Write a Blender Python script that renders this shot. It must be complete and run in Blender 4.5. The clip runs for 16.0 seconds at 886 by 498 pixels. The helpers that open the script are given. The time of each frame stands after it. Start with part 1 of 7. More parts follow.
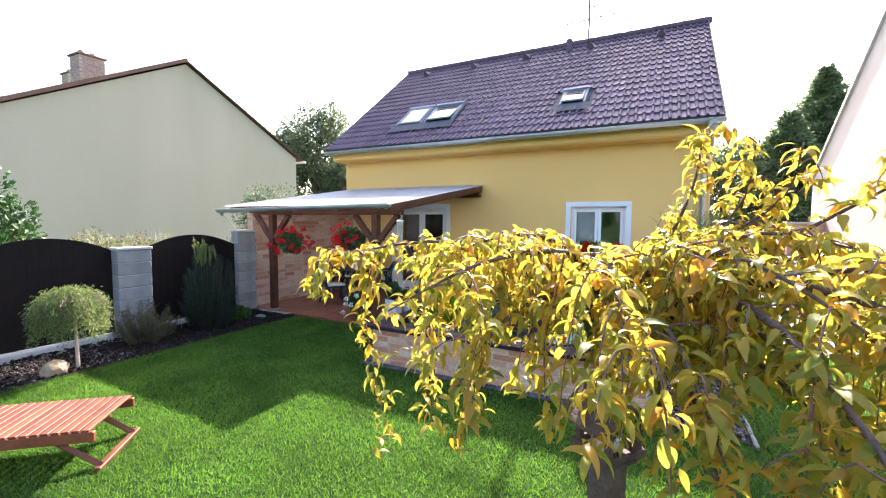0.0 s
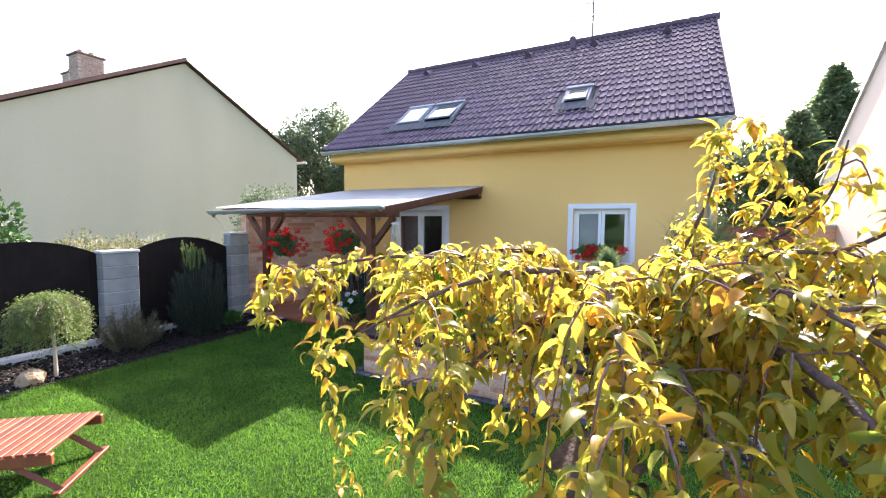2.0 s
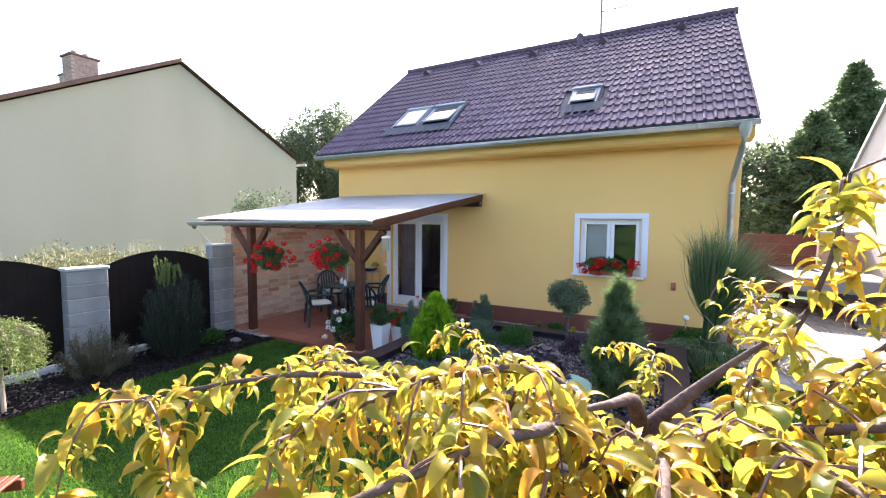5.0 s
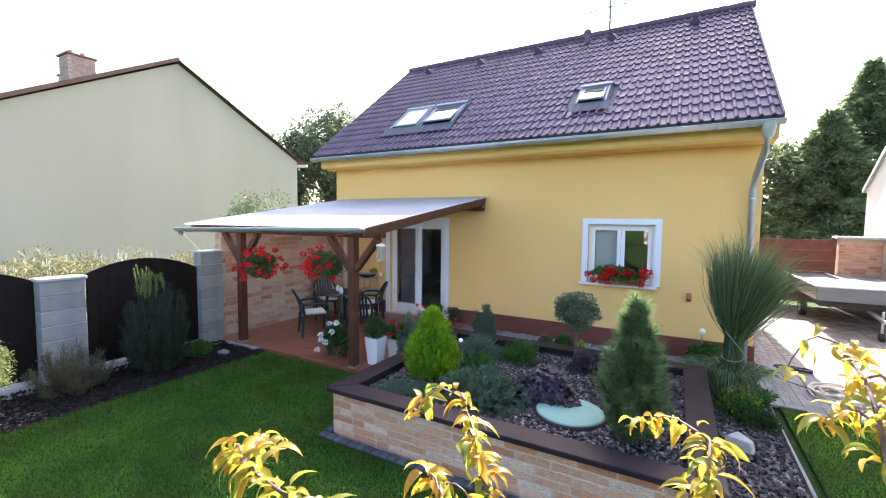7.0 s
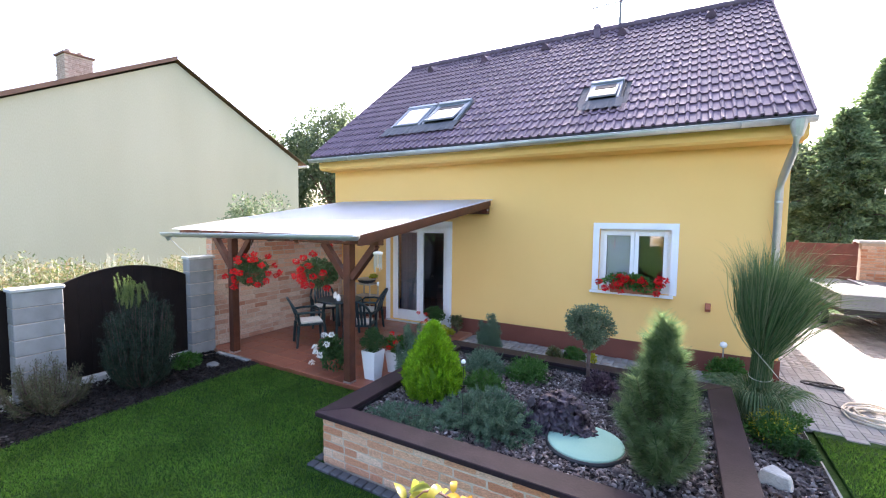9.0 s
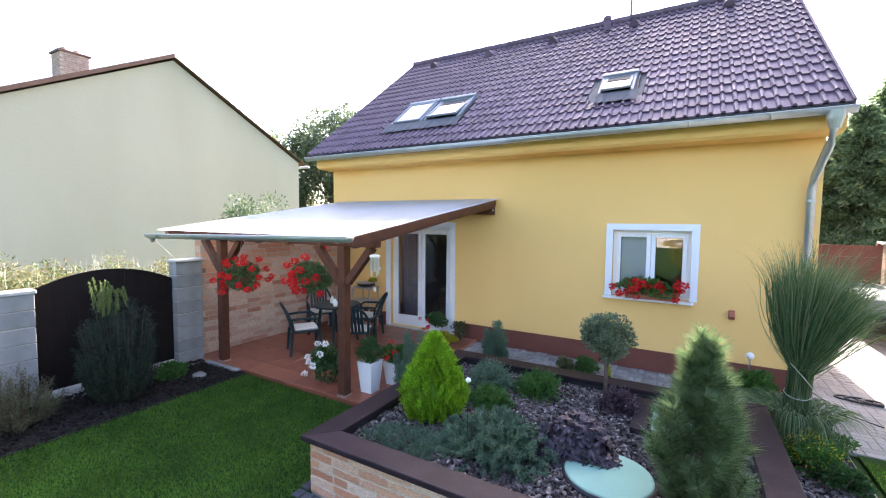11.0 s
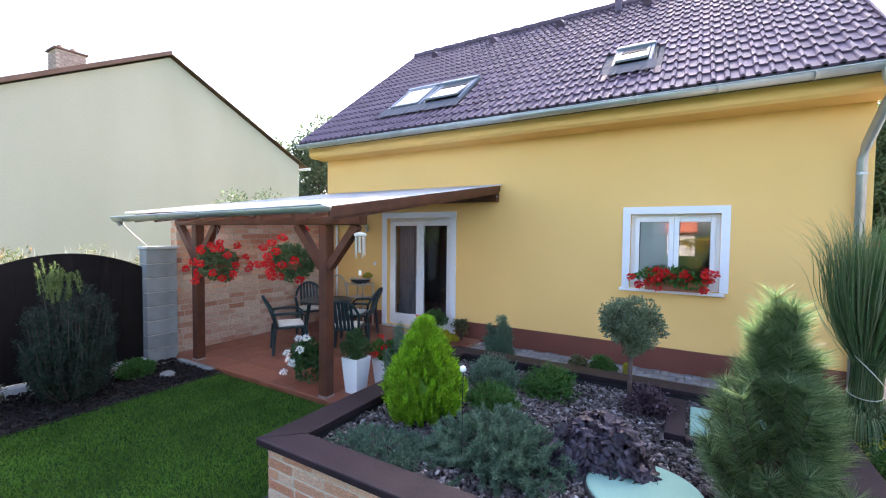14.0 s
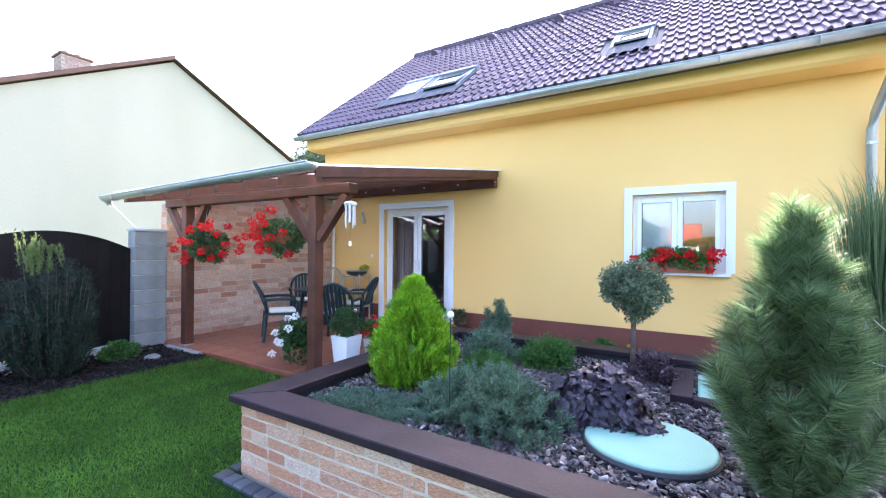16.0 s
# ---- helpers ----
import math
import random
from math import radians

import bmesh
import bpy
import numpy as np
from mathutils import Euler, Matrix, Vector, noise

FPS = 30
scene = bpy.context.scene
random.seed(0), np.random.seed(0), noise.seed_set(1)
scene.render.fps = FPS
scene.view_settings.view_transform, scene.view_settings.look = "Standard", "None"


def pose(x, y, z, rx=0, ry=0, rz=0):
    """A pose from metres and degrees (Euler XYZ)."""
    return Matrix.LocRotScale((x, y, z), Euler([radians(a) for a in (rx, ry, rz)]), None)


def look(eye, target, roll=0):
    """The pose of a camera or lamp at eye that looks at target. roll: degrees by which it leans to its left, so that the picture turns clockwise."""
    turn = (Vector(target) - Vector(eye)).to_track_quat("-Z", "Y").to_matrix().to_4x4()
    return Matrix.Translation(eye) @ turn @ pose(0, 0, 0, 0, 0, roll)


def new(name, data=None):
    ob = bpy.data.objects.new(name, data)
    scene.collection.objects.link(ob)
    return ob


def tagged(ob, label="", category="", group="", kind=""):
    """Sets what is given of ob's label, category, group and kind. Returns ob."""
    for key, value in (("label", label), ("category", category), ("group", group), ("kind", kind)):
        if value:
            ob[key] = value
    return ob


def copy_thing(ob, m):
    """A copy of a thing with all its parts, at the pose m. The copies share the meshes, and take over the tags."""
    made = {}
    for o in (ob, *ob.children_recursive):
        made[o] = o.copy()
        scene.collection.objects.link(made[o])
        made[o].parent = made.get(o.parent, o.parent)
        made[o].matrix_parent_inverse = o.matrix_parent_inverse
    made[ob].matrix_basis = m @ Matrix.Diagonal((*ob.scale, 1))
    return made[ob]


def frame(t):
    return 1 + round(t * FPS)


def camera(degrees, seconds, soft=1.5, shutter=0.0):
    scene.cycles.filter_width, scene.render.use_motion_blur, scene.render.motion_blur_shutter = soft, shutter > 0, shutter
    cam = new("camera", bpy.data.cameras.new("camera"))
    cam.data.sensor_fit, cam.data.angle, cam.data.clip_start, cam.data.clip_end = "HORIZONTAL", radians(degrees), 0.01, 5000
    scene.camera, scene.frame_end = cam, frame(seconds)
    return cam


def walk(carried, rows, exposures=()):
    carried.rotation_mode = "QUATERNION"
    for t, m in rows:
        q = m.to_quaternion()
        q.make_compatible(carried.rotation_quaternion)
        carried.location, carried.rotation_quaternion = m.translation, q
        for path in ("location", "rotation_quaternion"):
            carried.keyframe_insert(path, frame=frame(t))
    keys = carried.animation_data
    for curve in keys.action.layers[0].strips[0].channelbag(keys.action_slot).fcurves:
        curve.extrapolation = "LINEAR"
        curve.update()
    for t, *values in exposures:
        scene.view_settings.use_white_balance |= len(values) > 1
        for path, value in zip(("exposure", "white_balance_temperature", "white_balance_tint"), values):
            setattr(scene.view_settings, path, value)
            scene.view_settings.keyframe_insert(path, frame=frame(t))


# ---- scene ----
cam = camera(93.3, 16.0, 1.15)
PATH = [
    (0, (0.246, 0.211, 1.962), (-0.665, 1.987, 1.825), 0.4),
    (0.5, (0.244, 0.267, 1.963), (-0.671, 2.04, 1.826), 0.4),
    (1, (0.243, 0.337, 1.968), (-0.676, 2.108, 1.831), 0.4),
    (1.5, (0.239, 0.417, 1.98), (-0.684, 2.186, 1.844), 0.45),
    (2, (0.229, 0.507, 2.004), (-0.698, 2.274, 1.868), 0.5),
    (2.5, (0.215, 0.602, 2.04), (-0.716, 2.367, 1.904), 0.5),
    (3, (0.197, 0.707, 2.081), (-0.738, 2.469, 1.945), 0.5),
    (3.5, (0.179, 0.81, 2.123), (-0.762, 2.57, 1.986), 0.5),
    (4, (0.158, 0.915, 2.161), (-0.788, 2.673, 2.022), 0.5),
    (4.5, (0.131, 1.017, 2.196), (-0.817, 2.772, 2.057), 0.5),
    (7, (-0.041, 1.551, 2.326), (-1.012, 3.295, 2.188), 0.6),
    (7.5, (-0.085, 1.645, 2.351), (-1.059, 3.386, 2.213), 0.6),
    (8, (-0.132, 1.742, 2.373), (-1.111, 3.48, 2.235), 0.6),
    (8.5, (-0.179, 1.841, 2.389), (-1.162, 3.577, 2.253), 0.6),
    (9, (-0.227, 1.941, 2.4), (-1.214, 3.675, 2.263), 0.6),
    (11.5, (-0.498, 2.45, 2.368), (-1.504, 4.174, 2.24), 0.6),
    (12, (-0.544, 2.558, 2.33), (-1.556, 4.279, 2.204), 0.6),
    (12.5, (-0.587, 2.673, 2.264), (-1.602, 4.392, 2.145), 0.6),
    (13, (-0.626, 2.786, 2.178), (-1.644, 4.504, 2.069), 0.6),
    (13.5, (-0.655, 2.887, 2.083), (-1.677, 4.604, 1.99), 0.6),
    (14, (-0.674, 2.977, 1.971), (-1.701, 4.691, 1.895), 0.58),
    (14.5, (-0.684, 3.058, 1.841), (-1.715, 4.771, 1.783), 0.56),
    (15, (-0.685, 3.121, 1.708), (-1.721, 4.832, 1.666), 0.55),
    (15.5, (-0.679, 3.162, 1.587), (-1.718, 4.871, 1.564), 0.55),
    (16, (-0.665, 3.181, 1.484), (-1.708, 4.888, 1.481), 0.55),
]
walk(cam, [(t, look(eye, target, roll)) for t, eye, target, roll in PATH],
     [(0, 2.12, 6500, 20), (3, 2.1, 6500, 20), (7, 2.27, 6450, 20), (9, 2.5, 6450, 20), (13, 2.44, 6450, 19), (14.5, 2.5, 6350, 20), (16, 3.06, 5950, 21)])

# ---- light ----
SUN = Vector((-0.136, 1.34, 1.0)).normalized()
world = bpy.data.worlds.new("sky")
world.use_nodes = True
scene.world = world
sky_node = world.node_tree.nodes.new("ShaderNodeTexSky")
sky_node.sky_type, sky_node.sun_disc = "NISHITA", False
sky_node.sun_elevation, sky_node.sun_rotation = math.asin(SUN.z), math.atan2(SUN.x, SUN.y)
sky_node.air_density, sky_node.dust_density, sky_node.ozone_density = 1.0, 3.0, 1.0
world.node_tree.links.new(sky_node.outputs[0], world.node_tree.nodes["Background"].inputs[0])
world.node_tree.nodes["Background"].inputs[1].default_value = 0.15
sun = new("sun", bpy.data.lights.new("sun", "SUN"))
sun.data.energy, sun.data.angle, sun.data.color = 5.0, radians(0.5), (1.0, 0.93, 0.82)
sun.matrix_basis = look(SUN * 40, (0, 0, 0))


# ---- materials ----
def nodes_of(name):
    m = bpy.data.materials.new(name)
    m.use_nodes = True
    return m, m.node_tree.nodes, m.node_tree.links


def surf(name, c1, c2, scale=3.0, fine=60.0, rough=0.8, bump=0.3, depth=0.004, metal=0.0, vary=0.0, spread=(0.35, 0.65), spec=0.4, stretch=None, coat=0.0):
    """Two colours mixed by a coarse and a fine noise, with fine relief; vary shifts the value by object."""
    m, n, k = nodes_of(name)
    b = n["Principled BSDF"]
    b.inputs["Roughness"].default_value, b.inputs["Metallic"].default_value = rough, metal
    b.inputs["Specular IOR Level"].default_value = spec
    b.inputs["Coat Weight"].default_value = coat
    tc = n.new("ShaderNodeTexCoord")
    src = tc.outputs["Object"]
    if stretch:
        mp = n.new("ShaderNodeMapping")
        mp.inputs["Scale"].default_value = stretch
        k.new(src, mp.inputs[0])
        src = mp.outputs[0]
    big, small = n.new("ShaderNodeTexNoise"), n.new("ShaderNodeTexNoise")
    for t, s, d in ((big, scale, 4), (small, fine, 3)):
        t.inputs["Scale"].default_value, t.inputs["Detail"].default_value = s, d
        k.new(src, t.inputs["Vector"])
    add = n.new("ShaderNodeMath")
    add.operation = "MULTIPLY_ADD"
    k.new(small.outputs[0], add.inputs[0])
    add.inputs[1].default_value = 0.4
    sc = n.new("ShaderNodeMath")
    sc.operation = "MULTIPLY"
    k.new(big.outputs[0], sc.inputs[0])
    sc.inputs[1].default_value = 0.6
    k.new(sc.outputs[0], add.inputs[2])
    ramp = n.new("ShaderNodeValToRGB")
    ramp.color_ramp.elements[0].position, ramp.color_ramp.elements[1].position = spread
    ramp.color_ramp.elements[0].color, ramp.color_ramp.elements[1].color = (*c1, 1), (*c2, 1)
    k.new(add.outputs[0], ramp.inputs[0])
    col = ramp.outputs[0]
    if vary:
        info, hsv, mr = n.new("ShaderNodeObjectInfo"), n.new("ShaderNodeHueSaturation"), n.new("ShaderNodeMapRange")
        k.new(info.outputs["Random"], mr.inputs[0])
        mr.inputs[3].default_value, mr.inputs[4].default_value = 1 - vary, 1 + vary
        k.new(mr.outputs[0], hsv.inputs["Value"])
        k.new(col, hsv.inputs["Color"])
        col = hsv.outputs[0]
    k.new(col, b.inputs["Base Color"])
    bp = n.new("ShaderNodeBump")
    bp.inputs["Strength"].default_value, bp.inputs["Distance"].default_value = bump, depth
    k.new(small.outputs[0], bp.inputs["Height"])
    k.new(bp.outputs[0], b.inputs["Normal"])
    return m


def palette(name, colours, rough=0.8, by="object", scale=8.0, fine=90.0, bump=0.5, depth=0.004, dirt=0.35):
    """A colour picked from a list by object or by island, weathered by noise."""
    m, n, k = nodes_of(name)
    b = n["Principled BSDF"]
    b.inputs["Roughness"].default_value = rough
    b.inputs["Specular IOR Level"].default_value = 0.3
    if by == "object":
        rnd = n.new("ShaderNodeObjectInfo").outputs["Random"]
    else:
        rnd = n.new("ShaderNodeNewGeometry").outputs["Random Per Island"]
    ramp = n.new("ShaderNodeValToRGB")
    el = ramp.color_ramp.elements
    while len(el) < len(colours):
        el.new(0.5)
    for i, c in enumerate(colours):
        el[i].position, el[i].color = i / (len(colours) - 1), (*c, 1)
    k.new(rnd, ramp.inputs[0])
    tc = n.new("ShaderNodeTexCoord")
    big, small = n.new("ShaderNodeTexNoise"), n.new("ShaderNodeTexNoise")
    for t, s in ((big, scale), (small, fine)):
        t.inputs["Scale"].default_value, t.inputs["Detail"].default_value = s, 4
        k.new(tc.outputs["Object"], t.inputs["Vector"])
    mr = n.new("ShaderNodeMapRange")
    mr.inputs[1].default_value, mr.inputs[2].default_value = 0.3, 0.7
    mr.inputs[3].default_value, mr.inputs[4].default_value = 1 - dirt, 1 + dirt * 0.6
    k.new(big.outputs[0], mr.inputs[0])
    hsv = n.new("ShaderNodeHueSaturation")
    k.new(mr.outputs[0], hsv.inputs["Value"])
    k.new(ramp.outputs[0], hsv.inputs["Color"])
    k.new(hsv.outputs[0], b.inputs["Base Color"])
    bp = n.new("ShaderNodeBump")
    bp.inputs["Strength"].default_value, bp.inputs["Distance"].default_value = bump, depth
    k.new(small.outputs[0], bp.inputs["Height"])
    k.new(bp.outputs[0], b.inputs["Normal"])
    return m


def foliage(name, colours, through_light=0.4, rough=0.5, by="island", patches=0.0, grain=1.6):
    """Leaves: a colour for each, with light passing through them."""
    m, n, k = nodes_of(name)
    b = n["Principled BSDF"]
    b.inputs["Roughness"].default_value = rough
    b.inputs["Specular IOR Level"].default_value = 0.35
    rnd = n.new("ShaderNodeNewGeometry").outputs["Random Per Island"] if by == "island" else n.new("ShaderNodeObjectInfo").outputs["Random"]
    ramp = n.new("ShaderNodeValToRGB")
    el = ramp.color_ramp.elements
    while len(el) < len(colours):
        el.new(0.5)
    for i, c in enumerate(colours):
        el[i].position, el[i].color = i / (len(colours) - 1), (*c, 1)
    k.new(rnd, ramp.inputs[0])
    col = ramp.outputs[0]
    if patches:
        tc, nz, mr, hv = n.new("ShaderNodeTexCoord"), n.new("ShaderNodeTexNoise"), n.new("ShaderNodeMapRange"), n.new("ShaderNodeHueSaturation")
        nz.inputs["Scale"].default_value, nz.inputs["Detail"].default_value = grain, 5
        k.new(tc.outputs["Object"], nz.inputs["Vector"])
        mr.inputs[1].default_value, mr.inputs[2].default_value = 0.3, 0.7
        mr.inputs[3].default_value, mr.inputs[4].default_value = 1 - patches, 1 + patches
        k.new(nz.outputs[0], mr.inputs[0])
        k.new(mr.outputs[0], hv.inputs["Value"])
        k.new(col, hv.inputs["Color"])
        col = hv.outputs[0]
    k.new(col, b.inputs["Base Color"])
    tr, mix = n.new("ShaderNodeBsdfTranslucent"), n.new("ShaderNodeMixShader")
    bright = n.new("ShaderNodeHueSaturation")
    bright.inputs["Value"].default_value, bright.inputs["Saturation"].default_value = 1.35, 1.08
    k.new(col, bright.inputs["Color"])
    k.new(bright.outputs[0], tr.inputs[0])
    mix.inputs[0].default_value = through_light
    k.new(b.outputs[0], mix.inputs[1])
    k.new(tr.outputs[0], mix.inputs[2])
    k.new(mix.outputs[0], n["Material Output"].inputs[0])
    return m


def glass(name, tint=(1, 1, 1), rough=0.0, ior=1.75):
    m, n, k = nodes_of(name)
    b = n["Principled BSDF"]
    b.inputs["Base Color"].default_value = (*tint, 1)
    b.inputs["Roughness"].default_value, b.inputs["Transmission Weight"].default_value = rough, 1.0
    b.inputs["IOR"].default_value = ior
    return m


M = dict(
    stucco=surf("yellow_stucco", (0.82, 0.505, 0.175), (0.88, 0.56, 0.205), 0.7, 160, 0.9, 0.35, 0.003, spread=(0.3, 0.7), spec=0.2),
    plinth=surf("brown_plinth", (0.16, 0.050, 0.032), (0.20, 0.066, 0.042), 2, 180, 0.85, 0.5, 0.003),
    pale=surf("pale_green_render", (0.405, 0.378, 0.280), (0.490, 0.458, 0.350), 0.45, 40, 0.95, 0.2, 0.003, spread=(0.3, 0.7), spec=0.15, stretch=(1, 1, 0.35)),
    whitewall=surf("white_render", (0.58, 0.55, 0.51), (0.66, 0.63, 0.59), 0.5, 70, 0.95, 0.3, 0.004, spec=0.15),
    tile=surf("roof_tile", (0.104, 0.068, 0.100), (0.156, 0.106, 0.148), 2.5, 120, 0.55, 0.25, 0.002, vary=0.18, spec=0.45),
    oldtile=surf("old_roof_tile", (0.13, 0.070, 0.050), (0.20, 0.110, 0.080), 2.0, 60, 0.8, 0.4),
    lead=surf("dark_lead", (0.055, 0.058, 0.068), (0.085, 0.088, 0.10), 6, 60, 0.6, 0.2),
    zinc=surf("zinc", (0.42, 0.45, 0.46), (0.55, 0.58, 0.58), 4, 80, 0.42, 0.1, 0.001, metal=0.75),
    pvc=surf("white_pvc", (0.80, 0.80, 0.80), (0.84, 0.84, 0.83), 3, 90, 0.4, 0.05, 0.001),
    trim=surf("white_trim", (0.76, 0.77, 0.79), (0.82, 0.82, 0.83), 3, 150, 0.8, 0.25, 0.002),
    pane=glass("window_glass"),
    net=surf("grey_curtain", (0.20, 0.22, 0.26), (0.27, 0.29, 0.33), 4, 90, 0.9),
    blind=surf("grey_white_blind", (0.50, 0.52, 0.56), (0.58, 0.60, 0.64), 3, 90, 0.8),
    # Dim grey-blue of the unlit room and its panes, put into the colour.
    dark=surf("unlit_room_tone", (0.13, 0.15, 0.18), (0.19, 0.21, 0.25), 2, 50, 0.9),
    wood=surf("stained_wood", (0.058, 0.018, 0.009), (0.112, 0.035, 0.016), 3, 40, 0.55, 0.4, 0.003, stretch=(2, 2, 2)),
    capwood=surf("dark_boards", (0.013, 0.008, 0.011), (0.030, 0.018, 0.023), 5, 50, 0.52, 0.4, 0.003, vary=0.2, spec=0.2),
    lounger=surf("orange_wood", (0.125, 0.032, 0.015), (0.230, 0.064, 0.028), 6, 60, 0.5, 0.3, 0.002, vary=0.3),
    brick=palette("old_brick", [(0.66, 0.29, 0.155), (0.74, 0.44, 0.29), (0.58, 0.24, 0.135), (0.78, 0.54, 0.39), (0.70, 0.35, 0.20), (0.80, 0.60, 0.46), (0.72, 0.39, 0.235)], 0.9, "object", 14, 70, 0.8, 0.008, 0.45),
    brickj=palette("old_brick_joined", [(0.42, 0.16, 0.09), (0.50, 0.25, 0.16), (0.36, 0.13, 0.085), (0.55, 0.33, 0.23), (0.46, 0.20, 0.12), (0.60, 0.42, 0.31), (0.40, 0.17, 0.11)], 0.9, "island", 9, 70, 0.7, 0.006),
    mortar=surf("mortar", (0.46, 0.36, 0.27), (0.64, 0.53, 0.42), 6, 90, 0.95, 0.6, 0.005),
    block=palette("grey_block", [(0.23, 0.23, 0.225), (0.29, 0.29, 0.28), (0.26, 0.26, 0.25)], 0.9, "object", 5, 120, 0.5, 0.004, 0.2),
    concrete=surf("concrete", (0.42, 0.42, 0.40), (0.55, 0.55, 0.53), 3, 90, 0.9, 0.4, 0.004),
    fence=surf("dark_fence_boards", (0.007, 0.0045, 0.004), (0.013, 0.008, 0.0065), 4, 60, 0.75, 0.3, spec=0.2),
    terra=palette("terracotta_tile", [(0.205, 0.064, 0.036), (0.27, 0.090, 0.050), (0.235, 0.075, 0.042)], 0.33, "object", 4, 80, 0.25, 0.002, 0.25),
    grout=surf("grout", (0.34, 0.17, 0.11), (0.44, 0.24, 0.16), 8, 120, 0.95),
    paver=palette("grey_paver", [(0.25, 0.245, 0.24), (0.33, 0.325, 0.315), (0.29, 0.285, 0.28)], 0.9, "island", 3, 120, 0.5, 0.003, 0.25),
    joint=surf("sand_joint", (0.20, 0.19, 0.18), (0.27, 0.26, 0.245), 6, 100, 0.95),
    ground=surf("soil_and_turf", (0.018, 0.044, 0.009), (0.034, 0.072, 0.014), 0.8, 40, 0.95, 0.8, 0.02, spec=0.1),
    lawn=surf("lawn_base", (0.012, 0.038, 0.007), (0.026, 0.062, 0.010), 1.2, 60, 0.95, 0.9, 0.02, spec=0.1),
    soil=surf("dark_soil", (0.009, 0.0065, 0.005), (0.022, 0.016, 0.013), 5, 50, 0.95, 1.0, 0.02),
    chips=palette("bark_chips", [(0.045, 0.033, 0.032), (0.12, 0.09, 0.085), (0.24, 0.20, 0.185), (0.07, 0.05, 0.047), (0.42, 0.38, 0.36)], 0.75, "island", 20, 90, 0.6, 0.004),
    mint=surf("mint_lid", (0.215, 0.375, 0.30), (0.255, 0.425, 0.34), 3, 80, 0.75, 0.1, 0.001, spec=0.15),
    rubber=surf("black_plastic", (0.015, 0.015, 0.016), (0.03, 0.03, 0.032), 5, 80, 0.55),
    greenplastic=surf("dark_green_plastic", (0.007, 0.020, 0.024), (0.012, 0.030, 0.034), 4, 90, 0.4, 0.1),
    cushion=surf("cream_cushion", (0.62, 0.57, 0.48), (0.72, 0.67, 0.58), 8, 150, 0.95, 0.4),
    whitepot=surf("white_planter", (0.74, 0.74, 0.73), (0.80, 0.80, 0.79), 4, 80, 0.5, 0.1),
    terracotta=surf("terracotta_pot", (0.33, 0.10, 0.06), (0.42, 0.15, 0.09), 6, 80, 0.85),
    bark=surf("tree_bark", (0.060, 0.035, 0.028), (0.15, 0.10, 0.085), 14, 80, 0.8, 0.7, 0.006),
    twig=surf("purple_twig", (0.11, 0.045, 0.04), (0.22, 0.12, 0.11), 20, 80, 0.45, 0.3),
    stone=surf("pale_stone", (0.42, 0.40, 0.36), (0.62, 0.60, 0.56), 8, 60, 0.9, 0.8, 0.01),
    rock=surf("sandstone_rock", (0.30, 0.20, 0.12), (0.46, 0.34, 0.22), 8, 60, 0.9, 0.8, 0.01),
    poly=foliage("polycarbonate", [(0.74, 0.76, 0.77), (0.80, 0.81, 0.82)], 0.65, 0.35),
    yew=foliage("yew_needles", [(0.008, 0.020, 0.012), (0.014, 0.032, 0.018), (0.026, 0.050, 0.027)], 0.15),
    mulch=palette("dark_mulch", [(0.009, 0.006, 0.005), (0.020, 0.014, 0.011), (0.038, 0.027, 0.022)], 0.9, "island", 20, 90, 0.6, 0.004),
    screenbrick=palette("worn_brick", [(0.56, 0.31, 0.21), (0.68, 0.49, 0.37), (0.47, 0.21, 0.13), (0.72, 0.55, 0.42), (0.64, 0.42, 0.31), (0.70, 0.52, 0.39), (0.52, 0.25, 0.16), (0.62, 0.44, 0.33)], 0.9, "object", 11, 60, 0.8, 0.008, 0.45),
    tarp=surf("grey_tarpaulin", (0.15, 0.165, 0.18), (0.21, 0.225, 0.245), 2, 40, 0.5, 0.3),
    sett=palette("dark_sett", [(0.07, 0.07, 0.075), (0.12, 0.12, 0.125)], 0.9, "object", 5, 120, 0.5, 0.004, 0.2),
    slate=surf("grey_blue_top", (0.17, 0.20, 0.24), (0.24, 0.27, 0.31), 2, 60, 0.4, 0.1),
    palebrick=palette("pale_brick", [(0.40, 0.27, 0.21), (0.50, 0.37, 0.30), (0.45, 0.31, 0.25)], 0.9, "object", 9, 70, 0.6, 0.006),
    rope=surf("pale_hose", (0.55, 0.47, 0.36), (0.66, 0.58, 0.46), 10, 80, 0.6),
    steel=surf("brushed_metal", (0.45, 0.45, 0.46), (0.6, 0.6, 0.6), 10, 100, 0.35, 0.1, 0.001, metal=0.9),
    redboard=surf("red_brown_boards", (0.15, 0.045, 0.030), (0.24, 0.08, 0.05), 5, 50, 0.6, 0.3),
    reed=surf("beige_wicker", (0.40, 0.32, 0.24), (0.52, 0.43, 0.33), 12, 90, 0.8),
    straw=surf("garden_twine", (0.50, 0.50, 0.38), (0.6, 0.6, 0.5), 12, 90, 0.8),
    grass=foliage("grass_blades", [(0.045, 0.118, 0.016), (0.080, 0.178, 0.026), (0.138, 0.236, 0.044), (0.060, 0.148, 0.020)], 0.62, 0.55, "island", 0.35),
    cherry=foliage("cherry_leaf", [(0.23, 0.26, 0.05), (0.47, 0.38, 0.068), (0.15, 0.20, 0.04), (0.54, 0.39, 0.08), (0.31, 0.32, 0.058), (0.58, 0.30, 0.06), (0.41, 0.36, 0.065), (0.20, 0.23, 0.05), (0.50, 0.36, 0.065), (0.42, 0.24, 0.065)], 0.62, 0.36, "object"),
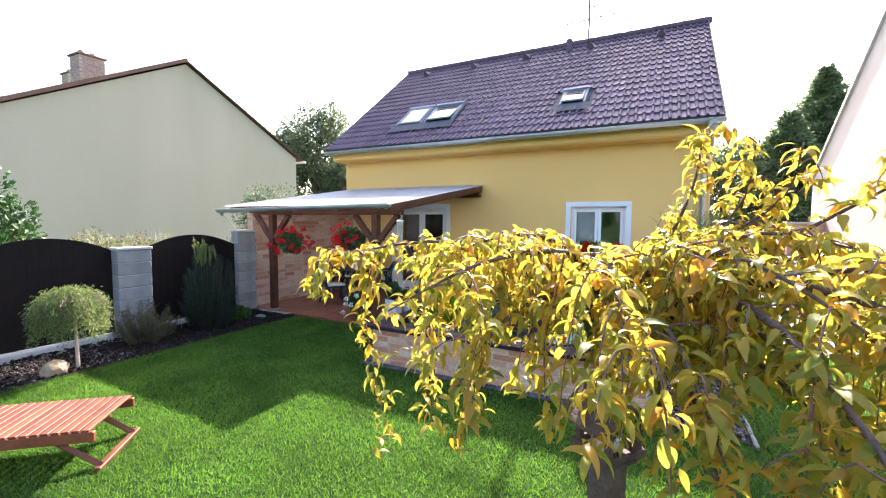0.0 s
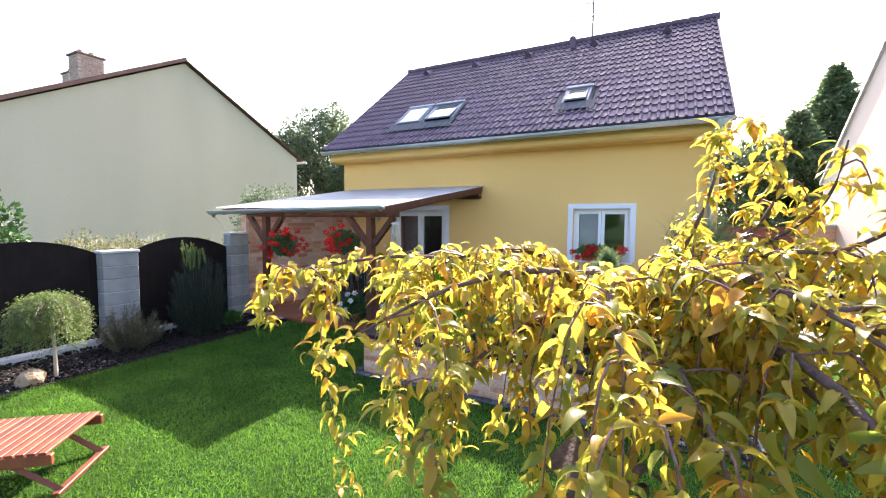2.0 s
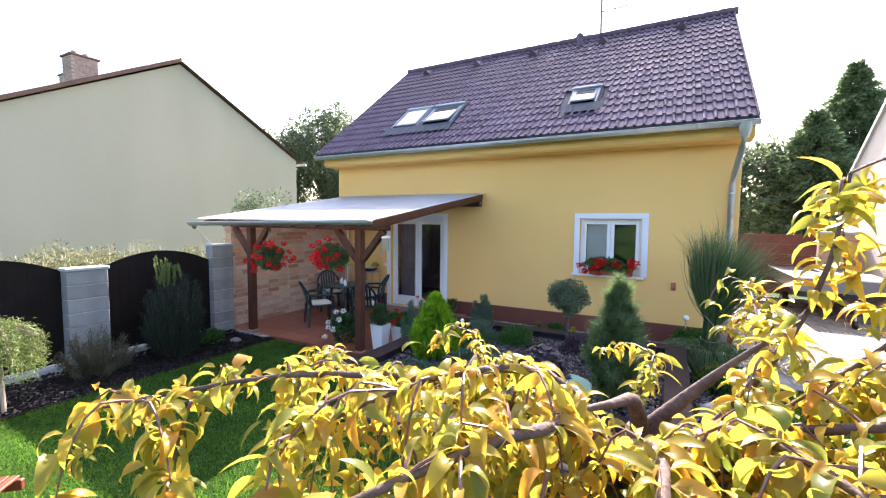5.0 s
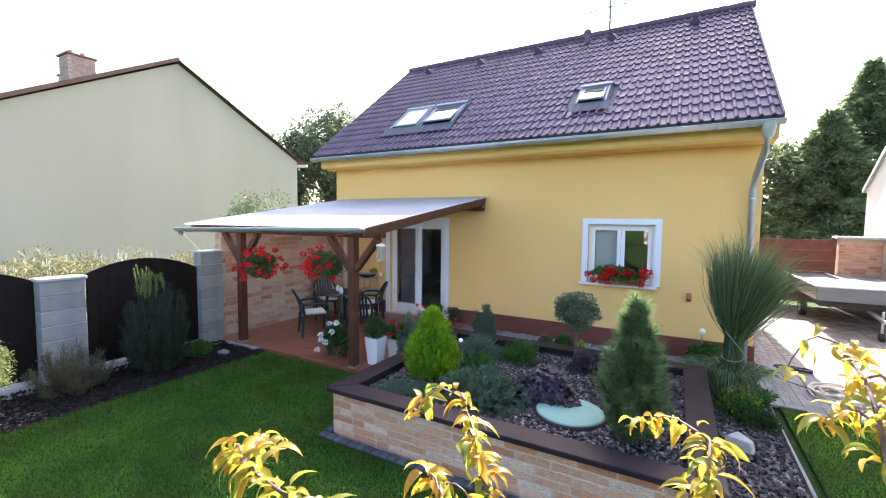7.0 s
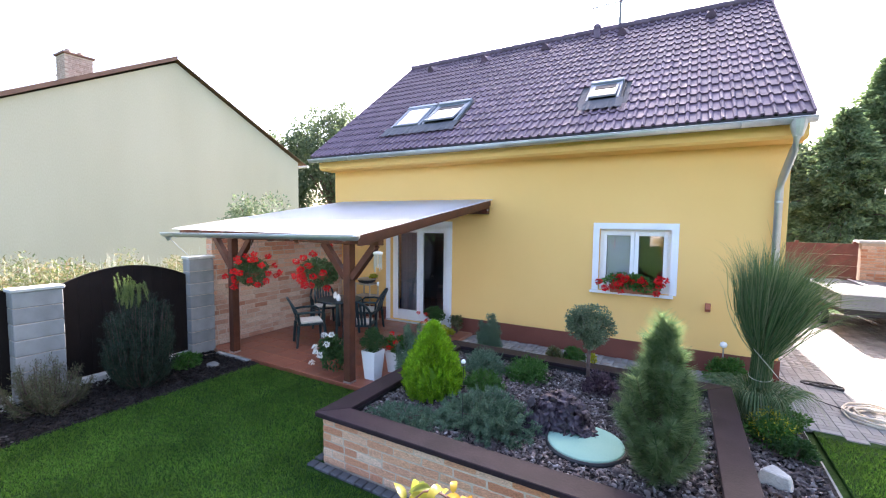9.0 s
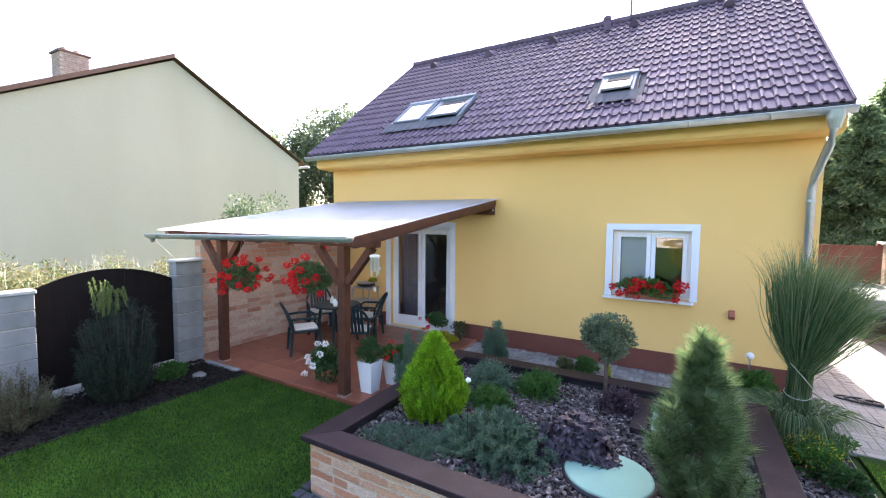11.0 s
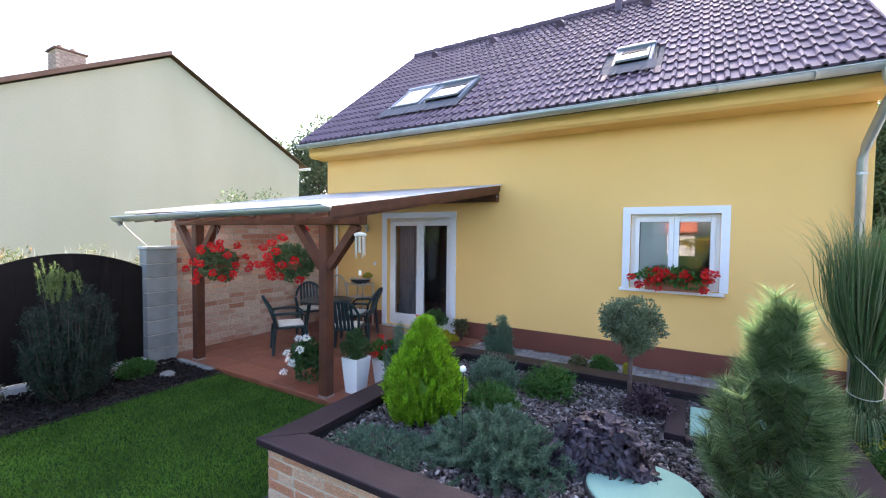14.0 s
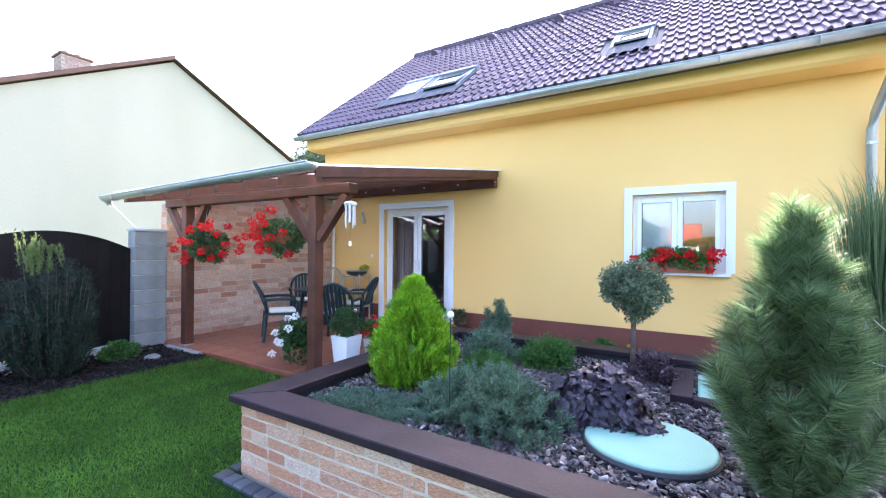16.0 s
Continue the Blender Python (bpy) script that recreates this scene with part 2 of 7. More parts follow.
    cherryj=foliage("cherry_leaf_joined", [(0.23, 0.26, 0.05), (0.47, 0.38, 0.068), (0.15, 0.20, 0.04), (0.54, 0.39, 0.08), (0.31, 0.32, 0.058), (0.58, 0.30, 0.06), (0.41, 0.36, 0.065), (0.20, 0.23, 0.05), (0.50, 0.36, 0.065), (0.42, 0.24, 0.065)], 0.62, 0.36),
    thuja=foliage("golden_thuja", [(0.10, 0.24, 0.016), (0.20, 0.39, 0.025), (0.31, 0.50, 0.045), (0.14, 0.31, 0.02)], 0.35, 0.5, "island", 0.4, 9.0),
    pine=foliage("pine_needles", [(0.032, 0.066, 0.028), (0.058, 0.108, 0.042), (0.110, 0.175, 0.066), (0.27, 0.34, 0.17), (0.075, 0.13, 0.05), (0.24, 0.30, 0.16)], 0.45, 0.34),
    juniper=foliage("blue_juniper", [(0.060, 0.120, 0.072), (0.105, 0.180, 0.112), (0.170, 0.250, 0.165)], 0.25),
    darkgreen=foliage("dark_green_leaf", [(0.022, 0.065, 0.018), (0.040, 0.095, 0.028), (0.065, 0.13, 0.04)], 0.25),
    midgreen=foliage("mid_green_leaf", [(0.035, 0.11, 0.022), (0.06, 0.16, 0.03), (0.09, 0.20, 0.045)], 0.3),
    geranium=foliage("geranium_leaf", [(0.045, 0.095, 0.035), (0.075, 0.140, 0.055), (0.115, 0.185, 0.08)], 0.3),
    olive=foliage("grey_green_leaf", [(0.07, 0.105, 0.055), (0.12, 0.165, 0.09), (0.19, 0.24, 0.15)], 0.25),
    heuch=foliage("purple_leaf", [(0.050, 0.026, 0.036), (0.085, 0.045, 0.060), (0.13, 0.085, 0.10), (0.035, 0.018, 0.026)], 0.12, 0.4),
    weed=foliage("dry_weeds", [(0.08, 0.12, 0.04), (0.17, 0.18, 0.075), (0.25, 0.20, 0.115), (0.06, 0.10, 0.032), (0.13, 0.165, 0.06), (0.22, 0.15, 0.09)], 0.35, 0.6, "island", 0.35, 1.1),
    scrub=foliage("brownish_leaf", [(0.060, 0.070, 0.034), (0.10, 0.11, 0.055), (0.16, 0.15, 0.085), (0.08, 0.055, 0.035)], 0.3),
    willow=foliage("pale_willow_leaf", [(0.13, 0.19, 0.05), (0.22, 0.28, 0.08), (0.30, 0.35, 0.13)], 0.35),
    dwarf=foliage("small_willow_leaf", [(0.08, 0.13, 0.035), (0.14, 0.19, 0.055), (0.21, 0.26, 0.09)], 0.35),
    # Leaf greens lightened to carry the haze of distance.
    fartree=foliage("hazed_far_leaf", [(0.060, 0.088, 0.048), (0.105, 0.140, 0.075), (0.165, 0.205, 0.115)], 0.4),
    spruce=foliage("conifer_sprays", [(0.070, 0.112, 0.052), (0.125, 0.185, 0.085), (0.190, 0.255, 0.130)], 0.42),
    mast=surf("dull_grey_metal", (0.16, 0.16, 0.17), (0.24, 0.24, 0.25), 6, 80, 0.7),
    red=foliage("red_petal", [(0.62, 0.012, 0.016), (0.78, 0.03, 0.03), (0.50, 0.006, 0.012)], 0.25),
    white=foliage("white_petal", [(0.78, 0.78, 0.76), (0.85, 0.85, 0.83)], 0.25),
    yellow=foliage("yellow_leaf", [(0.45, 0.42, 0.03), (0.25, 0.30, 0.03), (0.6, 0.5, 0.05)], 0.3),
    pampas=foliage("silvergrass", [(0.038, 0.088, 0.034), (0.072, 0.135, 0.052), (0.115, 0.180, 0.076), (0.22, 0.25, 0.135), (0.055, 0.108, 0.040)], 0.4),
)

# ---- building helpers ----
PLACED = {}


def thing(name, label, category, at=(0, 0, 0), group="", kind=""):
    """An empty at the base of a thing, under which its parts go."""
    ob = new(name)
    ob.matrix_basis = Matrix.Translation(at)
    PLACED[ob] = Matrix.Translation(at)
    return tagged(ob, label, category, group, kind)


def finish(me, material, smooth=False):
    me.materials.append(material)
    if smooth:
        me.polygons.foreach_set("use_smooth", np.ones(len(me.polygons), dtype=bool))
    me.update()
    return me


def part(name, bm, material, parent=None, label="", smooth=False, local=False):
    """Links a bmesh, in world places unless local, as one mesh object under a thing or a part."""
    bmesh.ops.recalc_face_normals(bm, faces=bm.faces)
    me = bpy.data.meshes.new(name)
    bm.to_mesh(me)
    bm.free()
    return hang(name, finish(me, material, smooth), parent, label, local)


def hang(name, me, parent=None, label="", local=False):
    ob = new(name, me)
    PLACED[ob] = Matrix.Identity(4)
    if parent:
        ob.parent = parent
        if not local:
            ob.matrix_parent_inverse = PLACED[parent].inverted()
    return tagged(ob, label)


def solo(name, bm, material, label, category, group="", kind="", smooth=False):
    """A thing or a piece of the setting that is one mesh."""
    return tagged(part(name, bm, material, None, "", smooth), label, category, group, kind)


def piece(name, me, m, parent):
    """One piece, on a shared mesh, at a pose."""
    ob = bpy.data.objects.new(name, me)
    scene.collection.objects.link(ob)
    ob.parent = parent
    ob.matrix_parent_inverse = PLACED[parent].inverted()
    ob.matrix_basis = m
    return ob


def add_box(bm, a, b, m=None):
    (x0, y0, z0), (x1, y1, z1) = a, b
    v = [bm.verts.new((m @ Vector(p)) if m else p) for p in
         ((x0, y0, z0), (x1, y0, z0), (x1, y1, z0), (x0, y1, z0), (x0, y0, z1), (x1, y0, z1), (x1, y1, z1), (x0, y1, z1))]
    for f in ((3, 2, 1, 0), (4, 5, 6, 7), (0, 1, 5, 4), (1, 2, 6, 5), (2, 3, 7, 6), (3, 0, 4, 7)):
        bm.faces.new([v[i] for i in f])
    return bm


def soften(bm, width, steps=2):
    bmesh.ops.bevel(bm, geom=list(bm.edges), offset=width, segments=steps, affect="EDGES", profile=0.5)
    return bm


def box(a, b, width=0.0, m=None, steps=2):
    bm = add_box(bmesh.new(), a, b, m)
    return soften(bm, width, steps) if width else bm


def prism(outline, axis, lo, hi):
    """An outline in the plane across an axis, drawn out from lo to hi."""
    bm = bmesh.new()

    def at(p, d):
        return (d, *p) if axis == "x" else ((p[0], d, p[1]) if axis == "y" else (*p, d))
    a = [bm.verts.new(at(p, lo)) for p in outline]
    b = [bm.verts.new(at(p, hi)) for p in outline]
    bm.faces.new(a)
    bm.faces.new(b[::-1])
    for i in range(len(a)):
        j = (i + 1) % len(a)
        bm.faces.new((a[i], b[i], b[j], a[j]))
    return bm


def add_tube(bm, points, radii, sides=8, cap=True):
    """A round bar along points, with a radius at each."""
    points = [Vector(p) for p in points]
    rings = []
    for i, p in enumerate(points):
        d = (points[min(i + 1, len(points) - 1)] - points[max(i - 1, 0)]).normalized()
        u = d.cross(Vector((0, 0, 1)) if abs(d.z) < 0.95 else Vector((1, 0, 0))).normalized()
        w = d.cross(u)
        r = radii[i] if isinstance(radii, (list, tuple)) else radii
        rings.append([bm.verts.new(p + (u * math.cos(a) + w * math.sin(a)) * r) for a in (2 * math.pi * s / sides for s in range(sides))])
    for a, b in zip(rings, rings[1:]):
        for s in range(sides):
            bm.faces.new((a[s], a[(s + 1) % sides], b[(s + 1) % sides], b[s]))
    if cap:
        bm.faces.new(rings[0][::-1])
        bm.faces.new(rings[-1])
    return bm


def tube(points, radii, sides=8):
    return add_tube(bmesh.new(), points, radii, sides)


def lathe(profile, at, sides=24):
    """A turned body: (radius, height) pairs round an upright axis."""
    bm = bmesh.new()
    rings = [[bm.verts.new((at[0] + max(r, 0.001) * math.cos(2 * math.pi * s / sides), at[1] + max(r, 0.001) * math.sin(2 * math.pi * s / sides), at[2] + h)) for s in range(sides)] for r, h in profile]
    for a, b in zip(rings, rings[1:]):
        for s in range(sides):
            bm.faces.new((a[s], a[(s + 1) % sides], b[(s + 1) % sides], b[s]))
    bm.faces.new(rings[0][::-1])
    bm.faces.new(rings[-1])
    return bm


def lump(at, size, rough_amount=0.25, seed=0, level=3):
    """An uneven stone."""
    bm = bmesh.new()
    bmesh.ops.create_icosphere(bm, subdivisions=level, radius=1.0)
    for v in bm.verts:
        d = 1 + rough_amount * noise.noise(v.co * 1.3 + Vector((seed, 0, 0))) + rough_amount * 0.4 * noise.noise(v.co * 4 + Vector((0, seed, 0)))
        v.co = Vector((at[0] + v.co.x * size[0] * d, at[1] + v.co.y * size[1] * d, at[2] + v.co.z * size[2] * d))
    return bm


def raw_mesh(name, verts, faces, material, smooth=False):
    """A mesh from numpy arrays of places and of equal-sided faces."""
    me = bpy.data.meshes.new(name)
    n, k = faces.shape
    me.vertices.add(len(verts))
    me.vertices.foreach_set("co", np.asarray(verts, np.float32).ravel())
    me.loops.add(n * k)
    me.loops.foreach_set("vertex_index", faces.astype(np.int32).ravel())
    me.polygons.add(n)
    me.polygons.foreach_set("loop_start", np.arange(0, n * k, k, dtype=np.int32))
    me.polygons.foreach_set("loop_total", np.full(n, k, np.int32))
    me.update(calc_edges=True)
    me.validate()
    return finish(me, material, smooth)


def unit(a):
    return a / np.maximum(np.linalg.norm(a, axis=-1, keepdims=True), 1e-9)


def blades(P, D, L, W, rng):
    """Narrow three-cornered blades from P along D."""
    n = len(P)
    side = unit(np.cross(D, rng.normal(size=(n, 3)))) * (W / 2).reshape(-1, 1)
    V = np.stack([P - side, P + side, P + D * L.reshape(-1, 1)], 1).reshape(-1, 3)
    return V, np.arange(n * 3).reshape(n, 3)


def leaflets(P, D, L, W, rng, fold=0.25, up=None):
    """Four-cornered leaves, folded along the middle, from P along D."""
    n = len(P)
    N = rng.normal(size=(n, 3)) if up is None else up + rng.normal(size=(n, 3)) * 0.4
    side = unit(np.cross(D, N))
    nor = np.cross(side, D)
    L, W = L.reshape(-1, 1), W.reshape(-1, 1)
    mid = P + D * L * 0.45
    V = np.stack([P, mid + side * W / 2 + nor * W * fold, P + D * L - nor * L * 0.12, mid - side * W / 2 + nor * W * fold], 1).reshape(-1, 3)
    i = np.arange(n)[:, None] * 4
    return V, np.concatenate([i + [0, 1, 2], i + [0, 2, 3]])


def in_ball(n, rng, shell=0.5):
    """Points in a unit ball, mostly near its skin."""
    d = unit(rng.normal(size=(n, 3)))
    return d * (shell + (1 - shell) * rng.random((n, 1)) ** 0.6), d


def clumps(n, rng, count, spread=0.5):
    """A lumpy cloud: points in small balls set over a larger one."""
    c, _ = in_ball(count, rng, 0.55)
    pick = rng.integers(0, count, n)
    p, d = in_ball(n, rng, 0.4)
    size = rng.uniform(0.6, 1.2, count)[pick][:, None] * spread
    return c[pick] * (1 - spread * 0.6) + p * size, unit(d + c[pick] * 0.6)


def bush(name, at, size, n, leaf, material, seed, label, category="shrub", count=14, spread=0.5, group="", wide=0.5, trunk=True):
    """A rounded bush of many small leaves on a short stem."""
    rng = np.random.default_rng(seed)
    P, D = clumps(n, rng, count, spread)
    P = P * np.array(size) / 2 + np.array(at) + [0, 0, size[2] / 2]
    P[:, 2] = np.maximum(P[:, 2], at[2] + 0.01)
    D = unit(D + rng.normal(size=(n, 3)) * 0.5 + [0, 0, 0.25])
    L = rng.uniform(0.7, 1.3, n) * leaf
    V, F = leaflets(P, D, L, L * wide, rng)
    t = thing(name, label, category, at, group)
    hang("leaves", raw_mesh("leaves", V, F, material), t)
    if trunk:
        bm = bmesh.new()
        for i in range(5):
            a = i * 1.26 + seed
            add_tube(bm, [(at[0], at[1], at[2] - 0.02), (at[0] + math.cos(a) * size[0] * 0.16, at[1] + math.sin(a) * size[1] * 0.16, at[2] + size[2] * 0.4), (at[0] + math.cos(a) * size[0] * 0.3, at[1] + math.sin(a) * size[1] * 0.3, at[2] + size[2] * 0.75)], [0.012, 0.008, 0.004], 5)
        part("stems", bm, M["bark"], t)
    return t

# ---- ground ----
GROUND = solo("ground", box((-1500, -1500, -0.6), (1500, 1500, -0.04)), M["ground"], "green garden ground reaching to the horizon", "ground", kind="structure")
lawn_bm = prism([(-6.2, -6), (1.06, -6), (1.06, 4.6), (0.34, 4.7), (-3.2, 4.7), (-3.25, 6.31), (-6.2, 6.31)], "z", -0.03, 0.0)
LAWN = solo("lawn", lawn_bm, M["lawn"], "short mown green lawn partly in shade", "lawn", kind="structure")
LAWN_SIDE = solo("lawn", prism([(1.12, -6.0), (7.0, -6.0), (7.0, 7.6), (2.3, 8.12), (1.2, 8.2)], "z", -0.03, 0.0), M["lawn"], "small green lawn beside the grey paving", "lawn", kind="structure")
solo("flower_bed", prism([(-7.2, -2), (-6.2, -2), (-6.2, 6.45), (-7.3, 6.45)], "z", -0.03, 0.015), M["soil"], "dark soil bed along the fence", "flower bed", kind="structure")
solo("flower_bed", prism([(0.36, 4.6), (1.05, 4.6), (1.1, 8.2), (0.36, 8.2)], "z", -0.03, 0.015), M["soil"], "dark mulched bed beside the raised planter", "flower bed", kind="structure")
rng = np.random.default_rng(3)


def turf(name, areas, n, seed, label):
    rng = np.random.default_rng(seed)
    P = []
    for (x0, y0, x1, y1), share in areas:
        k = int(n * share)
        P.append(np.stack([rng.uniform(x0, x1, k), rng.uniform(y0, y1, k), np.zeros(k)], 1))
    P = np.concatenate(P)
    D = unit(rng.normal(size=P.shape) * [0.5, 0.5, 0.15] + [0, 0, 0.8])
    V, F = blades(P, D, rng.uniform(0.02, 0.05, len(P)), rng.uniform(0.004, 0.008, len(P)), rng)
    tagged(hang(name, raw_mesh(name, V, F, M["grass"])), label, "grass", kind="stuff")


turf("grass", [((-6.22, 0.6, -3.3, 6.30), 0.5), ((-3.3, 0.6, 1.04, 4.66), 0.5)], 230000, 5, "short green grass blades of the lawn")
turf("grass", [((1.2, 5.6, 3.2, 8.0), 0.33), ((1.06, 0.9, 3.4, 5.6), 0.67)], 70000, 6, "short green grass blades beside the paving")

# ---- yellow house ----
HX0, HX1, HY0, HY1, RIDGE_Y, RIDGE_Z = -7.83, 1.12, 9.8, 17.25, 13.52, 7.28
EAVE_Y, EAVE_Z = 9.18, 3.86
SLOPE = math.atan2(RIDGE_Z - EAVE_Z - 0.04, RIDGE_Y - EAVE_Y)
HOUSE = thing("house", "yellow rendered family house with a dark tiled gable roof", "house", (-3.35, 13.5, 0))
DOOR, WIN = (-6.11, -4.59, 0.08, 2.26), (-1.49, -0.36, 1.19, 2.28)


def holed_wall(x0, x1, z0, z1, y0, y1, holes):
    xs = sorted({x0, x1, *(h[0] for h in holes), *(h[1] for h in holes)})
    zs = sorted({z0, z1, *(h[2] for h in holes), *(h[3] for h in holes)})
    bm = bmesh.new()
    for xa, xb in zip(xs, xs[1:]):
        za = None
        for a, b in zip(zs, zs[1:]):
            solid = not any(h[0] <= xa and xb <= h[1] and h[2] <= a and b <= h[3] for h in holes)
            if solid:
                add_box(bm, (xa, y0, a), (xb, y1, b))
    bmesh.ops.remove_doubles(bm, verts=bm.verts, dist=0.0005)
    seen = {}
    for f in list(bm.faces):
        key = tuple(sorted(v.index for v in f.verts))
        seen.setdefault(tuple(round(c, 3) for c in f.calc_center_median()), []).append(f)
    bmesh.ops.delete(bm, geom=[f for fs in seen.values() if len(fs) > 1 for f in fs], context="FACES_ONLY")
    return bm


part("wall", holed_wall(HX0, HX1, -0.1, 3.9, HY0, HY0 + 0.38, [DOOR, WIN]), M["stucco"], HOUSE)
part("wall", box((HX0, HY1 - 0.38, -0.1), (HX1, HY1, 3.9)), M["stucco"], HOUSE)
gable = [(HY0 + 0.381, -0.1), (HY1 - 0.381, -0.1), (HY1 - 0.381, 3.95), (RIDGE_Y, RIDGE_Z - 0.32), (HY0 + 0.381, 3.95)]
part("wall", prism(gable, "x", HX0, HX0 + 0.38), M["stucco"], HOUSE)
part("wall", prism(gable, "x", HX1 - 0.38, HX1), M["stucco"], HOUSE)
part("cornice", prism([(HY0 - 0.003, 3.56), (9.42, 3.575), (9.37, 3.615), (9.36, 3.80), (HY0 - 0.003, 4.02)], "x", HX0 - 0.1, HX1 + 0.1), M["stucco"], HOUSE)
part("cornice", prism([(HY1 + 0.003, 3.5), (17.7, 3.7), (17.7, 3.8), (HY1 + 0.003, 4.02)], "x", HX0 - 0.1, HX1 + 0.1), M["stucco"], HOUSE)
for xa, xb in ((HX0 - 0.02, DOOR[0] - 0.13), (DOOR[1] + 0.13, HX1 + 0.02)):
    part("plinth", box((xa, HY0 - 0.022, -0.02), (xb, HY0 - 0.001, 0.34)), M["plinth"], HOUSE, "red-brown painted plinth")
part("plinth", box((HX1 + 0.001, HY0 + 0.0, -0.02), (HX1 + 0.022, HY1, 0.34)), M["plinth"], HOUSE, "red-brown painted plinth")
# Unseen slabs and back wall, added to close a dim room behind the glass.
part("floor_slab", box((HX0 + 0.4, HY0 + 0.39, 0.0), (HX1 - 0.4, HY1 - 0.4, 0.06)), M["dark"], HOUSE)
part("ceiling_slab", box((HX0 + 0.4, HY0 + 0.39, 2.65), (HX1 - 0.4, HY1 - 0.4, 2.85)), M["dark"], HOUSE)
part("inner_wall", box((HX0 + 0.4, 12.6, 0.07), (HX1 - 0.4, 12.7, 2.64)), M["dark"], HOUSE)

# roof
SL = Matrix.Translation((0, EAVE_Y, EAVE_Z)) @ Matrix.Rotation(SLOPE, 4, "X")


def on_slope(x, s, up=0.0):
    return SL @ Matrix.Translation((x, s, up))


LEN = (RIDGE_Y - EAVE_Y) / math.cos(SLOPE)
BACK = Matrix.Translation((0, 2 * RIDGE_Y, 0)) @ Matrix.Diagonal((1, -1, 1, 1))
roof_bm = add_box(bmesh.new(), (HX0 - 0.15, 0.02, -0.16), (HX1 + 0.08, LEN, -0.012), SL)
ROOF = part("roof", roof_bm, M["lead"], HOUSE, "gable roof of dark purple-brown profiled tiles")
part("roof", add_box(bmesh.new(), (HX0 - 0.15, 0.02, -0.16), (HX1 + 0.08, LEN, 0.03), BACK @ SL), M["tile"], HOUSE, "rear roof slope")
COLS, ROWS_ = 31, 17
TW, TE = (HX1 + 0.11 - (HX0 - 0.16)) / COLS, LEN / ROWS_


def tile_bm(bm=None, m=None, end=False):
    bm = bm or bmesh.new()
    us = [0, 0.045, 0.11, 0.175, 0.22, 0.5, 0.545, 0.61, 0.675, 0.72, 1.0]
    hs = [0.0, 0.026, 0.036, 0.026, 0.0, 0.0, 0.026, 0.036, 0.026, 0.0, 0.0]
    lo, hi, un = [], [], []
    for u, h in zip(us, hs):
        for row, y, z in ((lo, 0.0, h + 0.030), (hi, TE + 0.06, h * 0.96 - 0.002), (un, 0.006, h * 0.9 - 0.001)):
            p = Vector((u * TW, y, z))
            row.append(bm.verts.new(m @ p if m else p))
    for i in range(len(us) - 1):
        bm.faces.new((lo[i], lo[i + 1], hi[i + 1], hi[i]))
        bm.faces.new((un[i], un[i + 1], lo[i + 1], lo[i]))
    bm.faces.new((lo[-1], un[-1], hi[-1]))
    return bm


tile_me = bpy.data.meshes.new("tile")
b_ = tile_bm()
bmesh.ops.recalc_face_normals(b_, faces=b_.faces)
b_.to_mesh(tile_me)
b_.free()
finish(tile_me, M["tile"])
SKY = [(-6.20, -5.40), (-5.34, -4.5), (-1.86, -1.29)]
SK0, SK1 = 0.96, 1.96
far_tiles = bmesh.new()
tile_spots = []
for j in range(ROWS_):
    for i in range(COLS):
        x, s = HX0 - 0.16 + i * TW, j * TE
        if any(a - 0.05 < x + TW / 2 < b + 0.05 for a, b in SKY) and SK0 - 0.1 < s + TE / 2 < SK1 + 0.02:
            continue
        mm = on_slope(x, s, -0.008)
        if j < 9:
            tile_spots.append(mm @ Matrix.Rotation(random.gauss(0, 0.004), 4, "Z"))
        else:
            tile_bm(far_tiles, mm)
tagged(part("tiles", far_tiles, M["tile"], ROOF), kind="stuff")

# ridge, verge tiles, vents, aerial
ridge_me = lathe([(0.10, 0), (0.115, 0.02), (0.10, 0.36)], (0, 0, 0), 14)
for f in list(ridge_me.faces):
    if f.calc_center_median().y < -0.03:
        ridge_me.faces.remove(f)
rm = bpy.data.meshes.new("ridge_tile")
ridge_me.to_mesh(rm)
ridge_me.free()
finish(rm, M["tile"])
x = HX0 - 0.19
while x < HX1 - 0.1:
    piece("ridge_tile", rm, Matrix.Translation((x, RIDGE_Y, RIDGE_Z + 0.0)) @ Matrix.Rotation(math.pi / 2, 4, "Y") @ Matrix.Rotation(math.pi / 2, 4, "Z") @ Matrix.Rotation(math.pi, 4, "Z"), ROOF)
    x += 0.345
for xa in (HX0 - 0.185, HX1 + 0.09):
    part("verge", add_box(bmesh.new(), (xa, 0.0, -0.14), (xa + 0.03, LEN, 0.045), SL), M["tile"], HOUSE)
    part("verge", add_box(bmesh.new(), (xa, 0.0, -0.14), (xa + 0.03, LEN, 0.045), BACK @ SL), M["tile"], HOUSE)


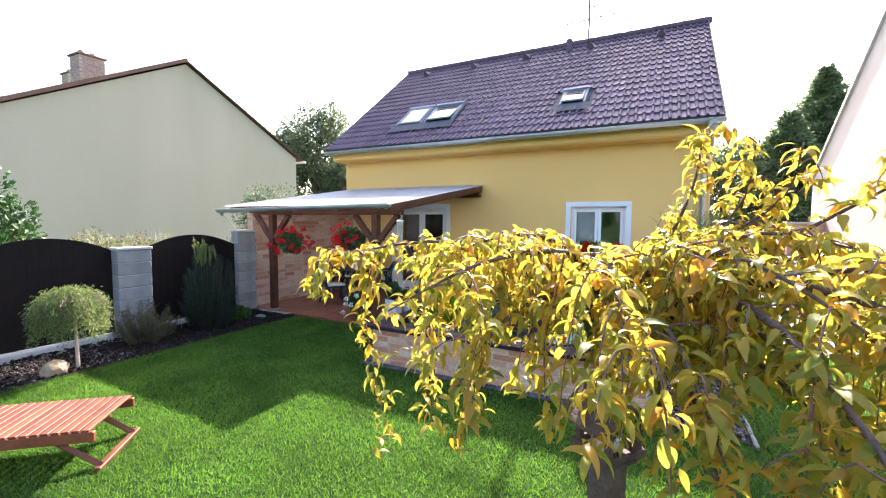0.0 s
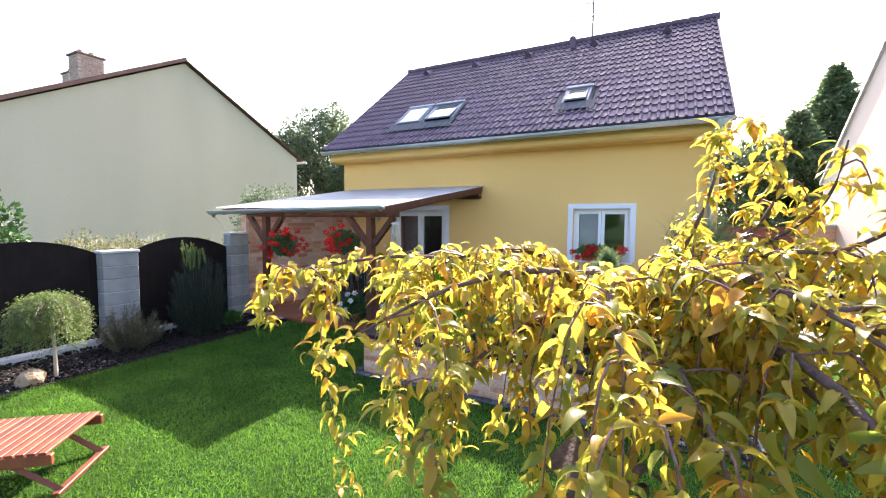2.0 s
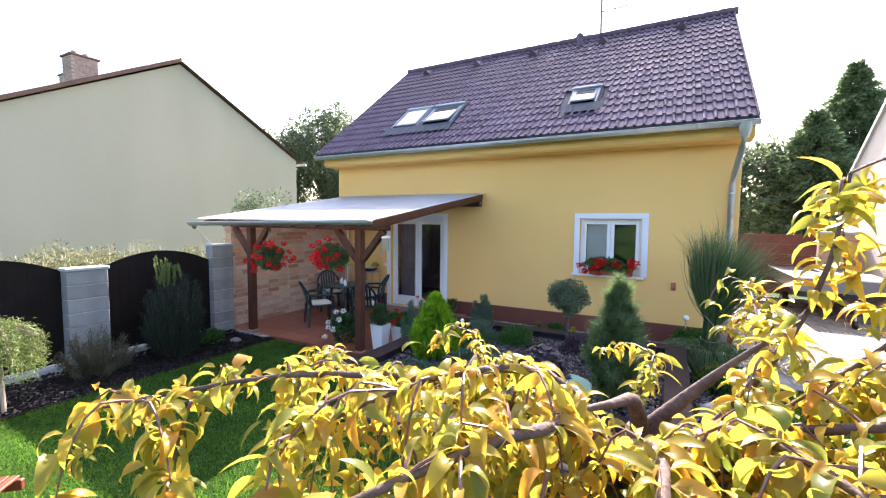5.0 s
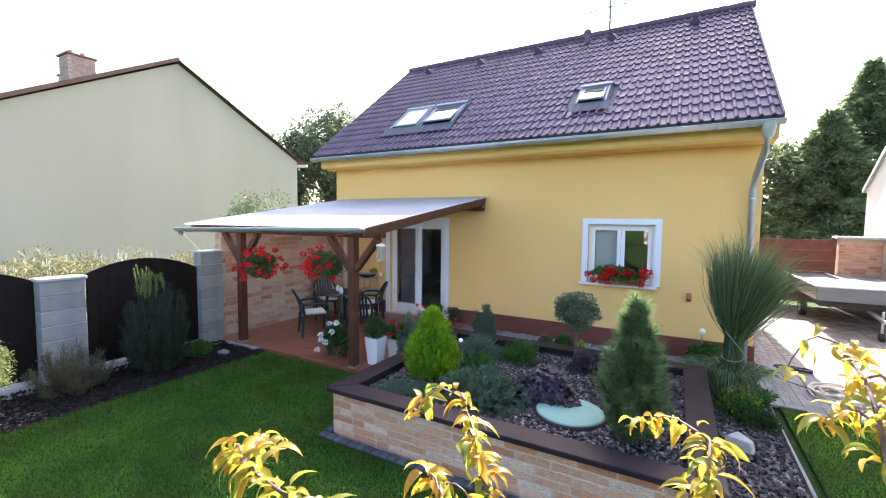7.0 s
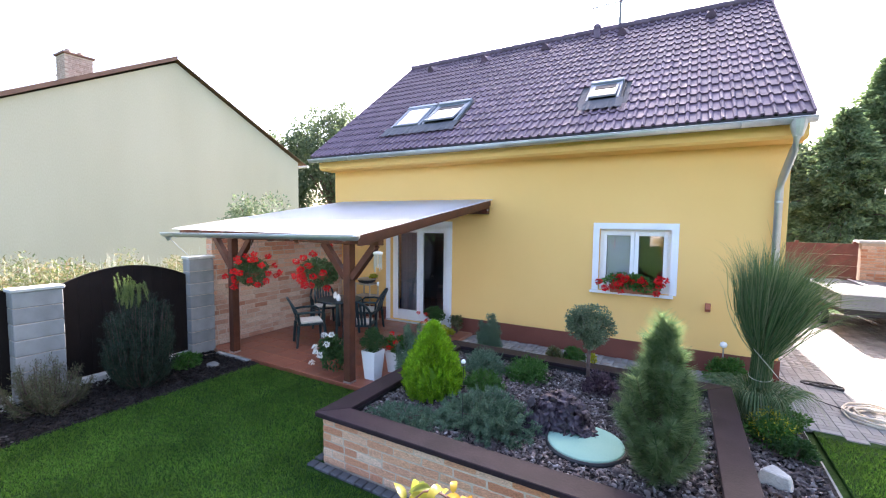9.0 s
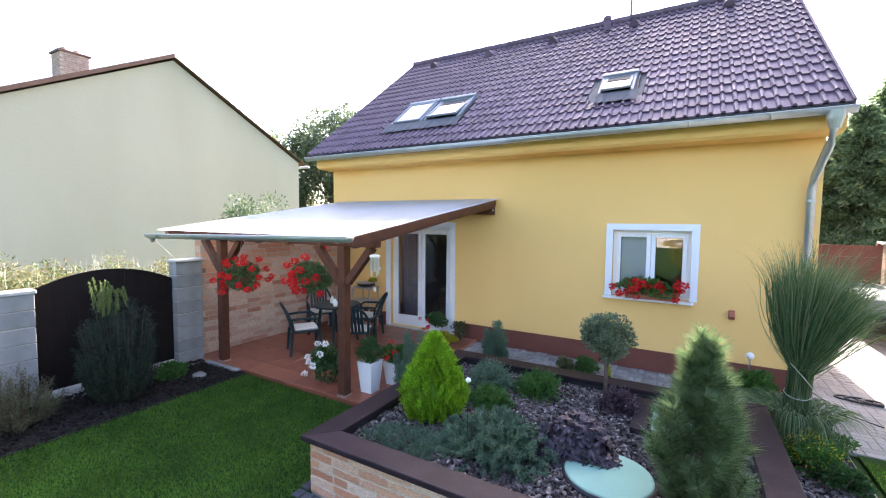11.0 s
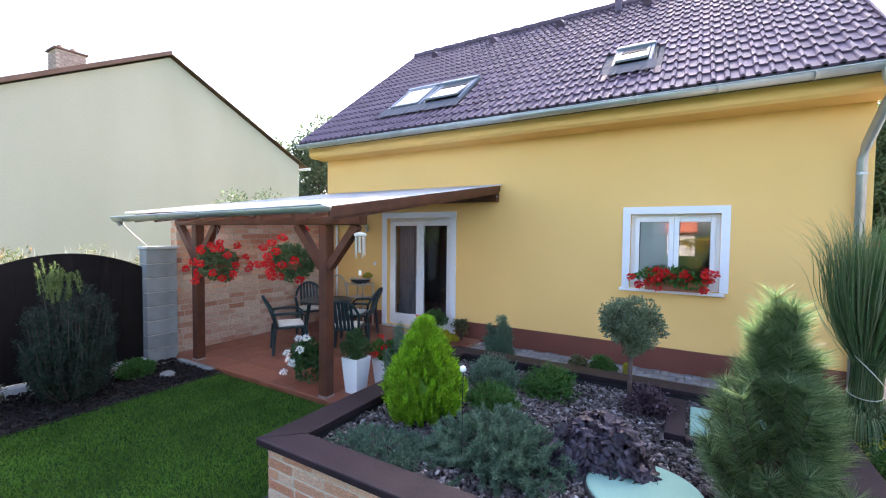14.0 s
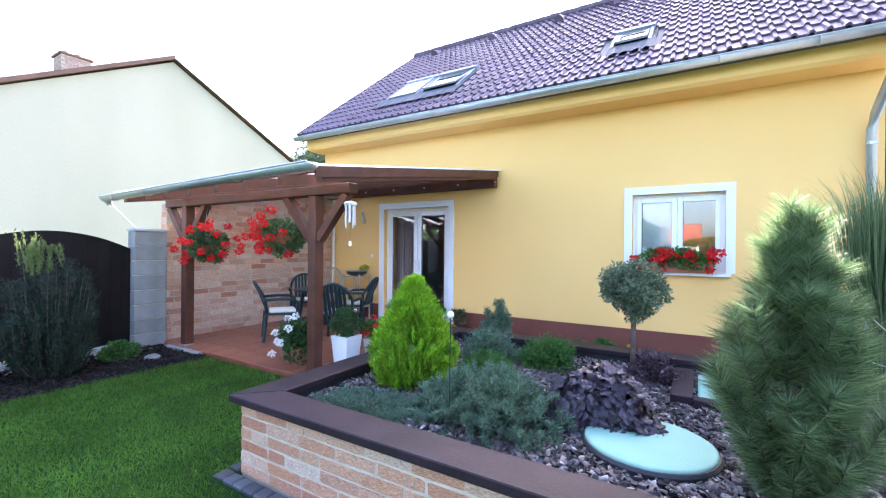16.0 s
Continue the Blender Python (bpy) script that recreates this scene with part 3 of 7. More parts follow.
def roof_vent(x, s):
    bm = bmesh.new()
    base = [(-0.11, -0.02), (0.11, -0.02), (0.10, 0.30), (-0.10, 0.30)]
    v = [bm.verts.new(on_slope(x, s, 0.03) @ Vector((a, b, 0))) for a, b in base]
    f1 = [bm.verts.new(on_slope(x, s, 0.03) @ Vector((a * 0.8, -0.02 + 0.0, h))) for a, h in ((-0.11, 0.07), (-0.05, 0.14), (0.05, 0.14), (0.11, 0.07))]
    bm.faces.new((v[0], v[1], f1[3], f1[2], f1[1], f1[0]))
    bm.faces.new((v[3], v[0], f1[0]))
    bm.faces.new((v[3], f1[0], f1[1]))
    bm.faces.new((v[3], f1[1], f1[2], v[2]))
    bm.faces.new((v[2], f1[2], f1[3]))
    bm.faces.new((v[2], f1[3], v[1]))
    part("roof_vent", bm, M["tile"], HOUSE, "small hooded roof vent tile")


for x in (-7.0, -5.24, -3.52, -1.66, 0.13):
    roof_vent(x, LEN - 0.62)
pipe_base = on_slope(-2.26, LEN - 0.5, 0.0).translation
stack = part("vent_pipe", tube([pipe_base, pipe_base + Vector((0, 0, 0.26))], [0.075, 0.07], 14), M["tile"], HOUSE, "upright plastic vent pipe")
part("cowl", lathe([(0.095, 0), (0.10, 0.06), (0.06, 0.10)], pipe_base + Vector((0, 0, 0.25)), 14), M["tile"], stack)
aerial = part("aerial", tube([(-1.8, 13.6, 7.2), (-1.8, 13.6, 9.3)], 0.032, 8), M["mast"], HOUSE, "thin television aerial on a mast")
for z, l, dy in ((7.94, 0.68, 0.06), (8.30, 0.30, -0.1), (8.75, 0.55, 0.0)):
    part("boom", tube([(-1.8 - l, 13.6 + dy, z), (-1.8 + l, 13.6 - dy, z)], 0.018, 6), M["mast"], aerial)
    for q in range(5):
        xx = -1.8 - l + 2 * l * q / 4
        part("rod", tube([(xx, 13.45, z), (xx, 13.75, z)], 0.012, 5), M["mast"], aerial)


def skylight(xa, xb, blind, tilt=0.0, SK0=SK0, SK1=SK1):
    """A roof window: flashing, apron, fixed frame and a sash that swings about its middle."""
    t = part("skylight", add_box(bmesh.new(), (xa - 0.05, SK0 - 0.1, -0.006), (xb + 0.05, SK1 + 0.1, 0.022), SL), M["rubber"], HOUSE, "roof window with grey metal cladding")
    apron = bmesh.new()
    n = 12
    grid = [[apron.verts.new(on_slope(xa - 0.08 + (xb - xa + 0.16) * i / n, SK0 - 0.33 * (1 - q), 0.058 + 0.02 * q + 0.012 * math.sin(i * 2.6) * (1 - q)).translation) for i in range(n + 1)] for q in (0, 0.5, 1)]
    for j in range(2):
        for i in range(n):
            apron.faces.new((grid[j][i], grid[j][i + 1], grid[j + 1][i + 1], grid[j + 1][i]))
    part("apron", apron, M["lead"], t, "dark pleated flashing apron")
    for a, b in (((xa, SK0, 0.0), (xa + 0.05, SK1, 0.085)), ((xb - 0.05, SK0, 0.0), (xb, SK1, 0.085)), ((xa - 0.01, SK1 - 0.05, 0.0), (xb + 0.01, SK1 + 0.06, 0.115)), ((xa + 0.051, SK0, 0.0), (xb - 0.051, SK0 + 0.03, 0.06))):
        bm = add_box(bmesh.new(), a, b)
        soften(bm, 0.008, 1)
        bmesh.ops.transform(bm, matrix=SL, verts=bm.verts)
        part("frame", bm, M["slate"], t, "grey metal frame")
    # Thin black sheet under the glass in place of the unlit room below.
    part("well", add_box(bmesh.new(), (xa + 0.051, SK0 + 0.031, 0.0225), (xb - 0.051, SK1 - 0.051, 0.026), SL), M["rubber"], t)
    half = (SK1 - SK0) / 2 - 0.055
    swing = SL @ Matrix.Translation(((xa + xb) / 2, (SK0 + SK1) / 2, 0.088)) @ Matrix.Rotation(-tilt, 4, "X")
    w = (xb - xa) / 2 - 0.055
    for a, b in (((-w, -half, -0.02), (-w + 0.045, half, 0.015)), ((w - 0.045, -half, -0.02), (w, half, 0.015)), ((-w + 0.046, half - 0.05, -0.02), (w - 0.046, half, 0.013)), ((-w + 0.046, -half, -0.02), (w - 0.046, -half + 0.05, 0.013))):
        part("sash", add_box(bmesh.new(), a, b, swing), M["slate"], t, "grey metal sash")
    part("pane", add_box(bmesh.new(), (-w + 0.046, -half + 0.051, -0.004), (w - 0.046, half - 0.051, 0.004), swing), M["pane"], t)
    top = -half + 0.052 + (2 * half - 0.104) * blind
    part("blind", add_box(bmesh.new(), (-w + 0.05, -half + 0.052, -0.016), (w - 0.05, top, -0.010), swing), M["pvc"], t, "pale roller blind")
    # Black strip laid over the upper glass to imitate its dark, shaded part.
    if blind < 1:
        part("cover", add_box(bmesh.new(), (-w + 0.046, top + 0.002, 0.0045), (w - 0.046, half - 0.051, 0.012), swing), M["rubber"], t, "dark strip standing in for the shaded upper glass")


skylight(*SKY[0], 1.0)
skylight(*SKY[1], 0.74, radians(5))
skylight(*SKY[2], 0.62, radians(5), 1.10, 1.86)


def gutter(x0, x1, y, z, r, parent, fall=0.0):
    bm = bmesh.new()
    ang = [math.pi + math.pi * i / 10 for i in range(11)]
    rows = []

    def low(x):
        return z - fall * (x1 - x) / (x1 - x0)
    for x in (x0, x1):
        rows.append(([bm.verts.new((x, y + r * math.cos(a), low(x) + r * math.sin(a))) for a in ang], [bm.verts.new((x, y + (r - 0.004) * math.cos(a), low(x) + (r - 0.004) * math.sin(a))) for a in ang]))
    (o0, i0), (o1, i1) = rows
    for k in range(10):
        bm.faces.new((o0[k], o0[k + 1], o1[k + 1], o1[k]))
        bm.faces.new((i0[k], i1[k], i1[k + 1], i0[k + 1]))
    bm.faces.new(o0)
    bm.faces.new(o1)
    for e in (0, 10):
        bm.faces.new((o0[e], o1[e], i1[e], i0[e]))
    g = part("gutter", bm, M["zinc"], parent, "half-round zinc gutter", True)
    part("bead", tube([(x0, y - r, low(x0)), (x1, y - r, low(x1))], 0.009, 8), M["zinc"], g)
    x = x0 + 0.35
    while x < x1:
        part("bracket", add_tube(bmesh.new(), [(x, y + (r + 0.004) * math.cos(a), low(x) + (r + 0.004) * math.sin(a)) for a in ang], 0.007, 5), M["zinc"], g)
        x += 0.9
    return g


g1 = gutter(HX0 - 0.19, HX1 + 0.13, 9.15, 3.80, 0.075, HOUSE)
part("downpipe", tube([(1.06, 9.16, 3.75), (1.06, 9.16, 3.58), (1.05, 9.27, 3.40), (1.0, 9.64, 3.03), (0.99, 9.71, 2.88), (0.99, 9.71, 0.02)], 0.05, 12), M["zinc"], HOUSE, "round zinc downpipe", True)
part("hopper", tube([(1.06, 9.15, 3.78), (1.06, 9.16, 3.68), (1.06, 9.16, 3.56)], [0.10, 0.09, 0.055], 12), M["zinc"], HOUSE)
for z in (2.7, 1.3):
    part("pipe_clip", tube([(0.99, 9.71, z), (0.99, 9.71, z + 0.03)], 0.056, 12), M["zinc"], HOUSE)


# window and patio door
def casement(parent, x0, x1, z0, z1, y, sash=0.065, foot=None):
    """One glazed leaf: four frame bars and a pane."""
    foot = foot or sash
    for a, b in (((x0, y, z0), (x0 + sash, y + 0.06, z1)), ((x1 - sash, y, z0), (x1, y + 0.06, z1)), ((x0 + sash, y + 0.002, z0), (x1 - sash, y + 0.058, z0 + foot)), ((x0 + sash, y + 0.002, z1 - sash), (x1 - sash, y + 0.058, z1))):
        part("frame", box(a, b, 0.006, None, 1), M["pvc"], parent)
    part("pane", box((x0 + sash - 0.004, y + 0.026, z0 + foot - 0.004), (x1 - sash + 0.004, y + 0.034, z1 - sash + 0.004)), M["pane"], parent)
    part("seal", box((x0 + sash, y + 0.020, z0 + foot), (x0 + sash + 0.008, y + 0.025, z1 - sash)), M["rubber"], parent)


def trim_round(parent, o, w, bottom=False):
    x0, x1, z0, z1 = o
    y0, y1 = HY0 - 0.022, HY0 - 0.001
    part("trim", box((x0 - w, y0, z0), (x0, y1, z1 + w)), M["trim"], parent)
    part("trim", box((x1, y0, z0), (x1 + w, y1, z1 + w)), M["trim"], parent)
    part("trim", box((x0, y0, z1), (x1, y1, z1 + w)), M["trim"], parent)


wx0, wx1, wz0, wz1 = WIN
WINDOW = part("window", box((wx0, HY0 + 0.10, wz0), (wx1, HY0 + 0.18, wz0 + 0.055)), M["pvc"], HOUSE, "white two-leaf window with a broad white surround")
for a, b in (((wx0, HY0 + 0.1, wz0 + 0.056), (wx0 + 0.05, HY0 + 0.18, wz1)), ((wx1 - 0.05, HY0 + 0.1, wz0 + 0.056), (wx1, HY0 + 0.18, wz1)), ((wx0 + 0.051, HY0 + 0.1, wz1 - 0.05), (wx1 - 0.051, HY0 + 0.18, wz1))):
    part("frame", box(a, b), M["pvc"], WINDOW)
wm = (wx0 + wx1) / 2
casement(WINDOW, wx0 + 0.05, wm, wz0 + 0.056, wz1 - 0.05, HY0 + 0.085)
casement(WINDOW, wm + 0.004, wx1 - 0.05, wz0 + 0.056, wz1 - 0.05, HY0 + 0.085)
trim_round(WINDOW, WIN, 0.105)
part("sill", box((wx0 - 0.13, HY0 - 0.10, wz0 - 0.045), (wx1 + 0.06, HY0 + 0.1, wz0 - 0.003), 0.006, None, 1), M["pvc"], WINDOW, "white window sill")
part("curtain", box((wx0 + 0.05, HY0 + 0.155, wz0 + 0.05), (wm - 0.02, HY0 + 0.165, wz1 - 0.05)), M["blind"], WINDOW, "pale closed blind behind the glass")
dx0, dx1, dz0, dz1 = DOOR
PATIO = part("patio_door", box((dx0, HY0 + 0.10, dz0), (dx1, HY0 + 0.18, dz0 + 0.06)), M["pvc"], HOUSE, "white double glazed patio door, closed")
for a, b in (((dx0, HY0 + 0.1, dz0 + 0.061), (dx0 + 0.06, HY0 + 0.18, dz1)), ((dx1 - 0.06, HY0 + 0.1, dz0 + 0.061), (dx1, HY0 + 0.18, dz1)), ((dx0 + 0.061, HY0 + 0.1, dz1 - 0.06), (dx1 - 0.061, HY0 + 0.18, dz1))):
    part("frame", box(a, b), M["pvc"], PATIO)
dm = (dx0 + dx1) / 2
casement(PATIO, dx0 + 0.06, dm, dz0 + 0.061, dz1 - 0.06, HY0 + 0.085, 0.085, 0.17)
casement(PATIO, dm + 0.004, dx1 - 0.06, dz0 + 0.061, dz1 - 0.06, HY0 + 0.085, 0.085, 0.17)
for hx in (dm - 0.045, dm + 0.045):
    part("handle", box((hx - 0.012, HY0 + 0.05, 1.08), (hx + 0.012, HY0 + 0.084, 1.24), 0.005, None, 1), M["pvc"], PATIO)
bm = bmesh.new()
folds = [(dx0 + 0.10 + (dm - dx0 - 0.12) * i / 48, HY0 + 0.30 + 0.022 * math.sin(i * 1.31) + 0.008 * math.sin(i * 0.47)) for i in range(49)]
rows_ = [[bm.verts.new((x, y, z)) for x, y in folds] for z in (0.16, 2.2)]
for i in range(48):
    bm.faces.new((rows_[0][i], rows_[0][i + 1], rows_[1][i + 1], rows_[1][i]))
part("curtain", bm, M["net"], PATIO, "thin grey curtain hanging in folds behind the glass", True)
trim_round(PATIO, DOOR, 0.115)
part("threshold", box((dx0 - 0.1, HY0 - 0.06, 0.052), (dx1 + 0.1, HY0 + 0.1, 0.078), 0.005, None, 1), M["concrete"], PATIO)

# ---- terrace ----
TX0, TX1, TY0, TY1 = -7.6, -3.95, 6.34, 9.77
TERRACE = solo("terrace", box((TX0, TY0, -0.03), (TX1, TY1, 0.0472)), M["grout"], "terrace of square terracotta floor tiles", "terrace", kind="structure")
PAVING = solo("pavement", prism([(TX1 + 0.003, 7.75), (0.38, 7.75), (0.38, 8.22), (2.3, 8.15), (7.5, 7.6), (4.7, 16.9), (1.2, 16.9), (1.2, 9.79), (TX1 + 0.003, 9.77)], "z", -0.03, 0.0), M["joint"], "pavement of small grey concrete setts", "pavement", kind="structure")
for a, b in (((1.07, 4.6, -0.03), (1.11, 8.2, 0.012)), ((-7.25, 6.24, -0.03), (-6.4, 6.32, 0.05))):
    solo("kerb", box(a, b, 0.01, None, 1), M["block"], "narrow grey concrete edging kerb", "kerb", kind="structure")

solo("terrace_edge", box((-6.395, TY0 - 0.014, -0.03), (TX1, TY0 - 0.002, 0.052), 0.003, None, 1), M["terra"], "terracotta edge strip along the terrace", "terrace", kind="structure")

# brick screen wall beside the terrace
SCREEN = solo("wall_screen", prism([(6.44, -0.02), (9.79, -0.02), (9.79, 2.63), (6.44, 2.13)], "x", -7.78, -7.615), M["mortar"], "reclaimed brick wall with wide sandy joints", "wall", kind="structure")

# ---- pergola ----
PERG = thing("pergola", "dark-stained timber pergola with a pale sheet roof", "pergola", (-5.6, 8.0, 0.04))
PS = 0.6 / 3.97


def under_roof(y):
    return 2.19 + (y - 5.8) * PS


PY_ = 6.36
for px in (-6.97, -4.31):
    post = part("post", box((px - 0.062, PY_, 0.06), (px + 0.062, PY_ + 0.125, 2.05), 0.008, None, 1), M["wood"], PERG)
    part("shoe", box((px - 0.066, PY_ - 0.004, 0.042), (px + 0.066, PY_ + 0.129, 0.075)), M["steel"], post)
    for sgn in (-1, 1):
        a, b = Vector((px + sgn * 0.062, PY_ + 0.062, 1.57)), Vector((px + sgn * 0.48, PY_ + 0.062, 2.05))
        bm = bmesh.new()
        add_box(bm, (-0.045, -0.045, 0), (0.045, 0.045, (b - a).length), Matrix.Translation(a) @ (b - a).to_track_quat("Z", "Y").to_matrix().to_4x4())
        part("brace", bm, M["wood"], PERG)
part("beam", box((-7.50, PY_, 2.052), (-3.74, PY_ + 0.125, under_roof(PY_) - 0.115), 0.008, None, 1), M["wood"], PERG)
part("ledger", box((-7.6, 9.66, 2.53), (-3.62, 9.795, 2.69), 0.006, None, 1), M["wood"], PERG)
for i in range(8):
    x = -7.50 + i * (3.86 / 7)
    bm = prism([(5.83, under_roof(5.83) - 0.115), (9.655, under_roof(9.655) - 0.115), (9.655, under_roof(9.655) - 0.004), (5.83, under_roof(5.83) - 0.004)], "x", x, x + 0.075)
    part("rafter", bm, M["wood"], PERG)
for i in range(5):
    y = 6.0 + i * 0.85
    part("batten", box((-7.50, y, under_roof(y) - 0.003), (-3.57, y + 0.05, under_roof(y) + 0.022)), M["wood"], PERG)
for i in range(4):
    xa = -7.555 + i * 1.0
    bm = prism([(5.74, under_roof(5.74) + 0.026), (9.79, under_roof(9.79) + 0.026), (9.79, under_roof(9.79) + 0.042), (5.74, under_roof(5.74) + 0.042)], "x", xa, xa + 0.996)
    part("roof_sheet", bm, M["poly"], PERG, "pale opaque roofing sheet")
part("edge_board", prism([(5.74, under_roof(5.74) - 0.08), (9.66, under_roof(9.66) - 0.08), (9.66, under_roof(9.66) + 0.022), (5.74, under_roof(5.74) + 0.022)], "x", -3.568, -3.545), M["wood"], PERG)
g2 = gutter(-7.64, -3.50, 5.66, 2.215, 0.065, PERG, 0.07)
part("downpipe", tube([(-7.53, 5.68, 2.06), (-7.58, 6.02, 1.73)], 0.007, 8), M["zinc"], PERG, "thin drain rod")
part("outlet", tube([(-7.53, 5.66, 2.09), (-7.53, 5.68, 2.03)], [0.045, 0.03], 12), M["zinc"], PERG)
for i in range(6):
    part("bolt", tube([(-7.2 + i * 0.72, 9.655, 2.61), (-7.2 + i * 0.72, 9.645, 2.61)], 0.018, 8), M["steel"], PERG)

# ---- fence ----
block_me = bpy.data.meshes.new("block")
b_ = box((-0.15, -0.255, 0.004), (0.15, 0.255, 0.197), 0.008, None, 1)
b_.to_mesh(block_me)
b_.free()
finish(block_me, M["block"])


def pillar(x, y, n, wide, h=0.2):
    t = thing("fence_pillar", "pillar of grey concrete blocks with a flat cap", "pillar", (x, y, 0), "pillars of the garden fence")
    part("core", box((x - 0.095, y - wide / 2 + 0.01, -0.05), (x + 0.095, y + wide / 2 - 0.01, n * h - 0.005)), M["mortar"], t)
    for i in range(n):
        ob = piece("block", block_me, Matrix.Translation((x, y, i * h)) @ Matrix.Diagonal((0.7, wide / 0.51, h / 0.2, 1)), t)
    part("cap", box((x - 0.122, y - wide / 2 - 0.02, n * h), (x + 0.122, y + wide / 2 + 0.02, n * h + 0.045), 0.008, None, 1), M["concrete"], t, "pale concrete cap")


pillar(-7.50, 4.0, 7, 0.50, 0.206)
pillar(-7.56, 6.16, 8, 0.42, 0.211)
solo("fence_base", box((-7.70, -2, -0.05), (-7.46, 3.735, 0.10), 0.01, None, 1), M["concrete"], "low pale concrete base under the fence", "kerb", kind="structure")
solo("fence_base", box((-7.70, 4.245, -0.05), (-7.46, 5.945, 0.10), 0.01, None, 1), M["concrete"], "low pale concrete base under the fence", "kerb", kind="structure")


def fence_panel(y0, y1, z_end, z_mid):
    t = thing("fence_panel", "arched fence panel of dark brown vertical boards", "fence", (-7.6, (y0 + y1) / 2, 0.13), "panels of the garden fence")
    n = 13
    w = (y1 - y0) / n

    def top(y):
        u = (y - (y0 + y1) / 2) / ((y1 - y0) / 2)
        return z_mid - (z_mid - z_end) * u * u
    for i in range(n):
        a, b = y0 + i * w + 0.0008, y0 + (i + 1) * w - 0.0008
        part("board", prism([(a, 0.108), (b, 0.108), (b, top(b)), ((a + b) / 2, top((a + b) / 2)), (a, top(a))], "x", -7.61, -7.585), M["fence"], t)
    for z in (0.5, 1.2):
        part("rail", box((-7.65, y0, z - 0.04), (-7.612, y1, z + 0.04)), M["fence"], t)


fence_panel(4.20, 5.98, 1.42, 1.66)
fence_panel(2.05, 3.80, 1.42, 1.66)
fence_panel(0.3, 2.04, 1.42, 1.66)

# ---- raised planter ----
PX0, PX1, PY0, PY1, PZ = -3.27, 0.35, 4.78, 7.68, 0.52
PLANTER = thing("raised_planter", "raised brick planter with a dark wooden rim", "planter", ((PX0 + PX1) / 2, (PY0 + PY1) / 2, 0))
c = 0.06
for a, b in (((PX0 + c, PY0 + c, -0.02), (PX1 - c, PY0 + 0.2, PZ - 0.055)), ((PX0 + c, PY1 - 0.2, -0.02), (PX1 - c, PY1 - c, PZ - 0.055)), ((PX0 + c, PY0 + 0.201, -0.02), (PX0 + 0.2, PY1 - 0.201, PZ - 0.055)), ((PX1 - 0.2, PY0 + 0.201, -0.02), (PX1 - c, PY1 - 0.201, PZ - 0.055))):
    part("wall_core", box(a, b), M["mortar"], PLANTER)
part("fill", box((PX0 + 0.201, PY0 + 0.201, 0.0), (PX1 - 0.201, PY1 - 0.201, 0.395)), M["soil"], PLANTER)
cw = 0.245
# Black strips added inside the walls, so the recess below the rim reads shaded.
for a, b in (((PX0 + 0.2015, PY0 + 0.2015, 0.30), (PX1 - 0.2015, PY0 + 0.209, PZ - 0.052)), ((PX0 + 0.2015, PY1 - 0.209, 0.30), (PX1 - 0.2015, PY1 - 0.2015, PZ - 0.052)), ((PX0 + 0.2015, PY0 + 0.2095, 0.30), (PX0 + 0.209, PY1 - 0.2095, PZ - 0.052)), ((PX1 - 0.209, PY0 + 0.2095, 0.30), (PX1 - 0.2015, PY1 - 0.2095, PZ - 0.052))):
    part("liner", box(a, b), M["rubber"], PLANTER, "added black strip darkening the recess under the rim")


def mitred(pts):
    bm = prism(pts, "z", PZ - 0.05, PZ)
    return soften(bm, 0.006, 1)


part("rim_board", mitred([(PX0, PY0), (PX1, PY0), (PX1 - cw, PY0 + cw), (PX0 + cw, PY0 + cw)]), M["capwood"], PLANTER)
part("rim_board", mitred([(PX1, PY1), (PX0, PY1), (PX0 + cw, PY1 - cw), (PX1 - cw, PY1 - cw)]), M["capwood"], PLANTER)
part("rim_board", mitred([(PX0, PY1), (PX0, PY0), (PX0 + cw, PY0 + cw), (PX0 + cw, PY1 - cw)]), M["capwood"], PLANTER)
part("rim_board", mitred([(PX1, PY0), (PX1, PY1), (PX1 - cw, PY1 - cw), (PX1 - cw, PY0 + cw)]), M["capwood"], PLANTER)

# ---- neighbouring houses ----
NB = thing("house", "neighbour's house with a plain pale green gable wall", "house", (-22, 11.4, 0))
NX, NA, NZ = -17.75, 11.37, 8.56
part("wall", prism([(5.2, -0.1), (17.35, -0.1), (17.35, 5.3), (NA, NZ - 0.1), (5.2, 5.2)], "x", NX - 10, NX), M["pale"], NB)
for y_e, z_e, th in ((17.75, 5.2, 0.03), (4.7, 4.98, 0.15)):
    bm = prism([(NA, NZ - 0.02), (y_e, z_e), (y_e, z_e + th), (NA, NZ - 0.02 + th)], "x", NX - 10.1, NX + 0.16)
    nbroof = part("roof", bm, M["oldtile"], NB, "red-brown tiled roof edge")
part("gutter", tube([(NX + 0.2, 17.85, 5.15), (NX - 10, 17.85, 5.15)], 0.07, 8), M["zinc"], NB)
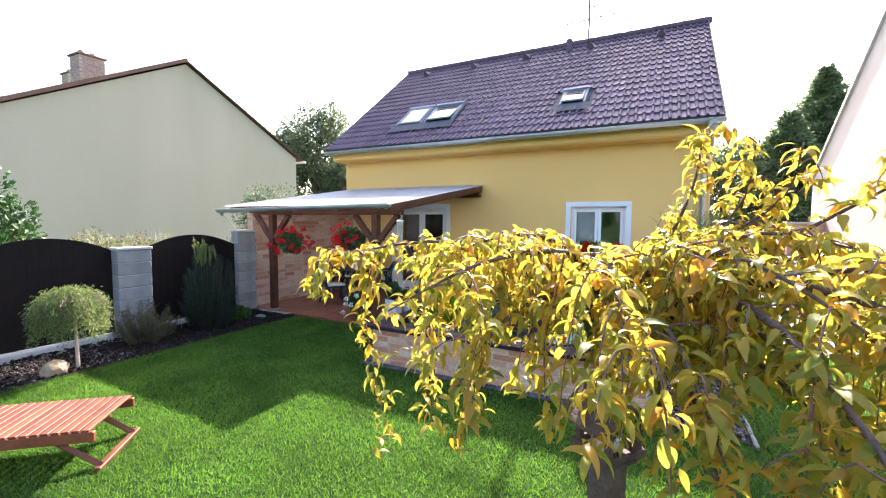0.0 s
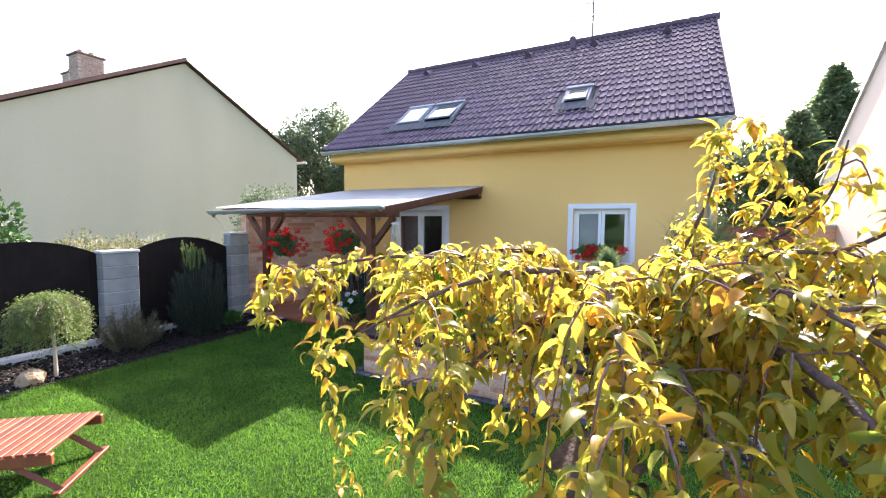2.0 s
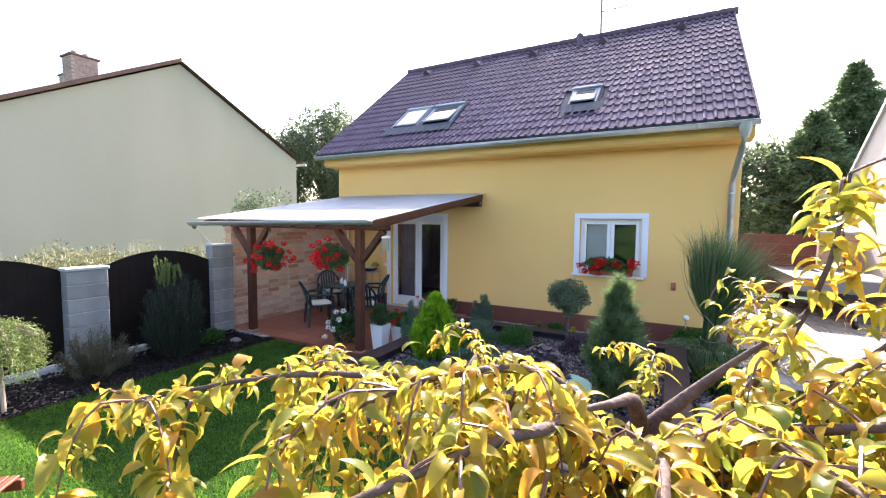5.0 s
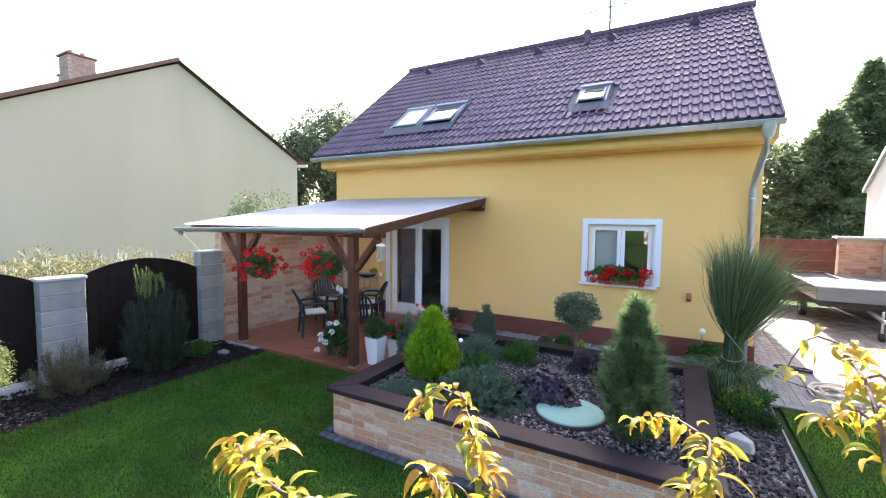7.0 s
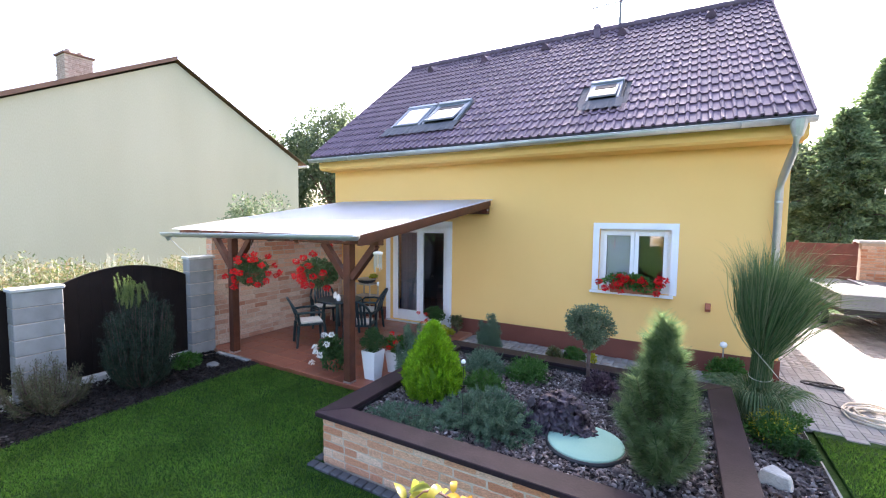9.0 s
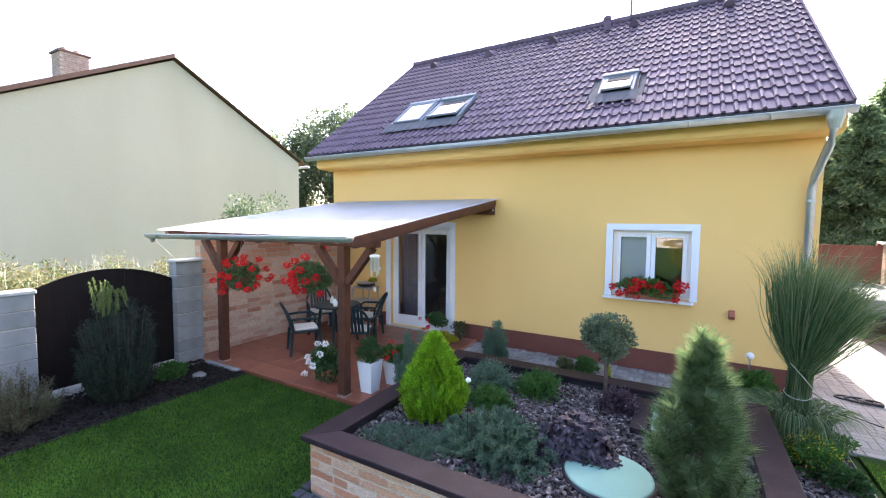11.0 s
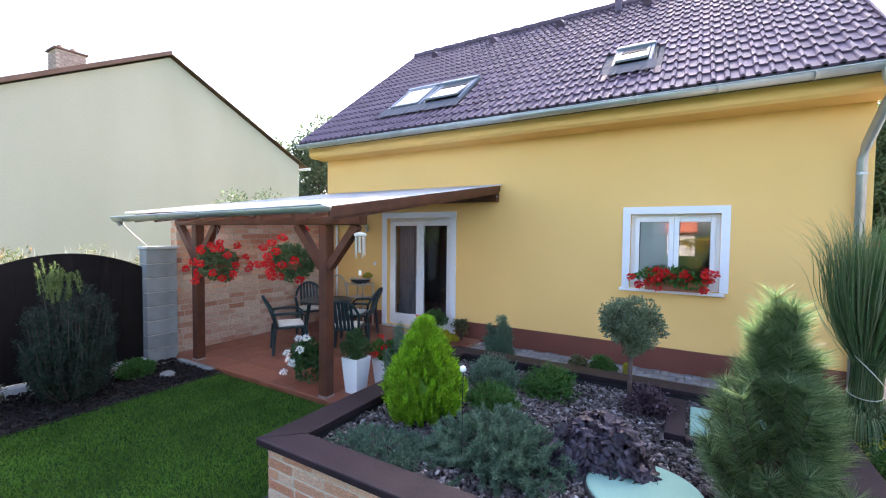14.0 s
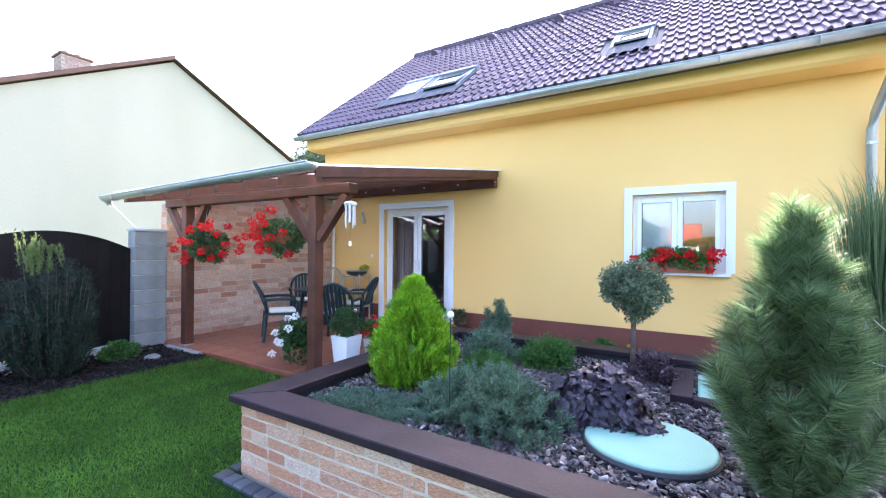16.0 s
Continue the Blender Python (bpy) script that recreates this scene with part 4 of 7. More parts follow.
for xa, xb, ya, yb, z in ((-22.0, -21.2, 9.1, 10.0, 8.70), (-27.7, -27.0, 11.0, 11.75, 9.38)):
    ch = part("chimney", box((xa, ya, 6.2), (xb, yb, z)), M["mortar"], NB, "brick chimney with clay pots")
    part("chimney_cap", box((xa - 0.06, ya - 0.06, z), (xb + 0.06, yb + 0.06, z + 0.07)), M["oldtile"], ch)
    for f in (0.28, 0.72):
        part("pot", lathe([(0.11, 0), (0.10, 0.2)], ((xa + xb) / 2, ya + (yb - ya) * f, z + 0.07), 12), M["palebrick"], ch)
    k = 0
    zz = 7.0
    while zz < z - 0.06:
        off = 0.0 if k % 2 else 0.11
        yy = ya + off
        while yy < yb - 0.1:
            part("brick", box((xb, yy, zz), (xb + 0.012, min(yy + 0.2, yb), zz + 0.055)), M["palebrick"], ch)
            yy += 0.22
        xx = xa + off
        while xx < xb - 0.1:
            part("brick", box((xx, ya - 0.012, zz), (min(xx + 0.2, xb), ya, zz + 0.055)), M["palebrick"], ch)
            xx += 0.22
        zz += 0.075
        k += 1
NB2 = thing("house", "neighbour's white rendered house with a steep gable", "house", (9, 12.5, 0))
part("wall", prism([(7.0, -0.1), (18.2, -0.1), (18.2, 3.35), (12.6, 7.6), (7.0, 3.35)], "x", 4.75, 12), M["whitewall"], NB2)
for ye in (18.35, 6.85):
    part("roof", prism([(12.6, 7.6), (ye, 3.25), (ye, 3.36), (12.6, 7.72)], "x", 4.68, 12), M["zinc"], NB2, "thin roof edge with metal flashing")
BW = thing("board_fence", "low fence of red-brown horizontal boards", "fence", (2.5, 16.95, 0))
for i in range(6):
    part("board", box((1.25, 16.93, 0.1 + i * 0.3), (3.85, 16.96, 0.39 + i * 0.3)), M["redboard"], BW)
for x in (1.25, 2.55, 3.75):
    part("post", box((x, 16.961, 0.0), (x + 0.08, 17.04, 1.95)), M["redboard"], BW)
bp_ = thing("brick_pillar", "brick gate pillar with a pale cap", "pillar", (4.3, 16.95, 0))
part("core", box((3.88, 16.82, 0), (4.74, 17.1, 1.92)), M["mortar"], bp_)
part("cap", box((3.8, 16.72, 1.92), (4.745, 17.2, 1.99), 0.01, None, 1), M["concrete"], bp_, "pale flat cap")

# ---- weeping cherry over which the view passes ----
CHERRY = thing("cherry_tree", "small weeping cherry with yellowing drooping leaves", "tree", (0.08, 2.3, 0))


def curve_through(pts, n):
    pts = np.array(pts, float)
    t = np.linspace(0, len(pts) - 1, n)
    out = []
    for u in t:
        i = min(int(u), len(pts) - 2)
        p0, p1, p2, p3 = pts[max(i - 1, 0)], pts[i], pts[i + 1], pts[min(i + 2, len(pts) - 1)]
        f = u - i
        out.append(0.5 * (2 * p1 + (p2 - p0) * f + (2 * p0 - 5 * p1 + 4 * p2 - p3) * f * f + (3 * p1 - p0 - 3 * p2 + p3) * f ** 3))
    return np.array(out)


HEAD = (0.06, 2.28, 1.52)
part("trunk", tube([(0.1, 2.34, -0.03), (0.09, 2.33, 0.5), (0.06, 2.3, 1.1), HEAD, (0.055, 2.28, 1.70)], [0.06, 0.05, 0.046, 0.046, 0.036], 12), M["bark"], CHERRY, "", True)
for fork in ([(0.055, 2.28, 1.68), (0.04, 2.22, 1.79), (0.0, 2.10, 1.82), (-0.10, 1.98, 1.82)], [(0.055, 2.28, 1.68), (0.13, 2.29, 1.77), (0.22, 2.3, 1.87), (0.30, 2.28, 1.96)], [HEAD, (-0.02, 2.2, 1.50), (-0.14, 2.08, 1.49), (-0.30, 1.9, 1.52)], [HEAD, (0.12, 2.2, 1.56), (0.22, 2.06, 1.60), (0.36, 1.9, 1.64)]):
    part("fork", tube([tuple(p) for p in curve_through(fork, 10)], list(0.005 + 0.021 * np.linspace(1, 0, 10) ** 1.3), 9), M["bark"], CHERRY, "", True)
BOUGHS = [
    [HEAD, (-0.25, 2.05, 1.80), (-0.62, 1.80, 1.87), (-1.00, 1.56, 1.80)],
    [HEAD, (-0.05, 1.95, 1.82), (-0.28, 1.58, 1.82), (-0.54, 1.34, 1.66)],
    [HEAD, (0.10, 1.95, 1.82), (0.12, 1.60, 1.80), (0.20, 1.34, 1.64)],
    [HEAD, (0.28, 2.0, 1.82), (0.50, 1.70, 1.84), (0.74, 1.42, 1.66)],
    [HEAD, (0.28, 2.24, 1.88), (0.37, 2.2, 2.12), (0.39, 2.17, 2.32)],
    [HEAD, (0.45, 2.25, 1.86), (0.66, 2.2, 2.06), (0.70, 2.16, 2.25)],
    [HEAD, (0.50, 2.12, 1.80), (0.85, 2.02, 2.05), (1.05, 1.98, 2.22)],
    [HEAD, (0.38, 2.3, 1.84), (0.55, 2.3, 2.05), (0.58, 2.28, 2.28)],
    [HEAD, (0.40, 1.9, 1.72), (0.78, 1.7, 1.84), (1.08, 1.5, 1.74)],
    [HEAD, (-0.22, 2.42, 1.52), (-0.45, 2.58, 1.55), (-0.64, 2.78, 1.73)],
    [HEAD, (-0.25, 2.34, 1.56), (-0.45, 2.40, 1.56), (-0.58, 2.46, 1.66)],
    [HEAD, (0.10, 2.55, 1.50), (0.02, 2.80, 1.55), (0.07, 2.95, 1.70)],
    [HEAD, (0.30, 2.50, 1.70), (0.36, 2.80, 1.92), (0.36, 3.05, 2.00)],
    [HEAD, (-0.32, 2.22, 1.68), (-0.66, 2.18, 1.68), (-0.92, 2.16, 1.74)],
    [HEAD, (0.45, 2.35, 1.70), (0.85, 2.4, 1.84), (1.15, 2.45, 1.78)],
    [HEAD, (0.18, 2.1, 1.80), (0.32, 1.85, 1.88), (0.42, 1.62, 1.80)],
    [HEAD, (-0.12, 2.12, 1.84), (-0.30, 1.88, 1.90), (-0.50, 1.66, 1.82)],
    [HEAD, (0.22, 2.2, 1.74), (0.55, 2.05, 1.92), (0.80, 1.95, 1.88)],
    [HEAD, (0.14, 2.0, 1.70), (0.30, 1.6, 1.62), (0.40, 1.3, 1.42)],
    [HEAD, (0.35, 1.95, 1.70), (0.60, 1.55, 1.58), (0.72, 1.20, 1.38)],
    [HEAD, (0.50, 2.05, 1.66), (0.88, 1.75, 1.60), (1.05, 1.45, 1.36)],
    [HEAD, (0.38, 1.98, 1.60), (0.66, 1.68, 1.42), (0.82, 1.40, 1.12)],
    [HEAD, (-0.10, 1.98, 1.66), (-0.26, 1.68, 1.58), (-0.36, 1.46, 1.36)],
    [HEAD, (0.26, 1.98, 1.56), (0.40, 1.66, 1.32), (0.46, 1.46, 1.02)],
    [HEAD, (0.55, 1.80, 1.78), (0.92, 1.38, 1.66), (1.15, 1.08, 1.44)],
    [HEAD, (0.45, 1.72, 1.72), (0.62, 1.30, 1.56), (0.70, 1.04, 1.30)],
]
SHOOTS, SPARE = (4, 5, 6, 7, 12), (9, 10, 11, 13)
rng = np.random.default_rng(11)
leaf_P, leaf_D = [], []
twig_bm = bmesh.new()
branch_objs = []


def leafy(path, gap, droop, start=0.0):
    """Leaves set in turn along a twig."""
    seg = np.linalg.norm(np.diff(path, axis=0), axis=1)
    at = np.concatenate([[0], np.cumsum(seg)])
    s = start
    while s < at[-1]:
        i = min(int(np.searchsorted(at, s, side="right")) - 1, len(path) - 2)
        f = (s - at[i]) / max(seg[i], 1e-6)
        p = path[i] * (1 - f) + path[i + 1] * f
        d = unit(path[i + 1] - path[i])
        out = unit(np.cross(d, rng.normal(size=3)))
        leaf_P.append(p + out * rng.uniform(0, 0.025))
        leaf_D.append(unit(out + d * 0.25 + np.array([0, 0, 0.25 - droop]) + rng.normal(size=3) * 0.25))
        s += gap * 0.85 * rng.uniform(0.5, 1.5)


def rosette(p, n):
    """A whorl of arching leaves at the end of a twig or spur."""
    a0 = rng.uniform(0, 6.28)
    for k in range(n):
        a = a0 + k * 2.4
        leaf_P.append(p + rng.normal(size=3) * 0.010)
        leaf_D.append(unit(np.array([math.cos(a), math.sin(a), rng.uniform(-0.1, 0.7)])))


for li, limb in enumerate(BOUGHS):
    path = curve_through(limb, 14)
    up, bare = li in SHOOTS, li in SPARE
    radii = list(0.003 + (0.021 if not up else 0.011) * np.linspace(1, 0, 14) ** 1.5)
    part("limb", tube([tuple(p) for p in path], radii, 7), M["bark"], CHERRY, "", True)
    leafy(path[9 if bare else 3:], 0.020, 0.3 if up or bare else 0.45)
    for q in range(9 if bare else 4, 14, 2 if up else 1):
        rosette(path[q], 5 if li < 18 else 4)
    for k in range(6 if up else 2 if bare else 14 if li == 0 else 9 if li > 23 else 7 if li > 17 else 13):
        i = rng.integers(11 if bare else 3, 14)
        p0 = path[i]
        a = rng.uniform(0, 2 * math.pi)
        reach = rng.uniform(0.08, 0.20) * (0.6 if up else 1)
        fall = rng.uniform(0.06, 0.40) * (0.2 if up or bare else 0.35 if li == 0 else 1)
        tw = curve_through([p0, p0 + [reach * math.cos(a) * 0.6, reach * math.sin(a) * 0.6, 0.02], p0 + [reach * math.cos(a), reach * math.sin(a), -fall * 0.45], p0 + [reach * math.cos(a) * 1.15, reach * math.sin(a) * 1.15, -fall]], 8)
        add_tube(twig_bm, [tuple(q) for q in tw], list(np.linspace(0.0035, 0.0015, 8)), 5)
        leafy(tw[1:], 0.028, 0.45)
        rosette(tw[-1], 7)
        rosette(tw[4], 4)
for sx, sy, sz, low in ((-0.80, 1.64, 1.83, 1.02), (-0.62, 1.78, 1.86, 1.06), (-0.42, 1.86, 1.85, 0.98), (-0.48, 2.15, 1.8, 1.0), (-0.05, 1.75, 1.84, 1.15), (0.35, 1.75, 1.84, 1.25), (-0.72, 1.95, 1.84, 1.15), (0.9, 1.9, 1.85, 1.35), (-0.2, 2.05, 1.84, 1.25)):
    tw = curve_through([(sx, sy, sz), (sx - 0.03, sy - 0.04, sz - 0.2), (sx - 0.02 + rng.normal() * 0.04, sy - 0.02, (sz + low) / 2), (sx + rng.normal() * 0.05, sy + rng.normal() * 0.04, low)], 14)
    add_tube(twig_bm, [tuple(q) for q in tw], list(np.linspace(0.004, 0.0015, 14)), 5)
    leafy(tw, 0.020, 0.5)
    for q in range(2, 14):
        rosette(tw[q] + rng.normal(size=3) * 0.03, 3)
tagged(part("twigwork", twig_bm, M["twig"], CHERRY), kind="stuff")
leaf_P, leaf_D = np.array(leaf_P), np.array(leaf_D)
clear = ~((leaf_P[:, 2] > 1.93) & (leaf_P[:, 0] < 0.28))
leaf_P, leaf_D = leaf_P[clear], leaf_D[clear]


def leaf_shape(curl, fold, twist):
    """A pointed oval leaf along x, one metre long, folded and curled."""
    V, F = [], []
    n = 6
    for i in range(n + 1):
        u = i / n
        w = 0.200 * math.sin(math.pi * min(1, u ** 0.8 * 1.0)) ** 0.8 * (1 - 0.25 * u) if 0 < i < n else 0.006
        a = curl * u
        cx = (math.sin(a) / curl) if abs(curl) > 1e-3 else u
        cz = -(1 - math.cos(a)) / curl if abs(curl) > 1e-3 else 0
        for side in (-1, 0, 1):
            tw = twist * u
            y = side * w * math.cos(fold)
            z = abs(side) * w * math.sin(fold)
            V.append((cx, y * math.cos(tw) - z * math.sin(tw), cz + z * math.cos(tw) + y * math.sin(tw)))
    for i in range(n):
        for k in (0, 1):
            a = i * 3 + k
            F.append((a, a + 1, a + 4, a + 3))
    return np.array(V), np.array(F)


SHAPES = [leaf_shape(c_, f_, t_) for c_, f_, t_ in ((1.5, 0.5, 0.3), (2.1, 0.6, -0.4), (1.1, 0.35, 0.5), (2.6, 0.5, 0.3), (1.8, 0.7, -0.5))]
leaf_meshes = [raw_mesh("leaf", V, F, M["cherry"], True) for V, F in SHAPES]
order = np.argsort(leaf_P[:, 1] - 0.25 * leaf_P[:, 2])
picked = set(order[:: max(1, len(order) // 290)][:290].tolist())
allV, allF, base = [], [], 0
leaf_spots = []
for i in range(len(leaf_P)):
    d = Vector(leaf_D[i])
    side = d.cross(Vector((0, 0, 1)))
    side = side.normalized() if side.length > 0.05 else Vector((1, 0, 0))
    nor = side.cross(d)
    m3 = Matrix((d, -side, nor)).transposed().to_4x4() @ Matrix.Rotation(rng.normal() * 0.45, 4, "X")
    size = 0.050 + 0.048 * rng.random() ** 1.4
    k = int(rng.integers(0, 5))
    mm = Matrix.Translation(leaf_P[i]) @ m3 @ Matrix.Diagonal((size, size, size, 1))
    if i in picked:
        leaf_spots.append((leaf_meshes[k], mm))
    else:
        V, F = SHAPES[k]
        A = np.array(mm)
        allV.append(V @ A[:3, :3].T + A[:3, 3])
        allF.append(F + base)
        base += len(V)
tagged(hang("foliage", raw_mesh("foliage", np.concatenate(allV), np.concatenate(allF), M["cherryj"], True), CHERRY), kind="stuff")
for me, mm in leaf_spots:
    piece("leaf", me, mm, CHERRY)

# bird feeder on a post, one corner towards the lawn
FEED = thing("bird_feeder", "weathered wooden bird feeder on a square post", "bird feeder", (0.11, 1.83, 0))
FM = Matrix.Translation((0.11, 1.83, 0)) @ Matrix.Rotation(radians(52), 4, "Z")
part("post", box((-0.05, -0.05, -0.03), (0.05, 0.05, 1.10), 0.006, FM, 1), M["bark"], FEED, "weathered square post")
part("tray", box((-0.095, -0.095, 1.10), (0.095, 0.095, 1.118), 0.004, FM, 1), M["bark"], FEED)
for x, y, w, d in ((0, -0.088, 0.09, 0.007), (0, 0.088, 0.09, 0.007), (-0.088, 0, 0.007, 0.08), (0.088, 0, 0.007, 0.08)):
    part("tray_lip", box((x - w, y - d, 1.119), (x + w, y + d, 1.142), 0.002, FM, 1), M["bark"], FEED)
for x in (-0.07, 0.07):
    for y in (-0.07, 0.07):
        part("corner_post", box((x - 0.011, y - 0.011, 1.119), (x + 0.011, y + 0.011, 1.225), 0.0, FM), M["bark"], FEED)
part("seed_box", box((-0.035, -0.035, 1.119), (0.035, 0.035, 1.19), 0.003, FM, 1), M["whitepot"], FEED, "small pale seed box")
for s_ in (-1, 1):
    for k in range(3):
        q = [(s_ * (0.004 + 0.042 * k), 1.318 - 0.031 * k), (s_ * (0.050 + 0.042 * k), 1.284 - 0.031 * k), (s_ * (0.050 + 0.042 * k), 1.296 - 0.031 * k), (s_ * (0.004 + 0.042 * k), 1.330 - 0.031 * k)]
        bm = prism(q, "y", -0.13, 0.13)
        bmesh.ops.transform(bm, matrix=FM, verts=bm.verts)
        part("roof_board", bm, M["bark"], FEED, "overlapping roof board")

# ---- planter plants ----
chip_rng = np.random.default_rng(21)


def chips(name, n, x0, x1, y0, y1, z, label, lo=0.015, hi=0.05, stuff_material="chips"):
    r = chip_rng
    c = np.stack([r.uniform(x0, x1, n), r.uniform(y0, y1, n), z + r.uniform(0, 0.02, n)], 1)
    u = unit(r.normal(size=(n, 3)) * [1, 1, 0.35])
    v = unit(np.cross(u, r.normal(size=(n, 3)) * [0.4, 0.4, 1]))
    w = np.cross(u, v)
    a, b, h = (r.uniform(lo, hi, (n, 1)) for _ in range(3))
    b, h = b * 0.6, h * 0.22
    V = np.stack([c + sx * u * a * t + sy * v * b * t2 + sz * w * h for sz, t, t2 in ((-1, 1, 1), (1, 0.75, 0.85)) for sx, sy in ((-1, -1), (1, -0.8), (0.9, 1), (-1, 0.8))], 1).reshape(-1, 3)
    i = np.arange(n)[:, None] * 8
    F = np.concatenate([i + q for q in ([4, 5, 6, 7], [0, 1, 5, 4], [1, 2, 6, 5], [2, 3, 7, 6], [3, 0, 4, 7])])
    tagged(hang(name, raw_mesh(name, V, F, M[stuff_material])), label, "bark chips", kind="stuff")


chips("bark_chips", 17000, PX0 + 0.21, PX1 - 0.21, PY0 + 0.21, PY1 - 0.21, 0.40, "dark bark and slate chips in the raised planter", 0.008, 0.032)
chips("bark_chips", 2500, 0.38, 1.04, 4.7, 8.15, 0.02, "dark mulch chips in the side bed", 0.012, 0.04)
chips("bark_chips", 900, -7.1, -6.25, 0.5, 3.4, 0.02, "dark mulch chips in the fence bed", 0.008, 0.025)


chips("mulch", 6000, -7.45, -6.22, 0.5, 6.3, 0.018, "dark rotted mulch in the fence bed", 0.008, 0.03, "mulch")


def pine_tree(name, at, height, radius, shoots, per_shoot, seed, label):
    """A leader with upswept shoots, each a brush of long needles."""
    r = np.random.default_rng(seed)
    t = thing(name, label, "conifer", at)
    at = np.array(at)
    part("trunk", tube([tuple(at - [0, 0, 0.02]), tuple(at + [0, 0, height * 0.55]), tuple(at + [0, 0, height * 0.94])], [0.032, 0.022, 0.009], 9), M["bark"], t)
    twigs = bmesh.new()
    P, D = [], []
    for i in range(shoots):
        h = (i + 0.5) / shoots
        a = i * 2.39996 + r.normal() * 0.2
        reach = radius * (0.78 + 0.22 * min(1, h / 0.3)) * (1 - max(0.0, (h - 0.3) / 0.7) ** 1.35 * 0.86) * r.uniform(0.5, 1.08)
        base = at + [0, 0, height * 0.80 * h]
        out = np.array([math.cos(a), math.sin(a), 0])
        tip = base + out * reach + [0, 0, 0.15 + 0.16 * r.random()]
        mid = base + out * reach * 0.6 + [0, 0, 0.03]
        path = curve_through([base, mid, tip], 7)
        add_tube(twigs, [tuple(q) for q in path], [0.006, 0.0055, 0.005, 0.0045, 0.004, 0.0035, 0.003], 4)
        f = r.uniform(0.25, 1.0, per_shoot) ** 0.8 * 5.999
        k = f.astype(int)
        d = unit(path[k + 1] - path[k])
        P.append(path[k] + (path[k + 1] - path[k]) * (f - k)[:, None])
        ring = unit(np.cross(d, r.normal(size=(per_shoot, 3))))
        D.append(unit(d * r.uniform(0.45, 1.0, (per_shoot, 1)) + ring * 0.85))
    n = per_shoot * 3
    P.append(np.tile(at, (n, 1)) + np.stack([r.normal(size=n) * 0.006, r.normal(size=n) * 0.006, r.uniform(0.70, 0.97, n) * height], 1))
    D.append(unit(np.stack([r.normal(size=n), r.normal(size=n), r.uniform(0.7, 1.6, n)], 1)))
    part("branchwork", twigs, M["bark"], t)
    P, D = np.concatenate(P), np.concatenate(D)
    n = len(P)
    V, F = blades(P, D, r.uniform(0.07, 0.135, n), np.full(n, 0.0036), r)
    hang("foliage", raw_mesh("foliage", V, F, M["pine"]), t)


pine_tree("pine", (-0.31, 5.50, 0.39), 1.27, 0.31, 96, 560, 31, "young dense green pine in the planter")


def thuja_tree(name, at, height, radius, n, seed, label, full=1.25, ragged=0.75, material="thuja"):
    r = np.random.default_rng(seed)
    fans = 720
    h = r.random(fans) ** 0.85
    prof = np.where(h < 0.28, 0.72 + 0.28 * h / 0.28, (1 - (np.maximum(h - 0.28, 0) / 0.72) ** full))
    ang = r.uniform(0, 2 * math.pi, fans)
    rad = radius * prof * r.uniform(ragged, 1.0, fans)
    C = np.stack([np.cos(ang) * rad, np.sin(ang) * rad, h * height * 0.93], 1)
    out = unit(np.stack([np.cos(ang) * 0.45, np.sin(ang) * 0.45, np.ones(fans)], 1))
    side = np.stack([np.cos(ang), np.sin(ang), np.zeros(fans)], 1)
    pick = r.integers(0, fans, n)
    a, b = r.normal(size=(n, 1)) * 0.016, r.uniform(-0.07, 0.05, (n, 1))
    P = C[pick] + side[pick] * a + out[pick] * b + r.normal(size=(n, 3)) * 0.006
    D = unit(out[pick] + side[pick] * a * 18 + r.normal(size=(n, 3)) * 0.22)
    L = r.uniform(0.018, 0.042, n)
    V, F = leaflets(P + np.array(at), D, L, L * 0.3, r, 0.1)
    t = thing(name, label, "conifer", at)
    hang("foliage", raw_mesh("foliage", V, F, M[material]), t)
    part("inner_growth", lathe([(radius * 0.4, 0.0), (radius * 0.6, height * 0.25), (radius * 0.35, height * 0.6), (0.02, height * 0.8)], at, 14), M[material], t)
    part("trunk", tube([at, (at[0], at[1], at[2] + 0.2)], 0.025, 8), M["bark"], t)


def upright_shrub(name, at, height, radius, shoots, per_shoot, seed, label, material):
    """A dense shrub of steep shoots of uneven height, each set with short needles."""
    r = np.random.default_rng(seed)
    t = thing(name, label, "shrub", at)
    at = np.array(at)
    stems = bmesh.new()
    P, D, tips = [], [], []
    for i in range(shoots):
        a, q = r.uniform(0, 6.28), math.sqrt(r.random())
        out = np.array([math.cos(a), math.sin(a), 0])
        h = height * (1 - 0.48 * q ** 2) * r.uniform(0.4, 1.0)
        path = curve_through([at + out * radius * q * 0.3, at + out * radius * q * 0.85 + [0, 0, h * 0.4], at + out * radius * q * 1.0 + [0, 0, h * 0.75], at + out * radius * q * 1.12 + [0, 0, h] + r.normal(size=3) * 0.02], 9)
        add_tube(stems, [tuple(p) for p in path[::2]], [0.009, 0.007, 0.005, 0.004, 0.002], 4)
        f = r.uniform(0.05, 1.0, per_shoot) * 7.999
        k = f.astype(int)
        d = unit(path[k + 1] - path[k])
        P.append(path[k] + (path[k + 1] - path[k]) * (f - k)[:, None] + r.normal(size=(per_shoot, 3)) * 0.022)
        D.append(unit(d * 0.8 + r.normal(size=(per_shoot, 3)) * 0.75))
        tips.append(path[-3:])
    part("stemwork", stems, M["bark"], t)
    P, D = np.concatenate(P), np.concatenate(D)
    L = r.uniform(0.02, 0.045, len(P))
    V, F = leaflets(P, D, L, L * 0.22, r, 0.1)
    hang("foliage", raw_mesh("foliage", V, F, material), t)
    return t, r


thuja_tree("thuja", (-2.62, 5.94, 0.39), 0.88, 0.34, 80000, 41, "bright yellow-green globe thuja in the planter")


